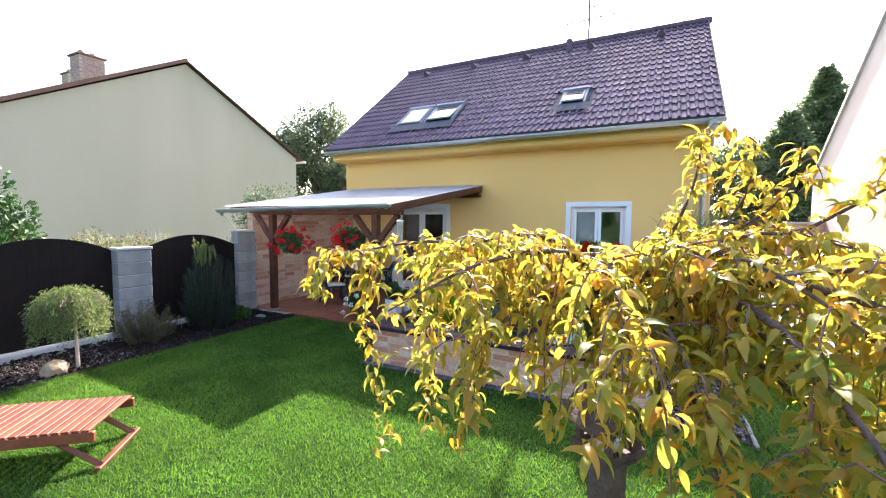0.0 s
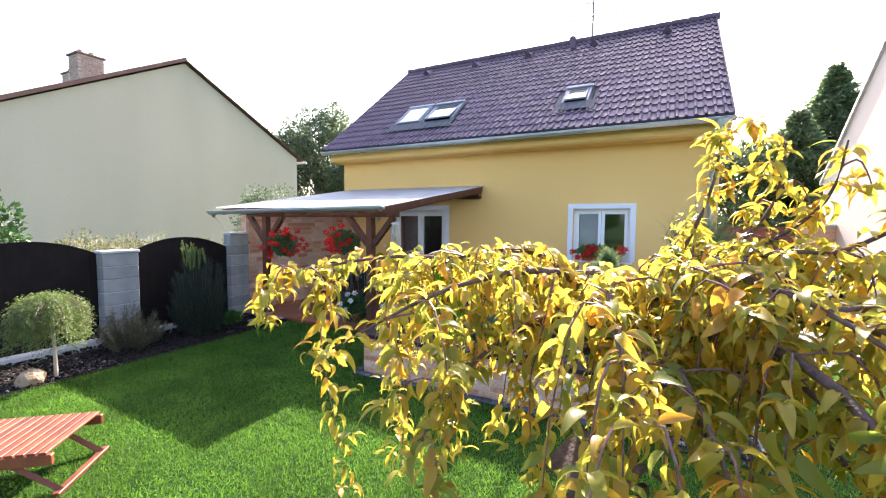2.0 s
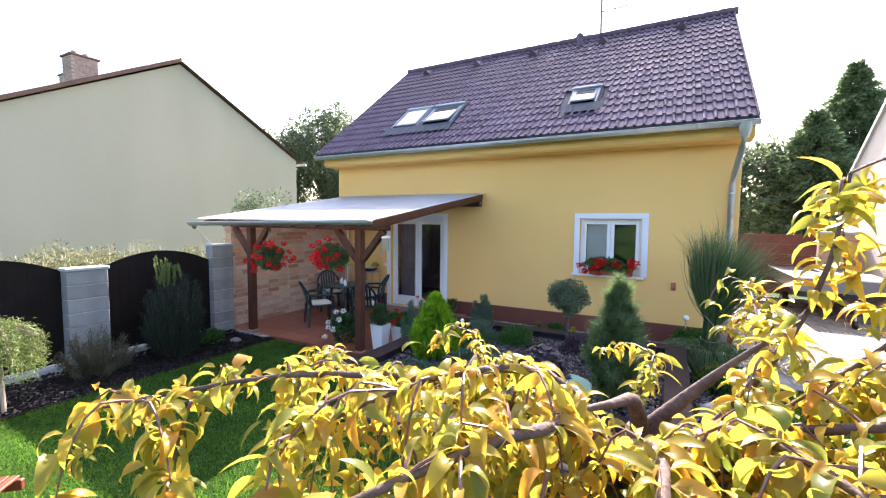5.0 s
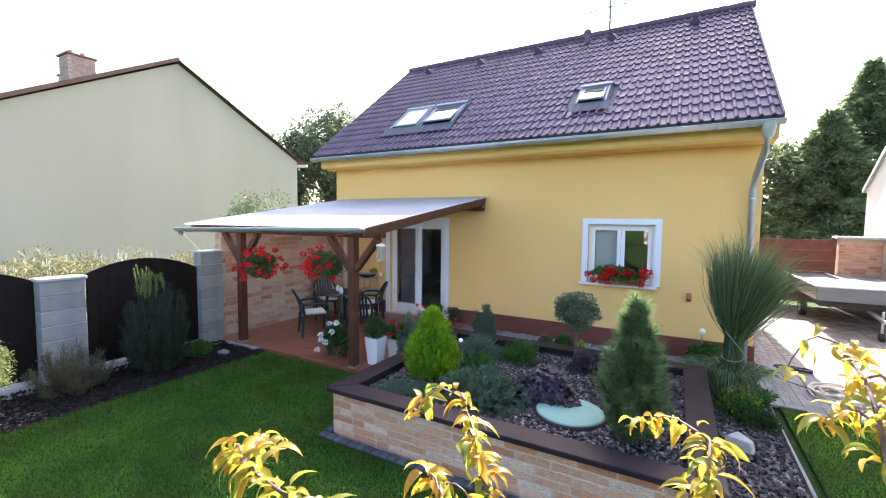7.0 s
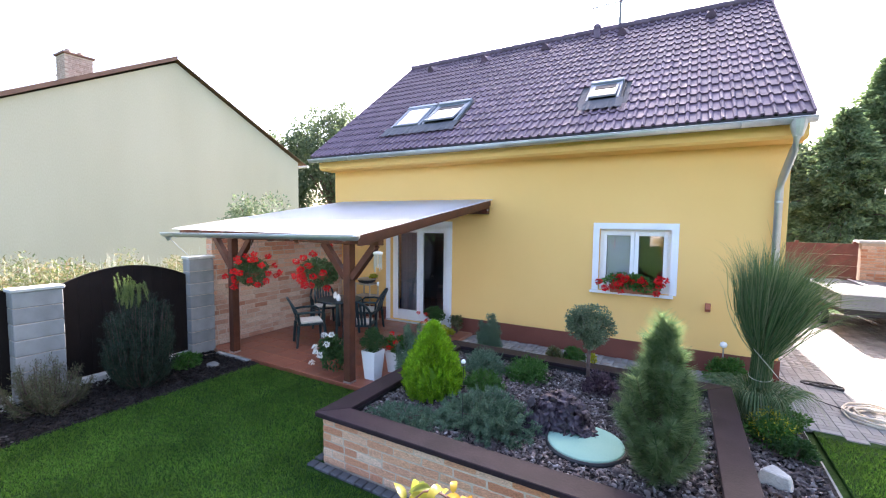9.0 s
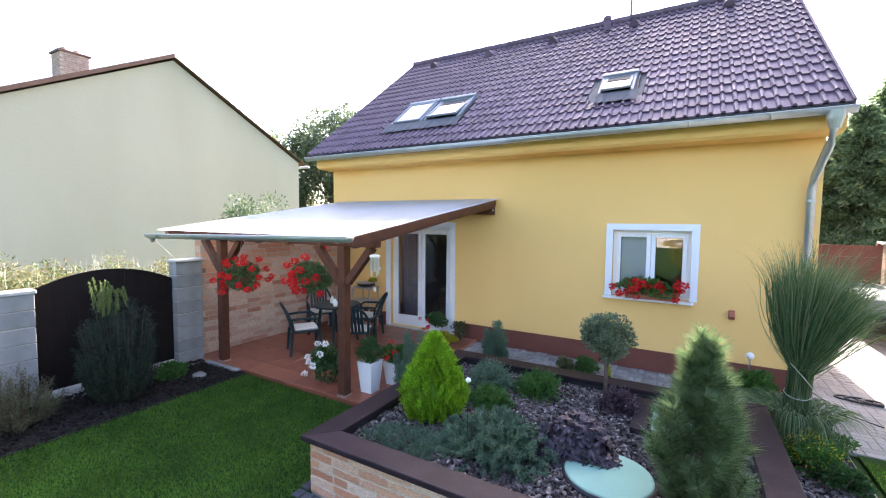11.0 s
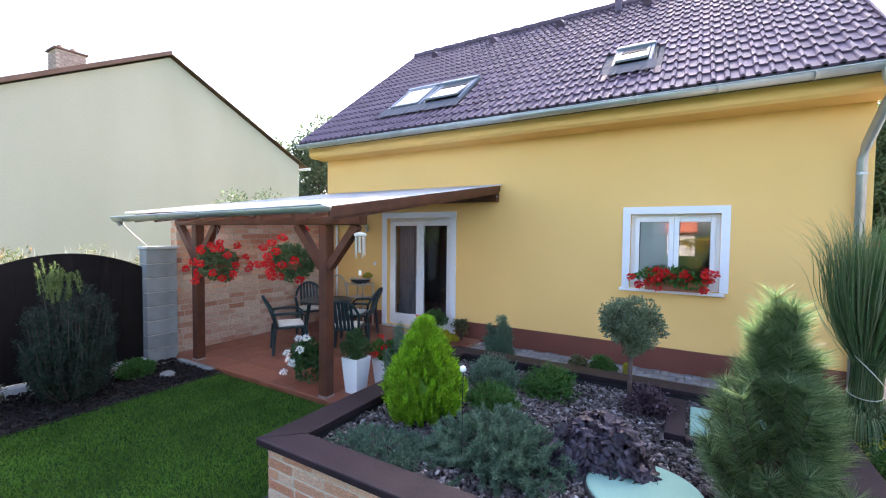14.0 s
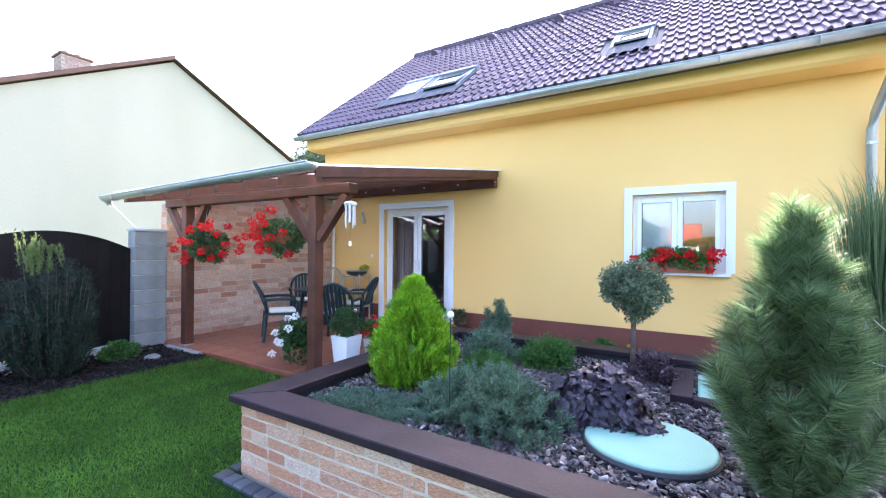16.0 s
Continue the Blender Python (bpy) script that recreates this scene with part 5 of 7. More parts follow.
def spreading(name, at, size, n, material, seed, label, leaf=0.05, thin=0.16):
    """A low spreading shrub of feathery shoots."""
    r = np.random.default_rng(seed)
    shoots = 260
    c_, d_ = in_ball(shoots, r, 0.5)
    c_[:, 2] = np.abs(c_[:, 2])
    d_[:, 2] = np.abs(d_[:, 2]) + 0.15
    C, out = c_ * np.array(size) / [2, 2, 1], unit(d_ + r.normal(size=(shoots, 3)) * 0.35)
    pick = r.integers(0, shoots, n)
    P = C[pick] + out[pick] * r.uniform(-0.10, 0.08, (n, 1))
    P[:, 2] = np.maximum(P[:, 2] * min(1.0, size[2] / 0.2), 0.01)
    D = unit(out[pick] * 0.8 + r.normal(size=(n, 3)) * 0.6)
    L = r.uniform(0.6, 1.3, n) * leaf
    V, F = leaflets(P + np.array(at), D, L, L * thin, r, 0.1)
    t = thing(name, label, "shrub", at)
    hang("foliage", raw_mesh("foliage", V, F, material), t)
    bm = bmesh.new()
    for q in range(0, shoots, 4):
        add_tube(bm, [(at[0], at[1], at[2]), tuple(np.array(at) + C[q] * [0.5, 0.5, 0.8]), tuple(np.array(at) + C[q])], [0.008, 0.005, 0.002], 4)
    part("stem", bm, M["bark"], t)


spreading("juniper", (-1.80, 5.62, 0.39), (1.0, 0.80, 0.27), 46000, M["juniper"], 51, "grey-green feathery juniper spreading over the chips", 0.040)
spreading("juniper", (-2.55, 5.32, 0.39), (0.85, 0.50, 0.10), 24000, M["juniper"], 52, "low blue-green creeping juniper beside the rim", 0.034)
spreading("juniper", (-1.84, 7.0, 0.39), (0.5, 0.45, 0.24), 8000, M["midgreen"], 53, "small dark green juniper cushion", 0.045)
spreading("juniper", (-2.42, 6.95, 0.39), (0.5, 0.5, 0.26), 8000, M["juniper"], 54, "small grey-green juniper behind the thuja", 0.05)
spreading("juniper", (-2.2, 6.45, 0.39), (0.45, 0.4, 0.18), 6000, M["midgreen"], 55, "small green ground juniper", 0.045)
spreading("heather", (-0.98, 7.0, 0.39), (0.3, 0.26, 0.22), 3000, M["heuch"], 56, "small dark red-leaved shrub under the ball tree", 0.04, 0.4)

# purple coral bells: rounded ruffled leaves
HEU = thing("coral_bells", "clump of dark purple ruffled coral bells leaves", "plant", (-1.22, 5.93, 0.39))
r = np.random.default_rng(61)
purple = [(0.026, 0.018, 0.026), (0.050, 0.036, 0.050), (0.090, 0.070, 0.088), (0.017, 0.011, 0.017)]
purple_each = foliage("purple_leaf_each", purple, 0.08, 0.34, "object")
ruffled = []
for s_ in range(6):
    V = [(0, 0, -0.10)]
    for ring, reach in ((1, 0.27), (2, 0.5)):
        for i in range(16):
            a = 2 * math.pi * i / 16
            rr = reach * (1 + (0.05 * ring) * math.cos(5 * a + s_)) * (1 - 0.3 * max(0, -math.cos(a)) ** 8)
            V.append((rr * math.cos(a), rr * math.sin(a), (0.05 if ring == 1 else 0.10 * math.sin(5 * a + s_ * 1.3) - 0.05)))
    F = [(0, 0, 1 + i, 1 + (i + 1) % 16) for i in range(16)] + [(1 + i, 17 + i, 17 + (i + 1) % 16, 1 + (i + 1) % 16) for i in range(16)]
    T = np.array([(f[0], f[2], f[3]) for f in F[:16]] + [q for f in F[16:] for q in ((f[0], f[1], f[2]), (f[0], f[2], f[3]))])
    ruffled.append((np.array(V), T, raw_mesh("leaf", np.array(V), T, purple_each, True)))
heu_spots, allV, allF, base = [], [], [], 0
for i in range(620):
    a, q = r.uniform(0, 2 * math.pi), math.sqrt(r.random())
    lump_ = 0.8 + 0.2 * math.cos(3 * a + 1.0)
    x, y = math.cos(a) * q * 0.44 * lump_, math.sin(a) * q * 0.40 * lump_
    z = 0.33 * (1 - q ** 2.2) + 0.04 * math.sin(9 * x) * math.cos(11 * y) + r.uniform(-0.05, 0.03)
    size = r.uniform(0.065, 0.11)
    mm = Matrix.Translation((-1.22 + x, 5.93 + y, 0.39 + max(0.03, z))) @ Matrix.Rotation(a + r.normal() * 0.5, 4, "Z") @ Matrix.Rotation(0.3 + q * 0.8 + r.normal() * 0.35, 4, "Y") @ Matrix.Rotation(r.uniform(0, 6.28), 4, "Z") @ Matrix.Diagonal((size, size, size, 1))
    V, T, me = ruffled[i % 6]
    if i < 290:
        heu_spots.append((me, mm))
    else:
        A = np.array(mm)
        allV.append(V @ A[:3, :3].T + A[:3, 3])
        allF.append(T + base)
        base += len(V)
tagged(hang("foliage", raw_mesh("foliage", np.concatenate(allV), np.concatenate(allF), foliage("purple_leaf_joined", purple, 0.08, 0.34), True), HEU), kind="stuff")
bm = bmesh.new()
for i in range(30):
    a, q = r.uniform(0, 6.28), r.random()
    add_tube(bm, [(-1.22, 5.93, 0.38), (-1.22 + math.cos(a) * q * 0.3, 5.93 + math.sin(a) * q * 0.26, 0.39 + 0.2 * (1 - q * q) + 0.03)], 0.003, 4)
part("stalk", bm, M["twig"], HEU)
for me, mm in heu_spots:
    piece("leaf", me, mm, HEU)

# ball-headed standard tree
BALL = thing("standard_tree", "small standard tree with a clipped round grey-green crown", "tree", (-1.15, 7.22, 0.39))
part("trunk", tube([(-1.15, 7.22, 0.38), (-1.155, 7.22, 0.6), (-1.15, 7.22, 0.9)], [0.026, 0.021, 0.022], 9), M["bark"], BALL, "", True)
bm = bmesh.new()
r = np.random.default_rng(71)
for i in range(26):
    d = unit(r.normal(size=3) + [0, 0, 0.4])
    add_tube(bm, [(-1.15, 7.22, 0.88), tuple(np.array([-1.15, 7.22, 1.08]) + d * [0.14, 0.14, 0.12]), tuple(np.array([-1.15, 7.22, 1.13]) + d * [0.28, 0.28, 0.24])], [0.008, 0.005, 0.002], 4)
part("branchwork", bm, M["bark"], BALL)
P, D = clumps(6800, r, 46, 0.34)
P = P * [0.295, 0.295, 0.265] + np.array([-1.15, 7.22, 1.12])
L = r.uniform(0.022, 0.042, len(P))
V, F = leaflets(P, unit(D + r.normal(size=P.shape) * 0.6), L, L * 0.55, r)
hang("foliage", raw_mesh("foliage", V, F, M["olive"]), BALL)

# cistern lids
LID = thing("cistern_lid", "round mint green cistern lid with a dark rim", "lid", (-0.89, 5.70, 0.395))
part("rim", lathe([(0.34, 0.0), (0.345, 0.035), (0.335, 0.05), (0.325, 0.05)], (-0.89, 5.70, 0.395), 48), M["rubber"], LID)
part("cover", lathe([(0.325, 0.03), (0.325, 0.056), (0.31, 0.064), (0.0, 0.068)], (-0.89, 5.70, 0.395), 48), M["mint"], LID, "mint green plastic cover", True)
HATCH = thing("hatch", "mint green hatch framed by weathered planks", "hatch", (-0.42, 6.9, 0.4))
part("cover", box((-0.66, 6.62, 0.40), (-0.12, 7.28, 0.45), 0.01, None, 1), M["mint"], HATCH)
for a, b in (((-0.83, 6.55, 0.39), (-0.69, 7.36, 0.47)), ((-0.688, 6.50, 0.39), (0.0, 6.60, 0.47)), ((-0.11, 6.605, 0.39), (0.0, 7.36, 0.47))):
    part("plank", box(a, b, 0.006, None, 1), M["capwood"], HATCH)
lamp_ = thing("garden_light", "small white ball garden light on a thin stake", "garden light", (-1.95, 5.38, 0.39))
part("stake", tube([(-1.96, 5.39, 0.38), (-1.95, 5.38, 1.07)], 0.0028, 6), M["rubber"], lamp_)
part("ball", lathe([(0.008, 0), (0.019, 0.008), (0.022, 0.020), (0.017, 0.034), (0.005, 0.042)], (-1.95, 5.38, 1.06), 14), M["pvc"], lamp_, "", True)

# ---- side bed, silvergrass, paving things ----
PAMP = thing("silvergrass", "tall silvergrass tied into a leaning sheaf with twine", "ornamental grass", (0.60, 7.92, 0))
r = np.random.default_rng(81)
Vs, Fs, base = [], [], 0
for i in range(3000):
    a = r.uniform(0, 2 * math.pi)
    q = math.sqrt(r.random())
    ca, sa = math.cos(a) * q, math.sin(a) * q
    p0 = np.array([0.62 + 0.12 * ca, 7.95 + 0.11 * sa, 0.0])
    if r.random() < 0.2:
        pts = curve_through([p0, p0 + [ca * 0.15, sa * 0.12, 0.28], p0 + [ca * 0.30, sa * 0.25, 0.5], p0 + [ca * 0.48, sa * 0.4, 0.45], p0 + [ca * 0.6, sa * 0.5, 0.25]], 10)
    else:
        neck = np.array([0.68 + 0.075 * ca, 8.05 + 0.07 * sa, 0.90]) + r.normal(size=3) * [0.018, 0.018, 0.06]
        run = np.linspace(0, 1.5 - 1.0 * r.random() ** 1.5, 8)
        right, left, u = max(0.0, ca + 0.3), max(0.0, -ca), r.uniform(0.3, 1.0)
        jit = r.normal(size=3) * [0.11, 0.11, 0.04]
        arc = np.stack([0.21 * ca * (1 - np.exp(-3 * run)) + 0.09 * run + (0.24 * right * u - 0.15 * left * u) * run ** 2,
                        0.21 * sa * (1 - np.exp(-3 * run)) + 0.14 * sa * run ** 2,
                        run - (0.30 * right * u + 0.03 + 0.06 * left) * run ** 2 - 0.07 * u * run ** 3], 1)
        pts = np.concatenate([[p0, (p0 + neck) / 2], neck + arc + jit * (run[:, None] ** 1.5 + 0.35 * np.sin(run[:, None] * 4.0))])
    side = unit(np.cross(pts[-1] - p0, r.normal(size=3)))
    w = np.concatenate([np.linspace(0.007, 0.009, 6), np.linspace(0.0075, 0.001, 4)])[:, None] * r.uniform(0.6, 1.15)
    Vs.append(np.concatenate([pts - side * w / 2, pts + side * w / 2]))
    k = np.arange(9)[:, None]
    Fs.append(np.concatenate([k, k + 1, k + 11, k + 10], 1) + base)
    base += 20
hang("foliage", raw_mesh("foliage", np.concatenate(Vs), np.concatenate(Fs), M["pampas"]), PAMP)
for z, rr in ((0.90, 0.095), (0.60, 0.115)):
    cx, cy = 0.60 + 0.09 * z, 7.92 + 0.145 * z
    part("twine", add_tube(bmesh.new(), [(cx + rr * math.cos(a), cy + rr * math.sin(a), z + 0.03 * math.sin(a)) for a in np.linspace(0, 6.28, 18)], 0.003, 5), M["straw"], PAMP, "pale twine")
part("string", tube([(0.57, 7.96, 0.93), (0.68, 7.91, 0.80), (0.82, 7.97, 0.62)], 0.004, 5), M["straw"], PAMP)
bush("shrub", (0.72, 7.6, 0.0), (0.55, 0.9, 0.32), 5200, 0.035, M["midgreen"], 91, "low yellow-green flowering shrub in the side bed", "shrub", 26, 0.4)
bush("shrub", (0.70, 7.55, 0.1), (0.5, 0.8, 0.28), 320, 0.028, M["yellow"], 95, "small yellow flowers among the side bed greenery", "plant", 26, 0.4, trunk=False)
bush("shrub", (0.85, 8.0, 0.0), (0.55, 0.4, 0.30), 3000, 0.04, M["midgreen"], 92, "low green shrub near the paving", "shrub", 16, 0.4)
bush("shrub", (0.85, 7.25, 0.0), (0.36, 0.36, 0.26), 2000, 0.04, M["darkgreen"], 93, "small dark green shrub on the mulch", "shrub", 12, 0.45)
srng = np.random.default_rng(8)
sbm = bmesh.new()
for sx in (-1, 1):
    for sy in (-1, 1):
        for sz in (0, 1):
            q = Vector((sx * (0.12 - 0.03 * sz), sy * (0.08 - 0.015 * sz), sz * (0.14 - 0.04 * sx * 0.5))) + Vector(srng.normal(size=3) * 0.018)
            sbm.verts.new(Matrix.Translation((0.63, 6.64, 0.01)) @ Matrix.Rotation(-0.5, 4, "Z") @ q)
bmesh.ops.convex_hull(sbm, input=sbm.verts)
solo("stone", soften(sbm, 0.01, 1), M["stone"], "pale angular stone on the mulch", "stone")
bush("shrub", (0.45, 9.35, 0.0), (0.55, 0.4, 0.40), 2600, 0.05, M["midgreen"], 94, "small green shrub at the foot of the house", "shrub", 14, 0.45)
globe = thing("garden_light", "white globe garden light beside the house wall", "garden light", (0.40, 9.45, 0))
part("stake", tube([(0.40, 9.45, 0), (0.40, 9.45, 0.52)], 0.01, 8), M["steel"], globe)
part("globe", lathe([(0.015, 0), (0.04, 0.014), (0.05, 0.045), (0.04, 0.075), (0.014, 0.09)], (0.40, 9.45, 0.52), 20), M["pvc"], globe, "", True)
HOSE = thing("garden_hose", "coiled pale garden hose lying on the paving", "hose", (1.95, 8.9, 0))
pts = []
for i in range(150):
    a = i * 0.26
    rr = 0.24 + 0.07 * math.sin(i * 0.11) + 0.02 * math.sin(i * 0.9)
    pts.append((1.98 + rr * 1.15 * math.cos(a), 8.9 + rr * math.sin(a), 0.025 + 0.0005 * i + 0.008 * math.sin(i * 1.7)))
part("coil", tube(pts, 0.013, 6), M["rope"], HOSE, "", True)
part("loose_end", tube([(1.7, 9.05, 0.02), (1.45, 9.3, 0.012), (1.3, 9.7, 0.012), (1.18, 10.1, 0.012)], 0.007, 6), M["rubber"], HOSE)
TOOL = thing("cable", "black coiled cable lying on the paving", "cable", (1.66, 9.95, 0))
for k, (ox, oy, rr) in enumerate(((-0.10, 0.05, 0.10), (0.02, 0.0, 0.12), (0.13, -0.04, 0.09))):
    part("loop", add_tube(bmesh.new(), [(1.66 + ox + rr * math.cos(a) * 1.2, 9.95 + oy + rr * 0.8 * math.sin(a), 0.02 + 0.012 * k) for a in np.linspace(0, 6.2, 20)], 0.014, 6), M["rubber"], TOOL, "", True)
part("plug", box((1.82, 9.86, 0.0), (1.9, 9.91, 0.05), 0.008, None, 1), M["rubber"], TOOL)
TRL = thing("car_trailer", "flat car trailer under a grey tarpaulin", "trailer", (3.75, 15.4, 0))
bm = bmesh.new()
gx, gy = np.linspace(2.72, 4.5, 13), np.linspace(13.5, 16.55, 17)
gv = [[bm.verts.new((x, y, 0.98 - 0.03 * math.sin((x - 2.72) * 5.3) ** 2 - 0.025 * math.sin((y - 13.5) * 2.1) ** 2 + 0.008 * noise.noise(Vector((x * 3, y * 3, 0))))) for y in gy] for x in gx]
for i in range(12):
    for j in range(16):
        bm.faces.new((gv[i][j], gv[i + 1][j], gv[i + 1][j + 1], gv[i][j + 1]))
part("tarpaulin", bm, M["tarp"], TRL, "sagging grey tarpaulin", True)
for a, b in (((2.72, 13.49, 0.66), (4.5, 13.51, 0.97)), ((2.71, 13.515, 0.66), (2.73, 16.55, 0.97))):
    part("side_sheet", box(a, b), M["tarp"], TRL, "pale hanging side of the cover")
part("edge_rope", tube([(4.5, 13.48, 0.97), (2.7, 13.48, 0.97), (2.7, 16.55, 0.97)], 0.02, 6), M["pvc"], TRL)
part("bed", box((2.8, 13.6, 0.52), (4.45, 16.5, 0.64)), M["rubber"], TRL)
part("strap", box((3.55, 13.5, 0.985), (3.60, 16.5, 0.995)), M["pvc"], TRL)
for x in (2.78, 4.36):
    wh = part("wheel", tube([(x, 15.2, 0.21), (x + 0.12, 15.2, 0.21)], 0.20, 22), M["rubber"], TRL)
    part("hub", tube([(x - 0.005, 15.2, 0.21), (x + 0.125, 15.2, 0.21)], 0.10, 16), M["steel"], wh)
part("drawbar", tube([(3.6, 13.6, 0.48), (3.6, 12.75, 0.42)], 0.035, 8), M["zinc"], TRL)
jock = part("jockey_stand", tube([(3.6, 12.9, 0.12), (3.6, 12.9, 0.6)], 0.022, 8), M["zinc"], TRL)
part("jockey_wheel", tube([(3.57, 12.9, 0.09), (3.63, 12.9, 0.09)], 0.09, 16), M["rubber"], jock)

# ---- plants behind the planter ----
upright_shrub("column_juniper", (-3.08, 8.62, 0.0), 0.88, 0.19, 30, 800, 101, "blue-green upright juniper near the house wall", M["juniper"])
upright_shrub("column_juniper", (-3.62, 7.05, 0.0), 0.94, 0.24, 40, 800, 102, "blue-green upright juniper beside the terrace", M["juniper"])
bush("shrub", (-1.72, 8.98, 0.0), (0.42, 0.36, 0.30), 3200, 0.03, M["midgreen"], 103, "small round green shrub on the paving edge", "shrub", 20, 0.4)
bush("shrub", (-2.02, 8.92, 0.0), (0.35, 0.3, 0.26), 1300, 0.035, M["weed"], 104, "small variegated pale shrub", "shrub", 12, 0.4)
bush("shrub", (-1.36, 8.75, 0.0), (0.16, 0.16, 0.3), 500, 0.035, M["yellow"], 105, "thin yellow-green seedling on the paving", "shrub", 6, 0.5)
bush("shrub", (-0.35, 8.2, 0.0), (0.9, 0.25, 0.12), 2400, 0.03, M["midgreen"], 106, "low green ground cover along the paving", "shrub", 20, 0.35)

# ---- terrace things ----
def flower_heads(parent, spots, rad, n, material, seed):
    r = np.random.default_rng(seed)
    n = int(n * 1.8)
    for s in spots:
        d = unit(r.normal(size=(n, 3)))
        P = np.array(s) + d * [1, 1, 0.8] * rad * r.uniform(0.45, 0.95, (n, 1))
        L = r.uniform(0.45, 0.75, n) * rad
        V, F = leaflets(P, unit(d + r.normal(size=(n, 3)) * 0.5), L, L * 0.9, r, 0.1)
        hang("flower", raw_mesh("flower", V, F, material), parent)


def leaf_mass(parent, at, size, n, leaf, material, seed, count=24, spread=0.4, name="foliage", flat=0.85):
    r = np.random.default_rng(seed)
    P, D = clumps(n, r, count, spread)
    P = P * np.array(size) / 2 + np.array(at)
    L = r.uniform(0.7, 1.3, n) * leaf
    V, F = leaflets(P, unit(D + r.normal(size=P.shape) * 0.6), L, L * flat, r, 0.15)
    hang(name, raw_mesh(name, V, F, material), parent)


def basket(x, y, z, seed):
    t = thing("hanging_basket", "hanging basket full of red geraniums", "hanging basket", (x, y, z - 0.25), "geranium baskets under the pergola")
    part("bowl", lathe([(0.05, 0), (0.11, 0.05), (0.14, 0.12), (0.145, 0.14)], (x, y, z - 0.16), 20), M["terracotta"], t)
    for k in range(3):
        a = k * 2.1 + seed
        part("wire", tube([(x + 0.14 * math.cos(a), y + 0.14 * math.sin(a), z - 0.03), (x, y, 2.04)], 0.0025, 5), M["steel"], t)
    leaf_mass(t, (x, y, z - 0.02), (0.62, 0.54, 0.50), 3600, 0.036, M["geranium"], seed, 34, 0.36)
    r = np.random.default_rng(seed + 1)
    sp = []
    for _ in range(24):
        d = unit(r.normal(size=3) * [1, 1, 0.75] + [0, -0.25, 0.1])
        sp.append(np.array([x, y, z]) + d * [0.34, 0.32, 0.28] * r.uniform(0.9, 1.4))
    flower_heads(t, sp, 0.046, 40, M["red"], seed + 2)
    bm = bmesh.new()
    for s in sp:
        add_tube(bm, [(x, y, z - 0.05), tuple((np.array([x, y, z]) + s) / 2 + [0, 0, 0.04]), tuple(s)], 0.003, 4)
    part("stalk", bm, M["midgreen"], t)


basket(-6.46, 6.42, 1.52, 200)
basket(-4.86, 6.42, 1.63, 210)

BOX = thing("window_box", "terracotta window box of red geraniums on the sill", "flower box", (-0.93, 9.70, 1.19))
part("trough", soften(prism([(9.635, 1.19), (9.775, 1.19), (9.79, 1.33), (9.62, 1.33)], "x", -1.26, -0.5), 0.006, 1), M["terracotta"], BOX)
leaf_mass(BOX, (-0.93, 9.66, 1.37), (1.0, 0.28, 0.30), 1400, 0.05, M["midgreen"], 220, 26, 0.34)
r = np.random.default_rng(221)
flower_heads(BOX, [(-1.45 + 1.05 * q + r.normal() * 0.03, 9.58 + r.normal() * 0.05, 1.34 + r.uniform(-0.12, 0.16)) for q in r.random(30)], 0.05, 36, M["red"], 222)
LAMP = thing("wall_sensor", "small red-brown light sensor on the house wall", "wall lamp", (0.19, 9.77, 1.05))
part("back_plate", box((0.15, 9.775, 0.98), (0.23, 9.798, 1.12), 0.006, None, 1), M["terracotta"], LAMP)
part("hood", soften(prism([(9.70, 1.03), (9.775, 1.0), (9.775, 1.1), (9.72, 1.1)], "x", 0.155, 0.225), 0.004, 1), M["terracotta"], LAMP)


def tall_pot(x, y, z, top, low, h, leaf_material, seed, label):
    t = thing("planter_pot", label, "plant pot", (x, y, z))
    bm = bmesh.new()
    a = [bm.verts.new((x + sx * low / 2, y + sy * low / 2, z)) for sx, sy in ((-1, -1), (1, -1), (1, 1), (-1, 1))]
    b = [bm.verts.new((x + sx * top / 2, y + sy * top / 2, z + h)) for sx, sy in ((-1, -1), (1, -1), (1, 1), (-1, 1))]
    i_ = [bm.verts.new((x + sx * (top / 2 - 0.015), y + sy * (top / 2 - 0.015), z + h)) for sx, sy in ((-1, -1), (1, -1), (1, 1), (-1, 1))]
    d_ = [bm.verts.new((x + sx * (top / 2 - 0.02), y + sy * (top / 2 - 0.02), z + h - 0.04)) for sx, sy in ((-1, -1), (1, -1), (1, 1), (-1, 1))]
    bm.faces.new(a[::-1])
    for lo_, hi_ in ((a, b), (b, i_), (i_, d_)):
        for k in range(4):
            bm.faces.new((lo_[k], lo_[(k + 1) % 4], hi_[(k + 1) % 4], hi_[k]))
    bm.faces.new(d_)
    part("pot", bm, M["whitepot"], t, "white tapered plastic pot")
    return t


p_ = tall_pot(-4.12, 6.72, 0.045, 0.25, 0.175, 0.43, M["darkgreen"], 230, "tall white tapered pot with a round green bush")
leaf_mass(p_, (-4.12, 6.72, 0.63), (0.42, 0.40, 0.36), 3200, 0.028, M["darkgreen"], 231, 36, 0.3, flat=0.5)
p_ = tall_pot(-4.0, 7.12, 0.045, 0.24, 0.17, 0.33, M["darkgreen"], 232, "smaller white tapered pot with red flowers")
leaf_mass(p_, (-4.0, 7.12, 0.48), (0.36, 0.34, 0.28), 900, 0.045, M["midgreen"], 233, 14, 0.4)
flower_heads(p_, [(-4.0 + r.normal() * 0.1, 7.08 + r.normal() * 0.1, 0.5 + r.normal() * 0.09) for _ in range(12)], 0.035, 24, M["red"], 234)
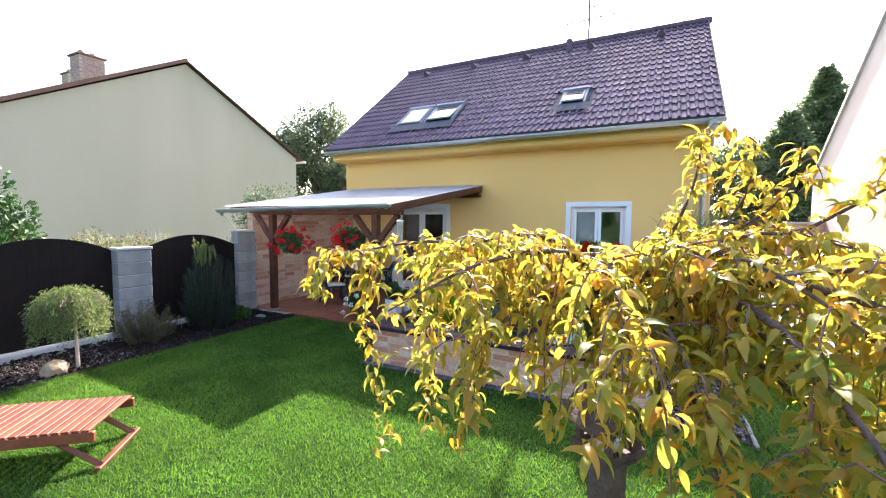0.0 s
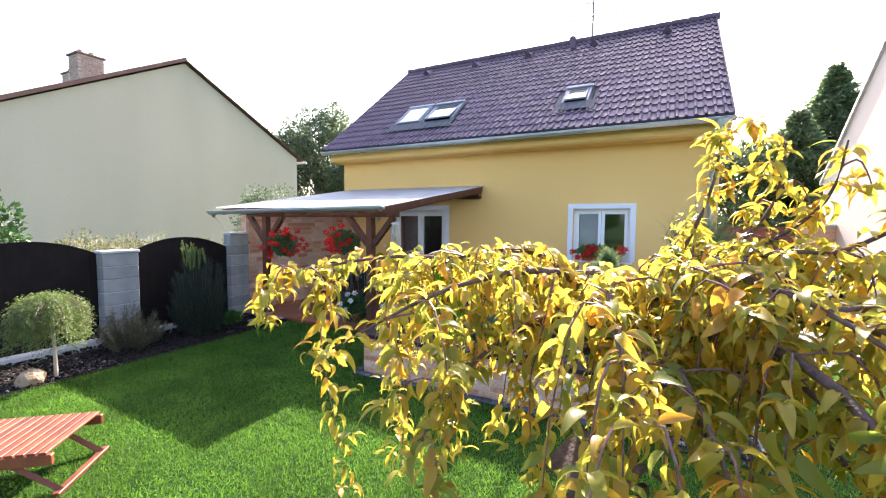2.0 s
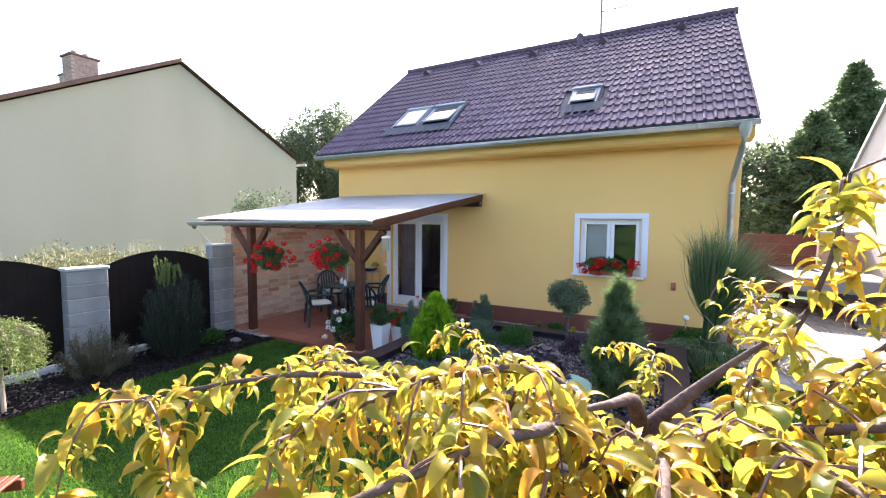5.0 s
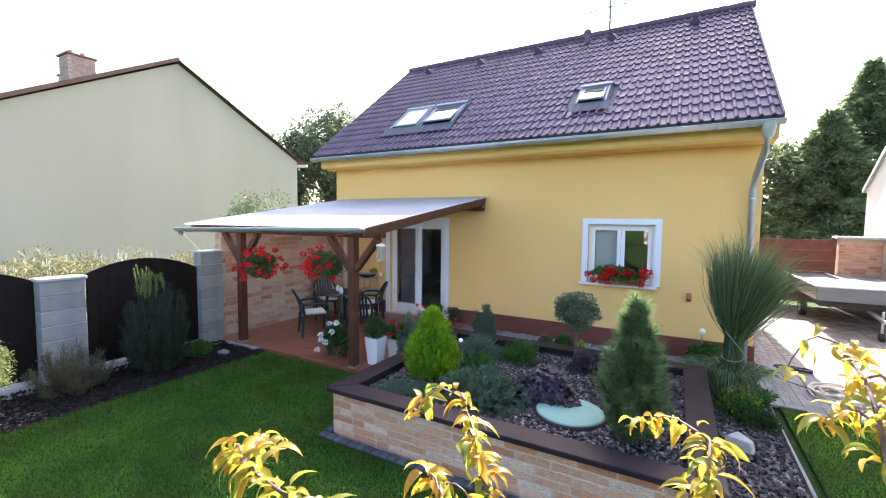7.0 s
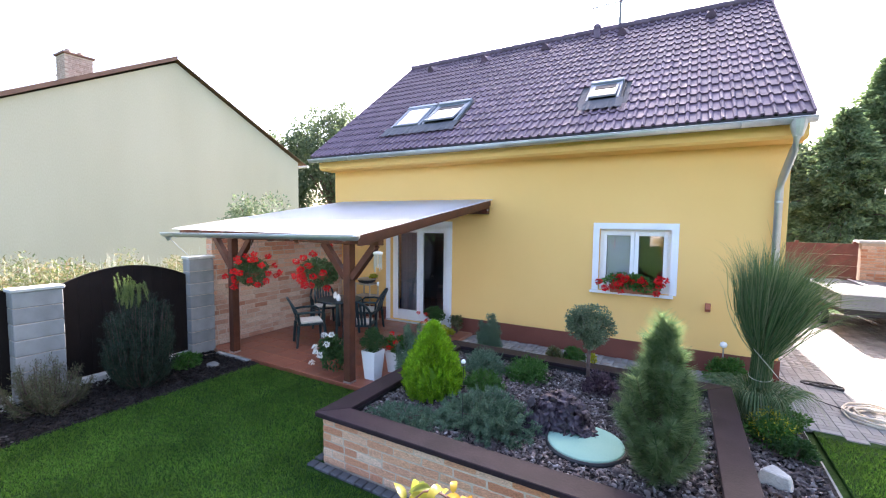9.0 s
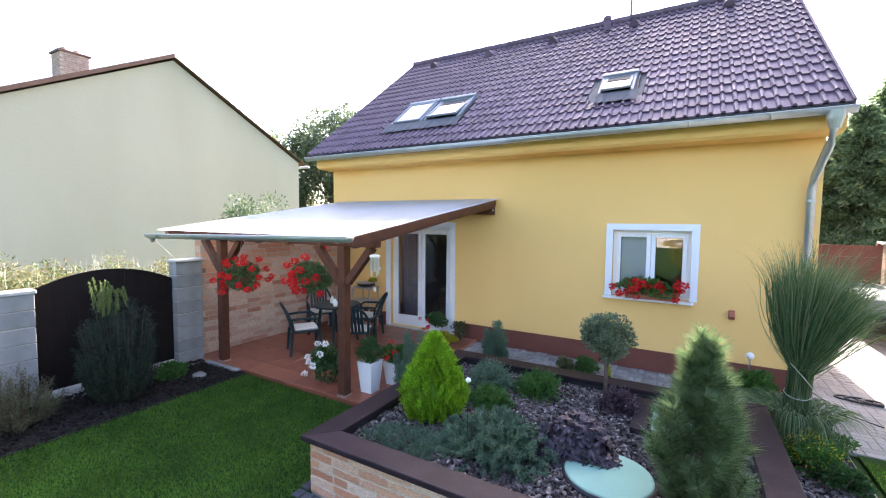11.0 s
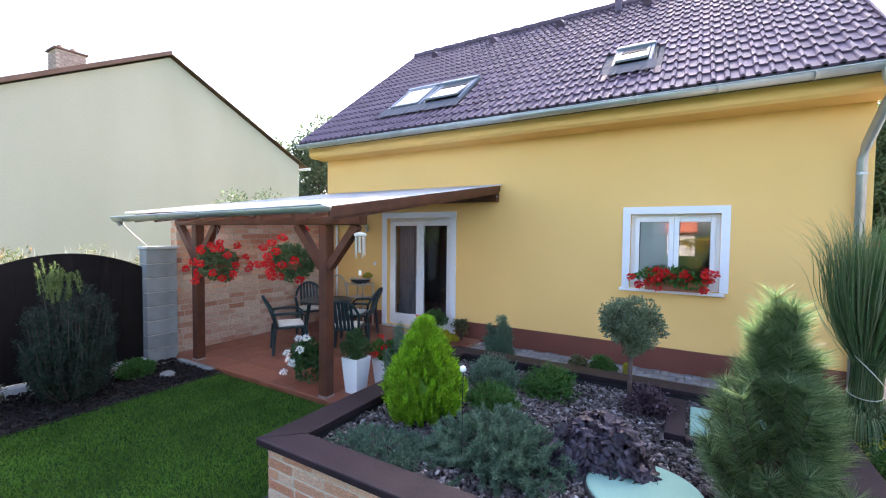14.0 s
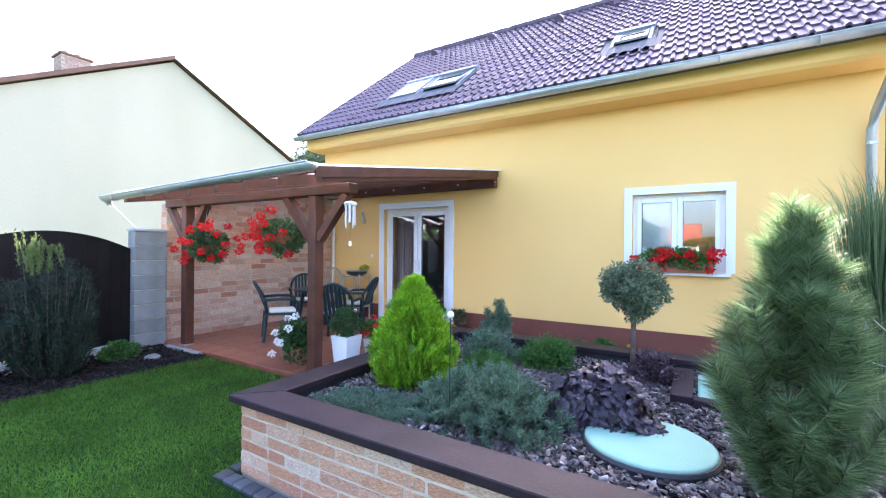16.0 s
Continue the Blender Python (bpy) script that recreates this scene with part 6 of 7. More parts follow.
p_ = tall_pot(-4.72, 9.50, 0.045, 0.22, 0.18, 0.26, M["darkgreen"], 235, "white pot with a trailing red geranium by the door")
leaf_mass(p_, (-4.70, 9.48, 0.42), (0.46, 0.36, 0.28), 1500, 0.04, M["darkgreen"], 236, 22, 0.4)
flower_heads(p_, [(-4.92 + r.normal() * 0.07, 9.4 + r.normal() * 0.05, 0.32 + r.normal() * 0.08) for _ in range(9)], 0.035, 24, M["red"], 237)
bush("shrub", (-4.4, 9.25, 0.045), (0.62, 0.35, 0.22), 2200, 0.04, M["yellow"], 238, "low pot-grown yellow-green plant by the house wall", "plant", 18, 0.4)
bush("shrub", (-4.22, 9.55, 0.045), (0.3, 0.26, 0.42), 700, 0.045, M["weed"], 239, "small dry potted plant by the plinth", "plant", 8, 0.5)
WF = thing("flower_pot", "pot of white geraniums at the terrace edge", "plant pot", (-4.86, 6.68, 0.045))
part("pot", lathe([(0.09, 0), (0.13, 0.2), (0.14, 0.22), (0.125, 0.22), (0.12, 0.17)], (-4.86, 6.68, 0.045), 20), M["terracotta"], WF)
leaf_mass(WF, (-4.86, 6.64, 0.33), (0.50, 0.46, 0.50), 2000, 0.045, M["darkgreen"], 240, 22, 0.4)
flower_heads(WF, [(-5.18, 6.60, 0.30), (-5.05, 6.46, 0.44), (-4.90, 6.42, 0.34), (-4.80, 6.46, 0.52), (-5.16, 6.5, 0.16), (-4.76, 6.52, 0.66), (-5.0, 6.6, 0.60)], 0.042, 40, M["white"], 241)


def plastic_chair():
    """A garden chair at the origin, facing +y, with a slotted rounded back."""
    t = thing("garden_chair", "dark green plastic garden armchair with a round back", "chair", (0, 0, 0), "chairs round the garden table")
    part("seat", soften(prism([(-0.24, -0.22), (0.24, -0.22), (0.26, 0.23), (-0.26, 0.23)], "z", 0.40, 0.43), 0.008, 1), M["greenplastic"], t)
    for x, y in ((-0.23, -0.23), (0.23, -0.23), (-0.25, 0.22), (0.25, 0.22)):
        part("leg", tube([(x * 1.12, y * 1.15, 0.0), (x, y, 0.41)], [0.022, 0.03], 8), M["greenplastic"], t)
    arch = [(0.25 * math.cos(a), -0.24 - 0.16 * max(0, math.sin(a)) , 0.62 + 0.28 * math.sin(a)) for a in np.linspace(0, math.pi, 15)]
    arch = [(0.24, -0.22, 0.42)] + arch + [(-0.24, -0.22, 0.42)]
    part("back_frame", tube(arch, 0.022, 8), M["greenplastic"], t, "", True)
    for x in (-0.15, -0.09, -0.03, 0.03, 0.09, 0.15):
        zt = 0.62 + 0.28 * math.sqrt(max(0, 1 - (x / 0.25) ** 2))
        k = (zt - 0.62) / 0.28
        part("back_slat", add_box(bmesh.new(), (-0.021, -0.008, 0), (0.021, 0.008, 1.0), Matrix.Translation((x, -0.215, 0.43)) @ Matrix.Rotation(math.atan2(0.02 + 0.16 * k, zt - 0.43), 4, "X") @ Matrix.Diagonal((1, 1, math.hypot(zt - 0.43, 0.02 + 0.16 * k) * 0.99, 1))), M["greenplastic"], t)
    for s in (-1, 1):
        part("armrest", tube([(s * 0.25, -0.26, 0.64), (s * 0.29, -0.05, 0.65), (s * 0.29, 0.16, 0.64), (s * 0.27, 0.22, 0.60), (s * 0.255, 0.215, 0.42)], 0.022, 8), M["greenplastic"], t, "", True)
    part("cushion", soften(prism([(-0.20, -0.18), (0.20, -0.18), (0.21, 0.20), (-0.21, 0.20)], "z", 0.431, 0.47), 0.015, 2), M["cushion"], t, "cream seat cushion")
    return t


CH = plastic_chair()
CH.matrix_basis = pose(-6.26, 7.48, 0.045, 0, 0, -34)
for x, y, a in ((-5.38, 7.88, 28), (-7.05, 8.62, -125), (-5.96, 8.82, 112)):
    copy_thing(CH, pose(x, y, 0.045, 0, 0, a))
TB = thing("garden_table", "round dark green plastic garden table", "table", (-6.28, 8.30, 0.045))
part("tabletop", lathe([(0.39, 0.68), (0.45, 0.69), (0.46, 0.705), (0.45, 0.72), (0.0, 0.722)], (-6.28, 8.30, 0.045), 36), M["greenplastic"], TB)
for a in (0.6, 2.17, 3.74, 5.31):
    part("leg", tube([(-6.28 + 0.40 * math.cos(a), 8.30 + 0.40 * math.sin(a), 0.045), (-6.28 + 0.30 * math.cos(a), 8.30 + 0.30 * math.sin(a), 0.73)], [0.024, 0.034], 8), M["greenplastic"], TB)
for k, (x, y) in enumerate(((-6.12, 8.1), (-6.4, 8.3))):
    cup = thing("jar", "small white jar standing on the garden table", "jar", (x, y, 0.767))
    part("body", lathe([(0.035, 0), (0.045, 0.04), (0.04, 0.09), (0.03, 0.10)], (x, y, 0.767), 16), M["whitepot"], cup, "", True)
    part("knob", lathe([(0.03, 0.0), (0.02, 0.02), (0.012, 0.04)], (x, y, 0.867), 12), M["whitepot"], cup)
WICK = thing("wicker_chair", "beige wicker chair with a rounded back", "chair", (-7.1, 9.2, 0.045))
arch = [(0.26 * math.cos(a), 0, 0.60 + 0.42 * math.sin(a)) for a in np.linspace(0, math.pi, 13)]
part("back_frame", tube([(-7.1 + 0.26, 9.35, 0.09)] + [(-7.1 + x, 9.40, 0.045 + z) for x, _, z in arch] + [(-7.1 - 0.26, 9.35, 0.09)], 0.016, 7), M["reed"], WICK)
for x in (-0.18, -0.12, -0.06, 0, 0.06, 0.12, 0.18):
    part("rod", tube([(-7.1 + x, 9.38, 0.44), (-7.1 + x, 9.40, 0.045 + 0.60 + 0.42 * math.sqrt(1 - (x / 0.26) ** 2))], 0.007, 5), M["reed"], WICK)
part("seat", lathe([(0.25, 0.36), (0.27, 0.39), (0.25, 0.42)], (-7.1, 9.18, 0.045), 20), M["reed"], WICK)
for a in (0.8, 2.3, 3.9, 5.4):
    part("leg", tube([(-7.1 + 0.24 * math.cos(a), 9.18 + 0.2 * math.sin(a), 0.045), (-7.1 + 0.2 * math.cos(a), 9.18 + 0.18 * math.sin(a), 0.42)], 0.014, 6), M["reed"], WICK)
SH = thing("shelf_rack", "light wooden shelf rack holding a grill tray", "shelf", (-6.5, 9.5, 0.045))
for x in (-6.78, -6.36):
    for y in (9.32, 9.62):
        part("upright", box((x, y, 0.045), (x + 0.025, y + 0.025, 0.95)), M["reed"], SH)
for z in (0.3, 0.62, 0.9):
    part("shelf", box((-6.80, 9.30, z), (-6.32, 9.66, z + 0.02)), M["reed"], SH)
gr = thing("tabletop_grill", "round dark tabletop grill on the shelf rack", "grill", (-6.55, 9.48, 0.92))
part("bowl", lathe([(0.10, 0), (0.19, 0.04), (0.21, 0.10), (0.20, 0.10)], (-6.55, 9.48, 0.92), 24), M["rubber"], gr, "", True)
part("rim", lathe([(0.215, 0.09), (0.22, 0.11), (0.2, 0.115)], (-6.55, 9.48, 0.92), 24), M["steel"], gr)
part("grate", lathe([(0.19, 0.08), (0.19, 0.088), (0.0, 0.09)], (-6.55, 9.48, 0.92), 24), M["steel"], gr)
flw = thing("flower_pot", "small pot of yellow flowers on the shelf rack", "plant pot", (-6.42, 9.56, 1.0))
leaf_mass(flw, (-6.42, 9.56, 1.08), (0.22, 0.16, 0.12), 260, 0.03, M["yellow"], 250, 8, 0.5)
part("pot", lathe([(0.04, -0.06), (0.06, 0.03)], (-6.42, 9.56, 1.01), 14), M["terracotta"], flw)
CHM = thing("wind_chime", "hanging wind chime with pale tubes", "wind chime", (-3.80, 6.43, 1.45))
part("disc", lathe([(0.065, 0), (0.07, 0.02), (0.05, 0.035), (0.01, 0.045)], (-3.80, 6.43, 1.93), 18), M["whitepot"], CHM)
for i in range(7):
    a = i * 0.9
    part("chime_tube", tube([(-3.80 + 0.05 * math.cos(a), 6.43 + 0.05 * math.sin(a), 1.925), (-3.80 + 0.05 * math.cos(a), 6.43 + 0.05 * math.sin(a), 1.75 - 0.03 * (i % 3))], 0.009, 7), M["steel"], CHM)
part("cord", tube([(-3.80, 6.43, 1.97), (-3.80, 6.43, 2.12)], 0.002, 4), M["rubber"], CHM)
part("clapper", box((-3.815, 6.425, 1.50), (-3.785, 6.435, 1.55)), M["whitepot"], CHM)
part("clapper_cord", tube([(-3.80, 6.43, 1.52), (-3.80, 6.43, 1.93)], 0.0015, 4), M["rubber"], CHM)
SW = solo("light_switch", box((-6.46, 9.785, 1.28), (-6.39, 9.799, 1.35), 0.004, None, 1), M["pvc"], "small white switch on the yellow wall", "switch")
WL = thing("wall_lamp", "slim metal wall lamp under the pergola", "wall lamp", (-6.62, 9.76, 2.05))
part("bracket", box((-6.65, 9.76, 2.0), (-6.60, 9.798, 2.08)), M["steel"], WL)
part("shade", tube([(-6.62, 9.70, 2.22), (-6.60, 9.74, 1.98)], [0.035, 0.03], 12), M["steel"], WL)
RP = thing("downpipe", "thin pale pipe running down the wall corner", "pipe", (-7.5, 9.72, 0.05))
part("pipe", tube([(-7.48, 9.74, 0.05), (-7.48, 9.74, 2.5)], 0.025, 10), M["pvc"], RP)

# ---- sun lounger ----
LOUNGE = thing("sun_lounger", "orange-brown slatted wooden sun lounger on the lawn", "sun lounger", (-4.3, 1.4, 0))
e0, ax_, wx_ = Vector((-3.78, 1.98, 0)), Vector((-0.76, -0.65, 0)).normalized(), Vector((0.65, -0.76, 0)).normalized()
LM = Matrix((wx_, ax_, Vector((0, 0, 1)))).transposed().to_4x4()
LM = Matrix.Translation(e0) @ LM
hw = 0.31
for i in range(28):
    part("slat", soften(add_box(bmesh.new(), (-hw - 0.02, 0.0 + i * 0.066, 0.325), (hw + 0.02, 0.050 + i * 0.066, 0.345), LM), 0.003, 1), M["lounger"], LOUNGE)
for s in (-1, 1):
    part("side_rail", soften(add_box(bmesh.new(), (s * hw - 0.02, -0.03, 0.245), (s * hw + 0.02, 1.9, 0.324), LM), 0.006, 1), M["lounger"], LOUNGE)
    for y0, y1 in ((0.30, 0.06), (1.6, 1.8)):
        a, b = LM @ Vector((s * (hw - 0.05), y0, 0.27)), LM @ Vector((s * (hw - 0.05), y1 - 0.10, 0.02))
        bm = add_box(bmesh.new(), (-0.018, -0.03, 0), (0.018, 0.03, (b - a).length), Matrix.Translation(a) @ (b - a).to_track_quat("Z", "Y").to_matrix().to_4x4() @ Matrix.Rotation(0.86, 4, "Z"))
        part("leg", bm, M["lounger"], LOUNGE)
for y in (-0.04, 1.7):
    part("foot_rail", soften(add_box(bmesh.new(), (-hw - 0.02, y - 0.025, 0.0), (hw + 0.02, y + 0.025, 0.035), LM), 0.005, 1), M["lounger"], LOUNGE)

# ---- fence bed ----
DWARF = thing("weeping_standard", "small grafted standard tree with a drooping pale crown", "tree", (-6.38, 2.78, 0))
part("trunk", tube([(-6.38, 2.78, -0.02), (-6.39, 2.78, 0.4), (-6.42, 2.78, 0.82)], [0.025, 0.02, 0.022], 8), M["reed"], DWARF)
r = np.random.default_rng(301)
N = 17000
a, q = r.uniform(0, 6.28, N), np.sqrt(r.random(N))
lobes = 0.86 + 0.14 * np.cos(a * 3 + 0.6) + 0.08 * np.cos(a * 7)
fall = r.random(N) ** 0.8
rad = 0.45 * q * lobes * (1 - 0.10 * fall)
P = np.stack([-6.40 + np.cos(a) * rad, 2.75 + np.sin(a) * rad, 0.66 + 0.42 * np.sqrt(np.maximum(0, 1 - 0.75 * q ** 2)) + 0.05 * np.cos(a * 5) * q - fall * (0.12 + 0.34 * q)], 1) + r.normal(size=(N, 3)) * 0.022
D = unit(np.stack([np.cos(a) * 0.6, np.sin(a) * 0.6, 0.2 - 0.9 * q], 1) + r.normal(size=(N, 3)) * 0.5)
L = r.uniform(0.022, 0.05, N)
V, F = leaflets(P, D, L, L * 0.28, r, 0.1)
hang("foliage", raw_mesh("foliage", V, F, M["dwarf"]), DWARF)
bm = bmesh.new()
for i in range(60):
    aa, qq = i * 0.7, 0.5 + 0.5 * r.random()
    add_tube(bm, [(-6.42, 2.78, 0.80), (-6.41 + 0.2 * qq * math.cos(aa), 2.76 + 0.2 * qq * math.sin(aa), 1.0), (-6.40 + 0.38 * qq * math.cos(aa), 2.75 + 0.38 * qq * math.sin(aa), 0.88), (-6.40 + 0.43 * qq * math.cos(aa), 2.75 + 0.43 * qq * math.sin(aa), 0.62)], [0.006, 0.004, 0.003, 0.0015], 4)
part("branchwork", bm, M["twig"], DWARF)
solo("stone", lump((-6.36, 2.54, 0.07), (0.10, 0.135, 0.12), 0.35, 9), M["rock"], "sandstone boulder lying on the soil bed", "stone")
upright_shrub("shrub", (-6.92, 3.88, 0.0), 0.68, 0.40, 60, 210, 311, "loose brownish-green shrub before a pillar", M["scrub"])
YEW, r = upright_shrub("yew", (-6.80, 4.88, 0.0), 1.54, 0.41, 170, 380, 312, "tall dense dark green yew against the fence", M["yew"])
P, D = [], []
bm = bmesh.new()
for i in range(26):
    p = np.array([-6.74 + r.normal() * 0.07, 4.72 + r.normal() * 0.10, 1.22 + r.uniform(-0.08, 0.1)])
    e = p + [r.normal() * 0.03, r.normal() * 0.04, r.uniform(0.18, 0.36)]
    add_tube(bm, [tuple(p), tuple(e)], [0.004, 0.002], 4)
    f = r.random((90, 1))
    P.append(p + (e - p) * f + r.normal(size=(90, 3)) * 0.008)
    D.append(unit((e - p) * 2.5 + r.normal(size=(90, 3)) * 0.6))
P, D = np.concatenate(P), np.concatenate(D)
V, F = leaflets(P, D, r.uniform(0.015, 0.032, len(P)), np.full(len(P), 0.008), r, 0.1)
hang("new_growth", raw_mesh("new_growth", V, F, M["dwarf"]), YEW, "pale green upright young shoots")
part("new_stemwork", bm, M["dwarf"], YEW)
bush("shrub", (-7.02, 5.62, 0.0), (0.42, 0.46, 0.24), 1500, 0.045, M["midgreen"], 314, "low leafy plant at the foot of a pillar", "plant", 14, 0.4)
solo("stone", lump((-6.72, 5.86, 0.03), (0.11, 0.09, 0.04), 0.3, 4), M["joint"], "flat grey stone on the soil", "stone")
bush("shrub", (-6.75, 1.75, 0.0), (0.5, 0.6, 0.6), 3000, 0.04, M["darkgreen"], 315, "dark green shrub in the fence bed", "shrub", 20, 0.4)

# ---- beyond the fence ----
r = np.random.default_rng(401)
N = 64000
P = np.stack([r.uniform(-11.5, -8.5, N), r.uniform(1.5, 13.0, N), np.zeros(N)], 1)
hh = 1.12 + 0.30 * np.sin(P[:, 1] * 1.7) * np.cos(P[:, 0] * 1.3) + 0.14 * np.sin(P[:, 1] * 5.3 + P[:, 0] * 4.1) + r.uniform(0, 0.30, N)
P[:, 2] = hh * r.random(N) ** 0.45
D = unit(r.normal(size=(N, 3)) * [0.7, 0.7, 0.4] + [0, 0, 0.55])
L = r.uniform(0.035, 0.11, N)
V, F = leaflets(P, D, L, L * 0.30, r, 0.1)
tagged(hang("tall_weeds", raw_mesh("tall_weeds", V, F, M["weed"])), "tall dry grass and weeds behind the fence", "weeds", kind="stuff")
bm = bmesh.new()
for i in range(420):
    x, y = r.uniform(-11.5, -8.6), r.uniform(1.5, 13)
    add_tube(bm, [(x, y, -0.05), (x + r.normal() * 0.08, y + r.normal() * 0.08, r.uniform(1.1, 1.7))], [0.006, 0.003], 4)
tagged(part("weed_stems", bm, M["straw"]), "pale stems of the tall weeds", "weeds", kind="stuff")


def broadleaf(name, at, height, crown, n, leaf, material, seed, label, low=0.35, count=40, spread=0.36):
    """A tree with a forked trunk and an uneven crown of leaf clumps."""
    r = np.random.default_rng(seed)
    t = thing(name, label, "tree", at)
    bm = bmesh.new()
    fork = height * low
    add_tube(bm, [(at[0], at[1], at[2] - 0.1), (at[0], at[1], at[2] + fork)], [height * 0.028, height * 0.02], 8)
    C, _ = in_ball(count, r, 0.5)
    mid = np.array(at) + [0, 0, (height + fork) / 2]
    half = np.array([crown / 2, crown / 2, (height - fork) / 2])
    for c_ in C[::2]:
        e = mid + c_ * half * 0.8
        add_tube(bm, [(at[0], at[1], at[2] + fork * 0.9), tuple((np.array(at) + [0, 0, fork] + e) / 2 + r.normal(size=3) * 0.1), tuple(e)], [height * 0.012, height * 0.007, height * 0.003], 5)
    part("trunk", bm, M["bark"], t)
    pick = r.integers(0, count, n)
    p, d = in_ball(n, r, 0.35)
    P = mid + (C[pick] * (1 - spread * 0.6) + p * spread * r.uniform(0.6, 1.25, count)[pick][:, None]) * half
    L = r.uniform(0.7, 1.3, n) * leaf
    V, F = leaflets(P, unit(d + r.normal(size=(n, 3)) * 0.7), L, L * 0.6, r)
    hang("crown", raw_mesh("crown", V, F, material), t)


broadleaf("garden_shrub", (-9.3, 2.6, 0), 2.75, 1.9, 4200, 0.10, M["darkgreen"], 411, "leafy green garden bush behind the fence", 0.2, 30)
broadleaf("garden_shrub", (-12.3, 11.0, 0), 3.5, 2.3, 4800, 0.11, M["olive"], 412, "leafy green bush against the neighbour's wall", 0.2, 30)
broadleaf("far_tree", (-29.3, 32.2, 0), 13.4, 9.0, 14000, 0.30, M["fartree"], 421, "large dark broadleaf tree behind the houses", 0.25, 60, 0.3)
broadleaf("far_tree", (-24.8, 31.0, 0), 8.2, 6.0, 9000, 0.28, M["fartree"], 422, "lower dark green tree behind the houses", 0.2, 50, 0.3)
broadleaf("far_tree", (-33.5, 30.0, 0), 11.0, 7.0, 7000, 0.30, M["fartree"], 423, "dark green tree beyond the neighbour's roof", 0.2, 40, 0.3)
broadleaf("far_tree", (3.6, 27.5, 0), 6.6, 5.0, 7000, 0.24, M["fartree"], 424, "dark green tree beyond the board fence", 0.15, 40, 0.3)


def far_conifer(at, height, radius, n, seed, label):
    """A tall conifer: tiers of drooping boughs, each a flat spray of twigs."""
    r = np.random.default_rng(seed)
    t = thing("far_conifer", label, "conifer", at)
    part("trunk", tube([at, (at[0], at[1], height * 0.97)], [0.22, 0.03], 8), M["bark"], t)
    k = 430
    h = np.sort(r.random(k)) ** 0.85
    a = np.arange(k) * 2.39996 + r.normal(size=k) * 0.3
    reach = radius * (1 - h) ** 0.95 * r.uniform(0.35, 1.22, k) + 0.10
    pick = r.choice(k, n, p=(reach + 0.3) / (reach + 0.3).sum())
    f = r.random(n) ** 0.55
    out = np.stack([np.cos(a), np.sin(a), np.zeros(k)], 1)[pick]
    across = np.stack([-np.sin(a), np.cos(a), np.zeros(k)], 1)[pick]
    R = reach[pick][:, None]
    side = r.normal(size=(n, 1)) * (0.10 + 0.16 * R * f[:, None] * (1.15 - f[:, None]))
    P = out * R * f[:, None] + across * side
    P[:, 2] = height * (0.05 + 0.95 * h[pick]) - f ** 1.6 * R[:, 0] * 0.30 + 0.10 * R[:, 0] * f + r.normal(size=n) * 0.07
    D = unit(out + across * side * 1.4 + np.array([0, 0, -0.15]) + r.normal(size=(n, 3)) * 0.4)
    L = r.uniform(0.12, 0.30, n)
    V, F = leaflets(P + np.array(at), D, L, L * 0.34, r)
    hang("crown", raw_mesh("crown", V, F, M["spruce"]), t)
    bm = bmesh.new()
    for q in range(0, k, 4):
        o = np.array([math.cos(a[q]), math.sin(a[q]), 0]) * reach[q]
        z = height * (0.05 + 0.95 * h[q])
        add_tube(bm, [(at[0], at[1], z), tuple(np.array(at) + o * 0.6 + [0, 0, z]), tuple(np.array(at) + o * 0.95 + [0, 0, z - 0.2 * reach[q]])], [0.03, 0.018, 0.006], 4)
    part("boughwork", bm, M["bark"], t)


far_conifer((7.6, 28.5, 0), 9.9, 5.0, 56000, 431, "tall dark spruce behind the neighbour's yard")
far_conifer((5.7, 26.0, 0), 7.3, 3.9, 40000, 432, "dark green conifer behind the board fence")
far_conifer((11.0, 30.0, 0), 8.5, 3.2, 10000, 433, "dark conifer behind the white house")

# ---- gardens behind the lawn, mirrored in the panes ----
for x, y, hgt, w, sd in ((-13.0, -15.0, 6.5, 5.5, 441), (-5.6, -24.0, 4.4, 4.6, 442), (2.3, -24.0, 3.6, 3.6, 443), (10.0, -17.0, 6.0, 5.5, 444)):
    broadleaf("garden_tree", (x, y, 0), hgt, w, 5200, 0.22, M["midgreen"], sd, "leafy green tree across the garden", 0.22, 44, 0.32)
REAR = thing("house", "low white house with an orange tiled roof", "house", (-1.8, -34.0, 0))
part("wall", box((-3.0, -37.5, -0.1), (-0.6, -31.0, 2.3)), M["whitewall"], REAR)
for y_e in (-30.5, -38.0):
    part("roof", prism([(-34.2, 4.1), (y_e, 2.25), (y_e, 2.4), (-34.2, 4.26)], "x", -3.2, -0.4), M["terracotta"], REAR, "orange tiled roof slope")

# ---- pieces of roof, walls and floors ----
for mm in tile_spots:
    piece("tile", tile_me, mm, ROOF)

brick_me = []
for s in range(5):
    rr = random.Random(s)
    b_ = box((-0.5, -0.5, -0.5), (0.5, 0.5, 0.5))
    for v in b_.verts:
        v.co += Vector((rr.uniform(-0.018, 0.018), rr.uniform(-0.05, 0.05), rr.uniform(-0.06, 0.06)))
    bmesh.ops.bevel(b_, geom=list(b_.edges), offset=0.05, segments=1, affect="EDGES")
    me = bpy.data.meshes.new("brick")
    b_.to_mesh(me)
    b_.free()
    brick_me.append(finish(me, M["brick"]))
screen_me = []
for me in brick_me:
    c_ = me.copy()
    c_.materials[0] = M["screenbrick"]
    screen_me.append(c_)
rb = random.Random(7)


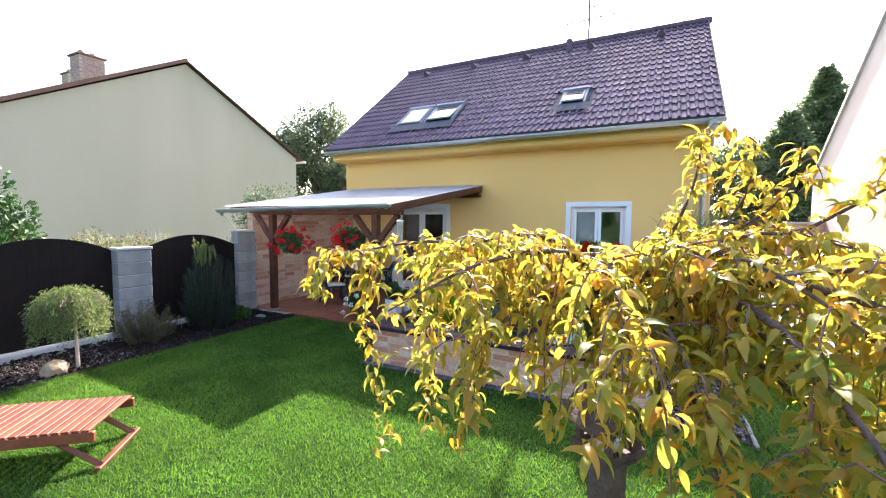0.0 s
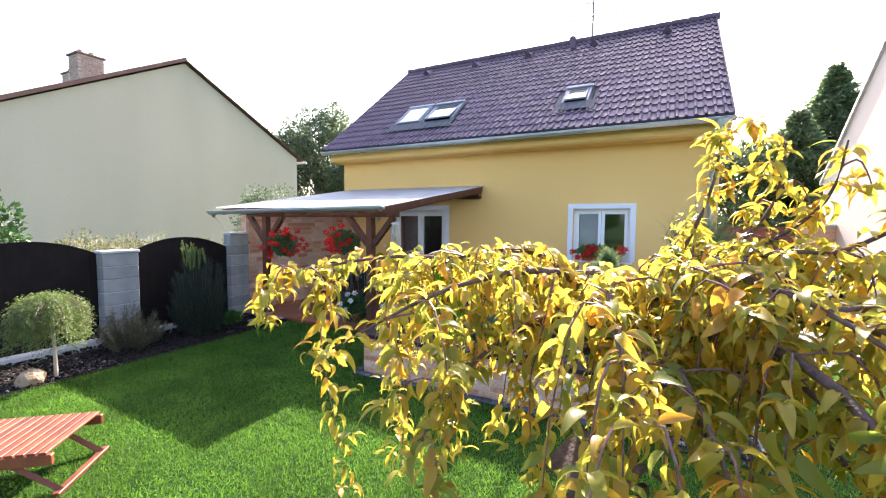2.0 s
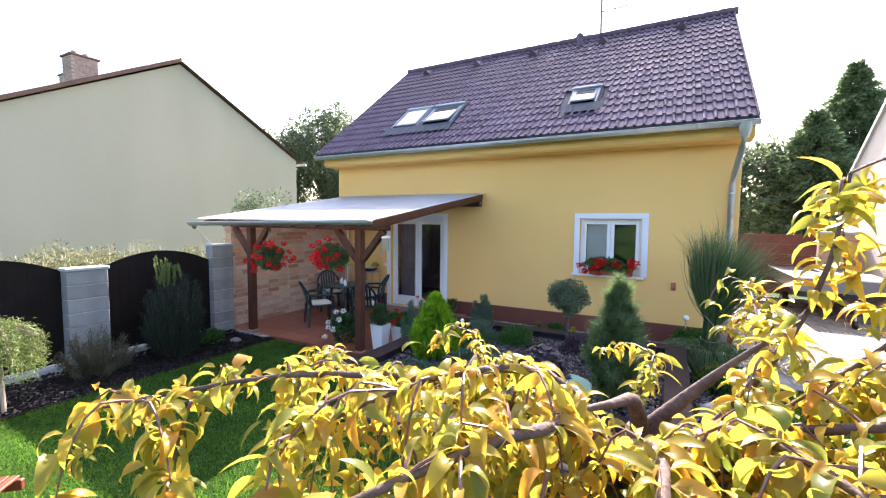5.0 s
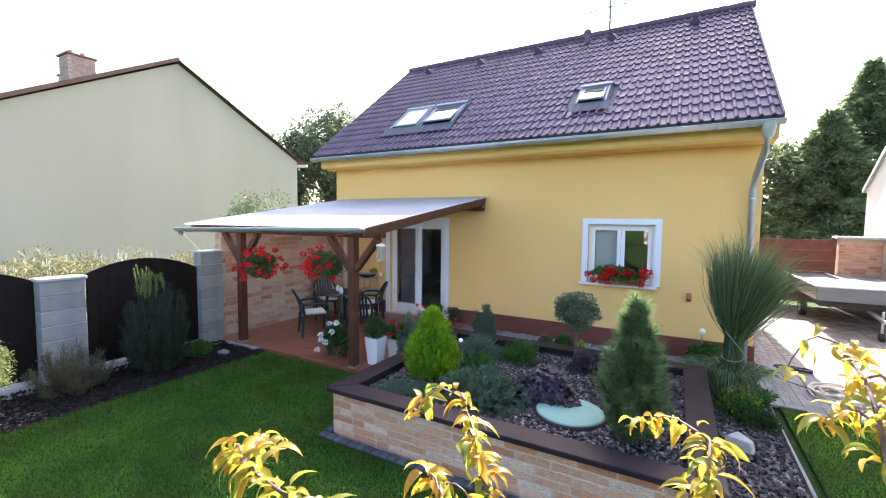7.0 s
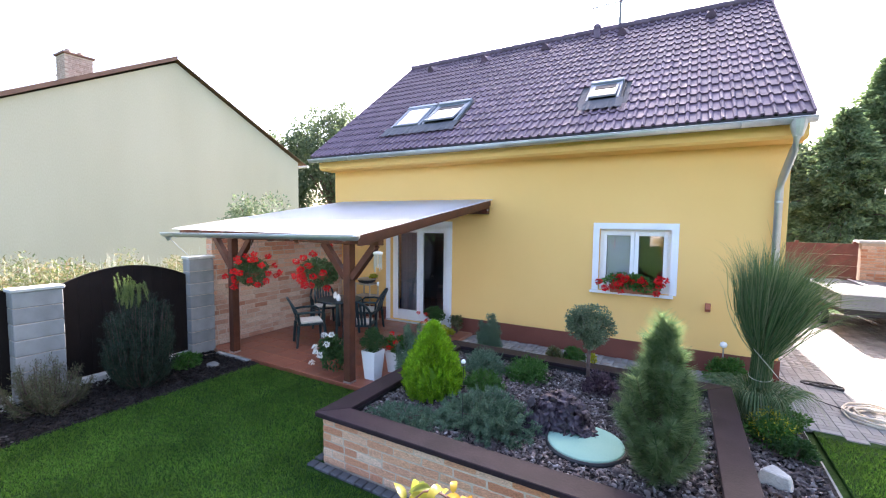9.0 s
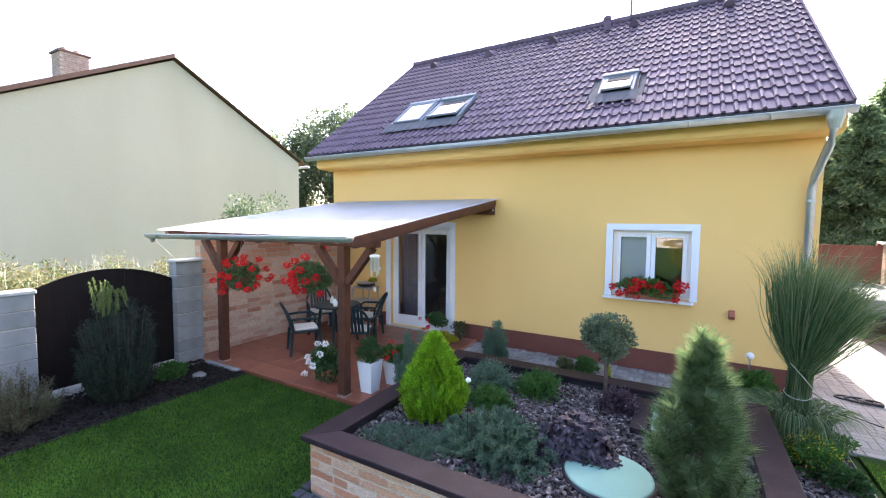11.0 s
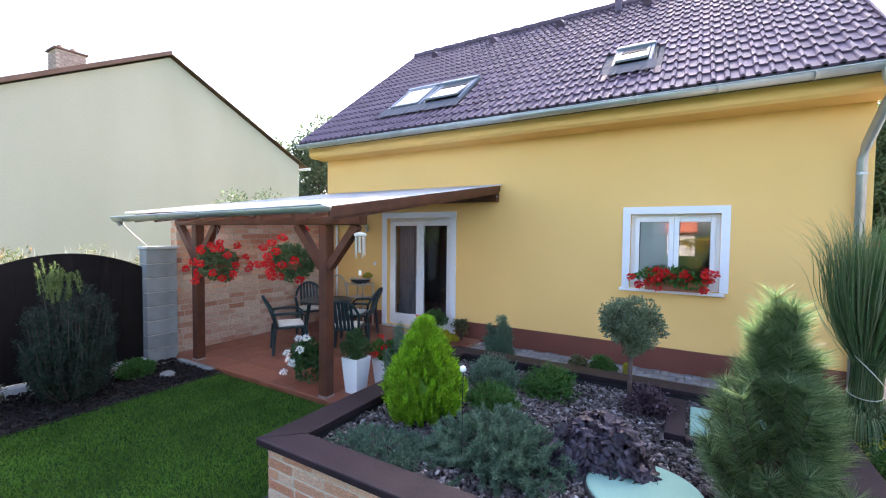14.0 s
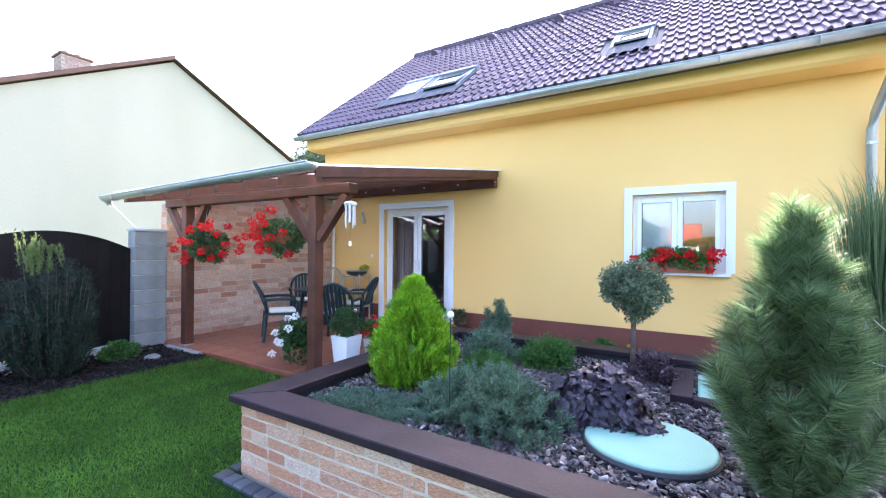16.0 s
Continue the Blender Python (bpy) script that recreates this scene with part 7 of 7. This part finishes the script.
def lay(parent, origin, along, out, length, height, bl=0.285, bh=0.064, gap=0.016, depth=0.05, proud=0.004, kinds=None, top=None):
    """Courses of bricks on a wall face."""
    origin, along, out = Vector(origin), Vector(along), Vector(out)
    turn = Matrix((along, out, Vector((0, 0, 1)))).transposed().to_4x4()
    z, row = 0.0, 0
    while z + bh <= height + 0.001:
        x = -(bl / 2) * (row % 2) - rb.uniform(0, 0.05)
        while x < length:
            l = bl if rb.random() > 0.15 else bl / 2
            a, b = max(0.0, x), min(length, x + l)
            if b - a > 0.05 and not (top and z + bh > top((origin + along * (a + b) / 2).y)):
                c_ = origin + along * (a + b) / 2 + Vector((0, 0, z + bh / 2)) + out * (proud - depth / 2 + rb.uniform(-0.003, 0.004))
                piece("brick", rb.choice(brick_me if not kinds or z + rb.gauss(0, 0.25) > 1.25 else kinds), Matrix.Translation(c_) @ turn @ Matrix.Rotation(rb.gauss(0, 0.006), 4, "Y") @ Matrix.Diagonal((b - a, depth, bh, 1)), parent)
            x += l + gap * rb.uniform(0.7, 1.5)
        z += bh + gap
        row += 1


lay(PLANTER, (PX0 + 0.06, PY0 + 0.06, 0.005), (1, 0, 0), (0, -1, 0), PX1 - PX0 - 0.12, 0.468, bh=0.063, gap=0.0145)
lay(PLANTER, (PX0 + 0.06, PY1 - 0.06, 0.005), (0, -1, 0), (-1, 0, 0), PY1 - PY0 - 0.12, 0.468, bh=0.063, gap=0.0145)
lay(SCREEN, (-7.615, 9.78, 0.05), (0, -1, 0), (1, 0, 0), 3.34, 2.55, 0.28, 0.078, 0.016, kinds=screen_me, top=lambda y: 2.09 + (y - 6.44) * 0.149)
lay(SCREEN, (-7.775, 6.44, 0.05), (1, 0, 0), (0, -1, 0), 0.155, 2.06, 0.155, 0.078, 0.016, kinds=screen_me)
lay(bp_, (3.88, 16.82, 0.02), (1, 0, 0), (0, -1, 0), 0.86, 1.88)

# square terrace tiles
for i in range(11):
    for j in range(10):
        x, y = TX0 + 0.01 + i * 0.331, TY0 + 0.008 + j * 0.328
        if not (i or j):
            tb = box((0, 0, 0), (0.317, 0.309, 0.012), 0.0015, None, 1)
            tile_floor = bpy.data.meshes.new("floor_tile")
            tb.to_mesh(tile_floor)
            tb.free()
            finish(tile_floor, M["terra"])
        piece("floor_tile", tile_floor, Matrix.Translation((x, y, 0.038)), TERRACE)

# edging setts at the foot of the planter
sett = bpy.data.meshes.new("sett")
tb = box((-0.048, -0.048, -0.03), (0.048, 0.048, 0.016), 0.008, None, 1)
tb.to_mesh(sett)
tb.free()
finish(sett, M["sett"])
for i in range(36):
    piece("sett", sett, Matrix.Translation((PX0 + i * 0.102, PY0 - 0.02, 0.0)) @ Matrix.Rotation(rb.gauss(0, 0.05), 4, "Z"), PLANTER)
for i in range(18):
    piece("sett", sett, Matrix.Translation((PX0 - 0.02, PY0 + 0.1 + i * 0.102, 0.0)) @ Matrix.Rotation(rb.gauss(0, 0.05), 4, "Z"), PLANTER)

# grey pavers, laid in pairs
def inside(x, y):
    if y < 8.2 - max(0, x - 1.2) * 0.09 and x > 0.38:
        return False
    if x < 1.2 and y > 9.72:
        return False
    if x <= 0.38 and y < 7.78:
        return False
    return -3.9 < x < 5.0 and 7.78 < y < 16.85 and not (0.4 < x < 1.1 and y < 8.9)


pv = bpy.data.meshes.new("paver")
tb = box((0.002, 0.002, -0.02), (0.196, 0.097, 0.012), 0.004, None, 1)
tb.to_mesh(pv)
tb.free()
finish(pv, palette("grey_paver_each", [(0.25, 0.245, 0.24), (0.33, 0.325, 0.315), (0.29, 0.285, 0.28)], 0.9, "object", 3, 120, 0.5, 0.003, 0.25))
Vp, Fp, base, near = [], [], 0, []
for i in range(46):
    for j in range(46):
        bx, by = -3.93 + i * 0.2, 7.78 + j * 0.2
        for k in range(2):
            turned = (i + j) % 2
            x, y = (bx + k * 0.1, by) if turned else (bx, by + k * 0.1)
            if not inside(x + 0.1, y + 0.1):
                continue
            if -0.2 < x < 2.3 and y < 10.6 and len(near) < 300:
                near.append(Matrix.Translation((x + (0.098 if turned else 0), y, 0)) @ Matrix.Rotation(math.pi / 2 if turned else 0, 4, "Z"))
                continue
            w, d = (0.094, 0.194) if turned else (0.194, 0.094)
            h = 0.012
            Vp.append([(x, y, 0), (x + w, y, 0), (x + w, y + d, 0), (x, y + d, 0), (x + 0.003, y + 0.003, h), (x + w - 0.003, y + 0.003, h), (x + w - 0.003, y + d - 0.003, h), (x + 0.003, y + d - 0.003, h)])
            Fp.append(np.array([(4, 5, 6, 7), (0, 1, 5, 4), (1, 2, 6, 5), (2, 3, 7, 6), (3, 0, 4, 7)]) + base)
            base += 8
tagged(hang("pavers", raw_mesh("pavers", np.array(Vp).reshape(-1, 3), np.concatenate(Fp), M["paver"]), PAVING), kind="stuff")
for mm in near:
    piece("paver", pv, mm, PAVING)
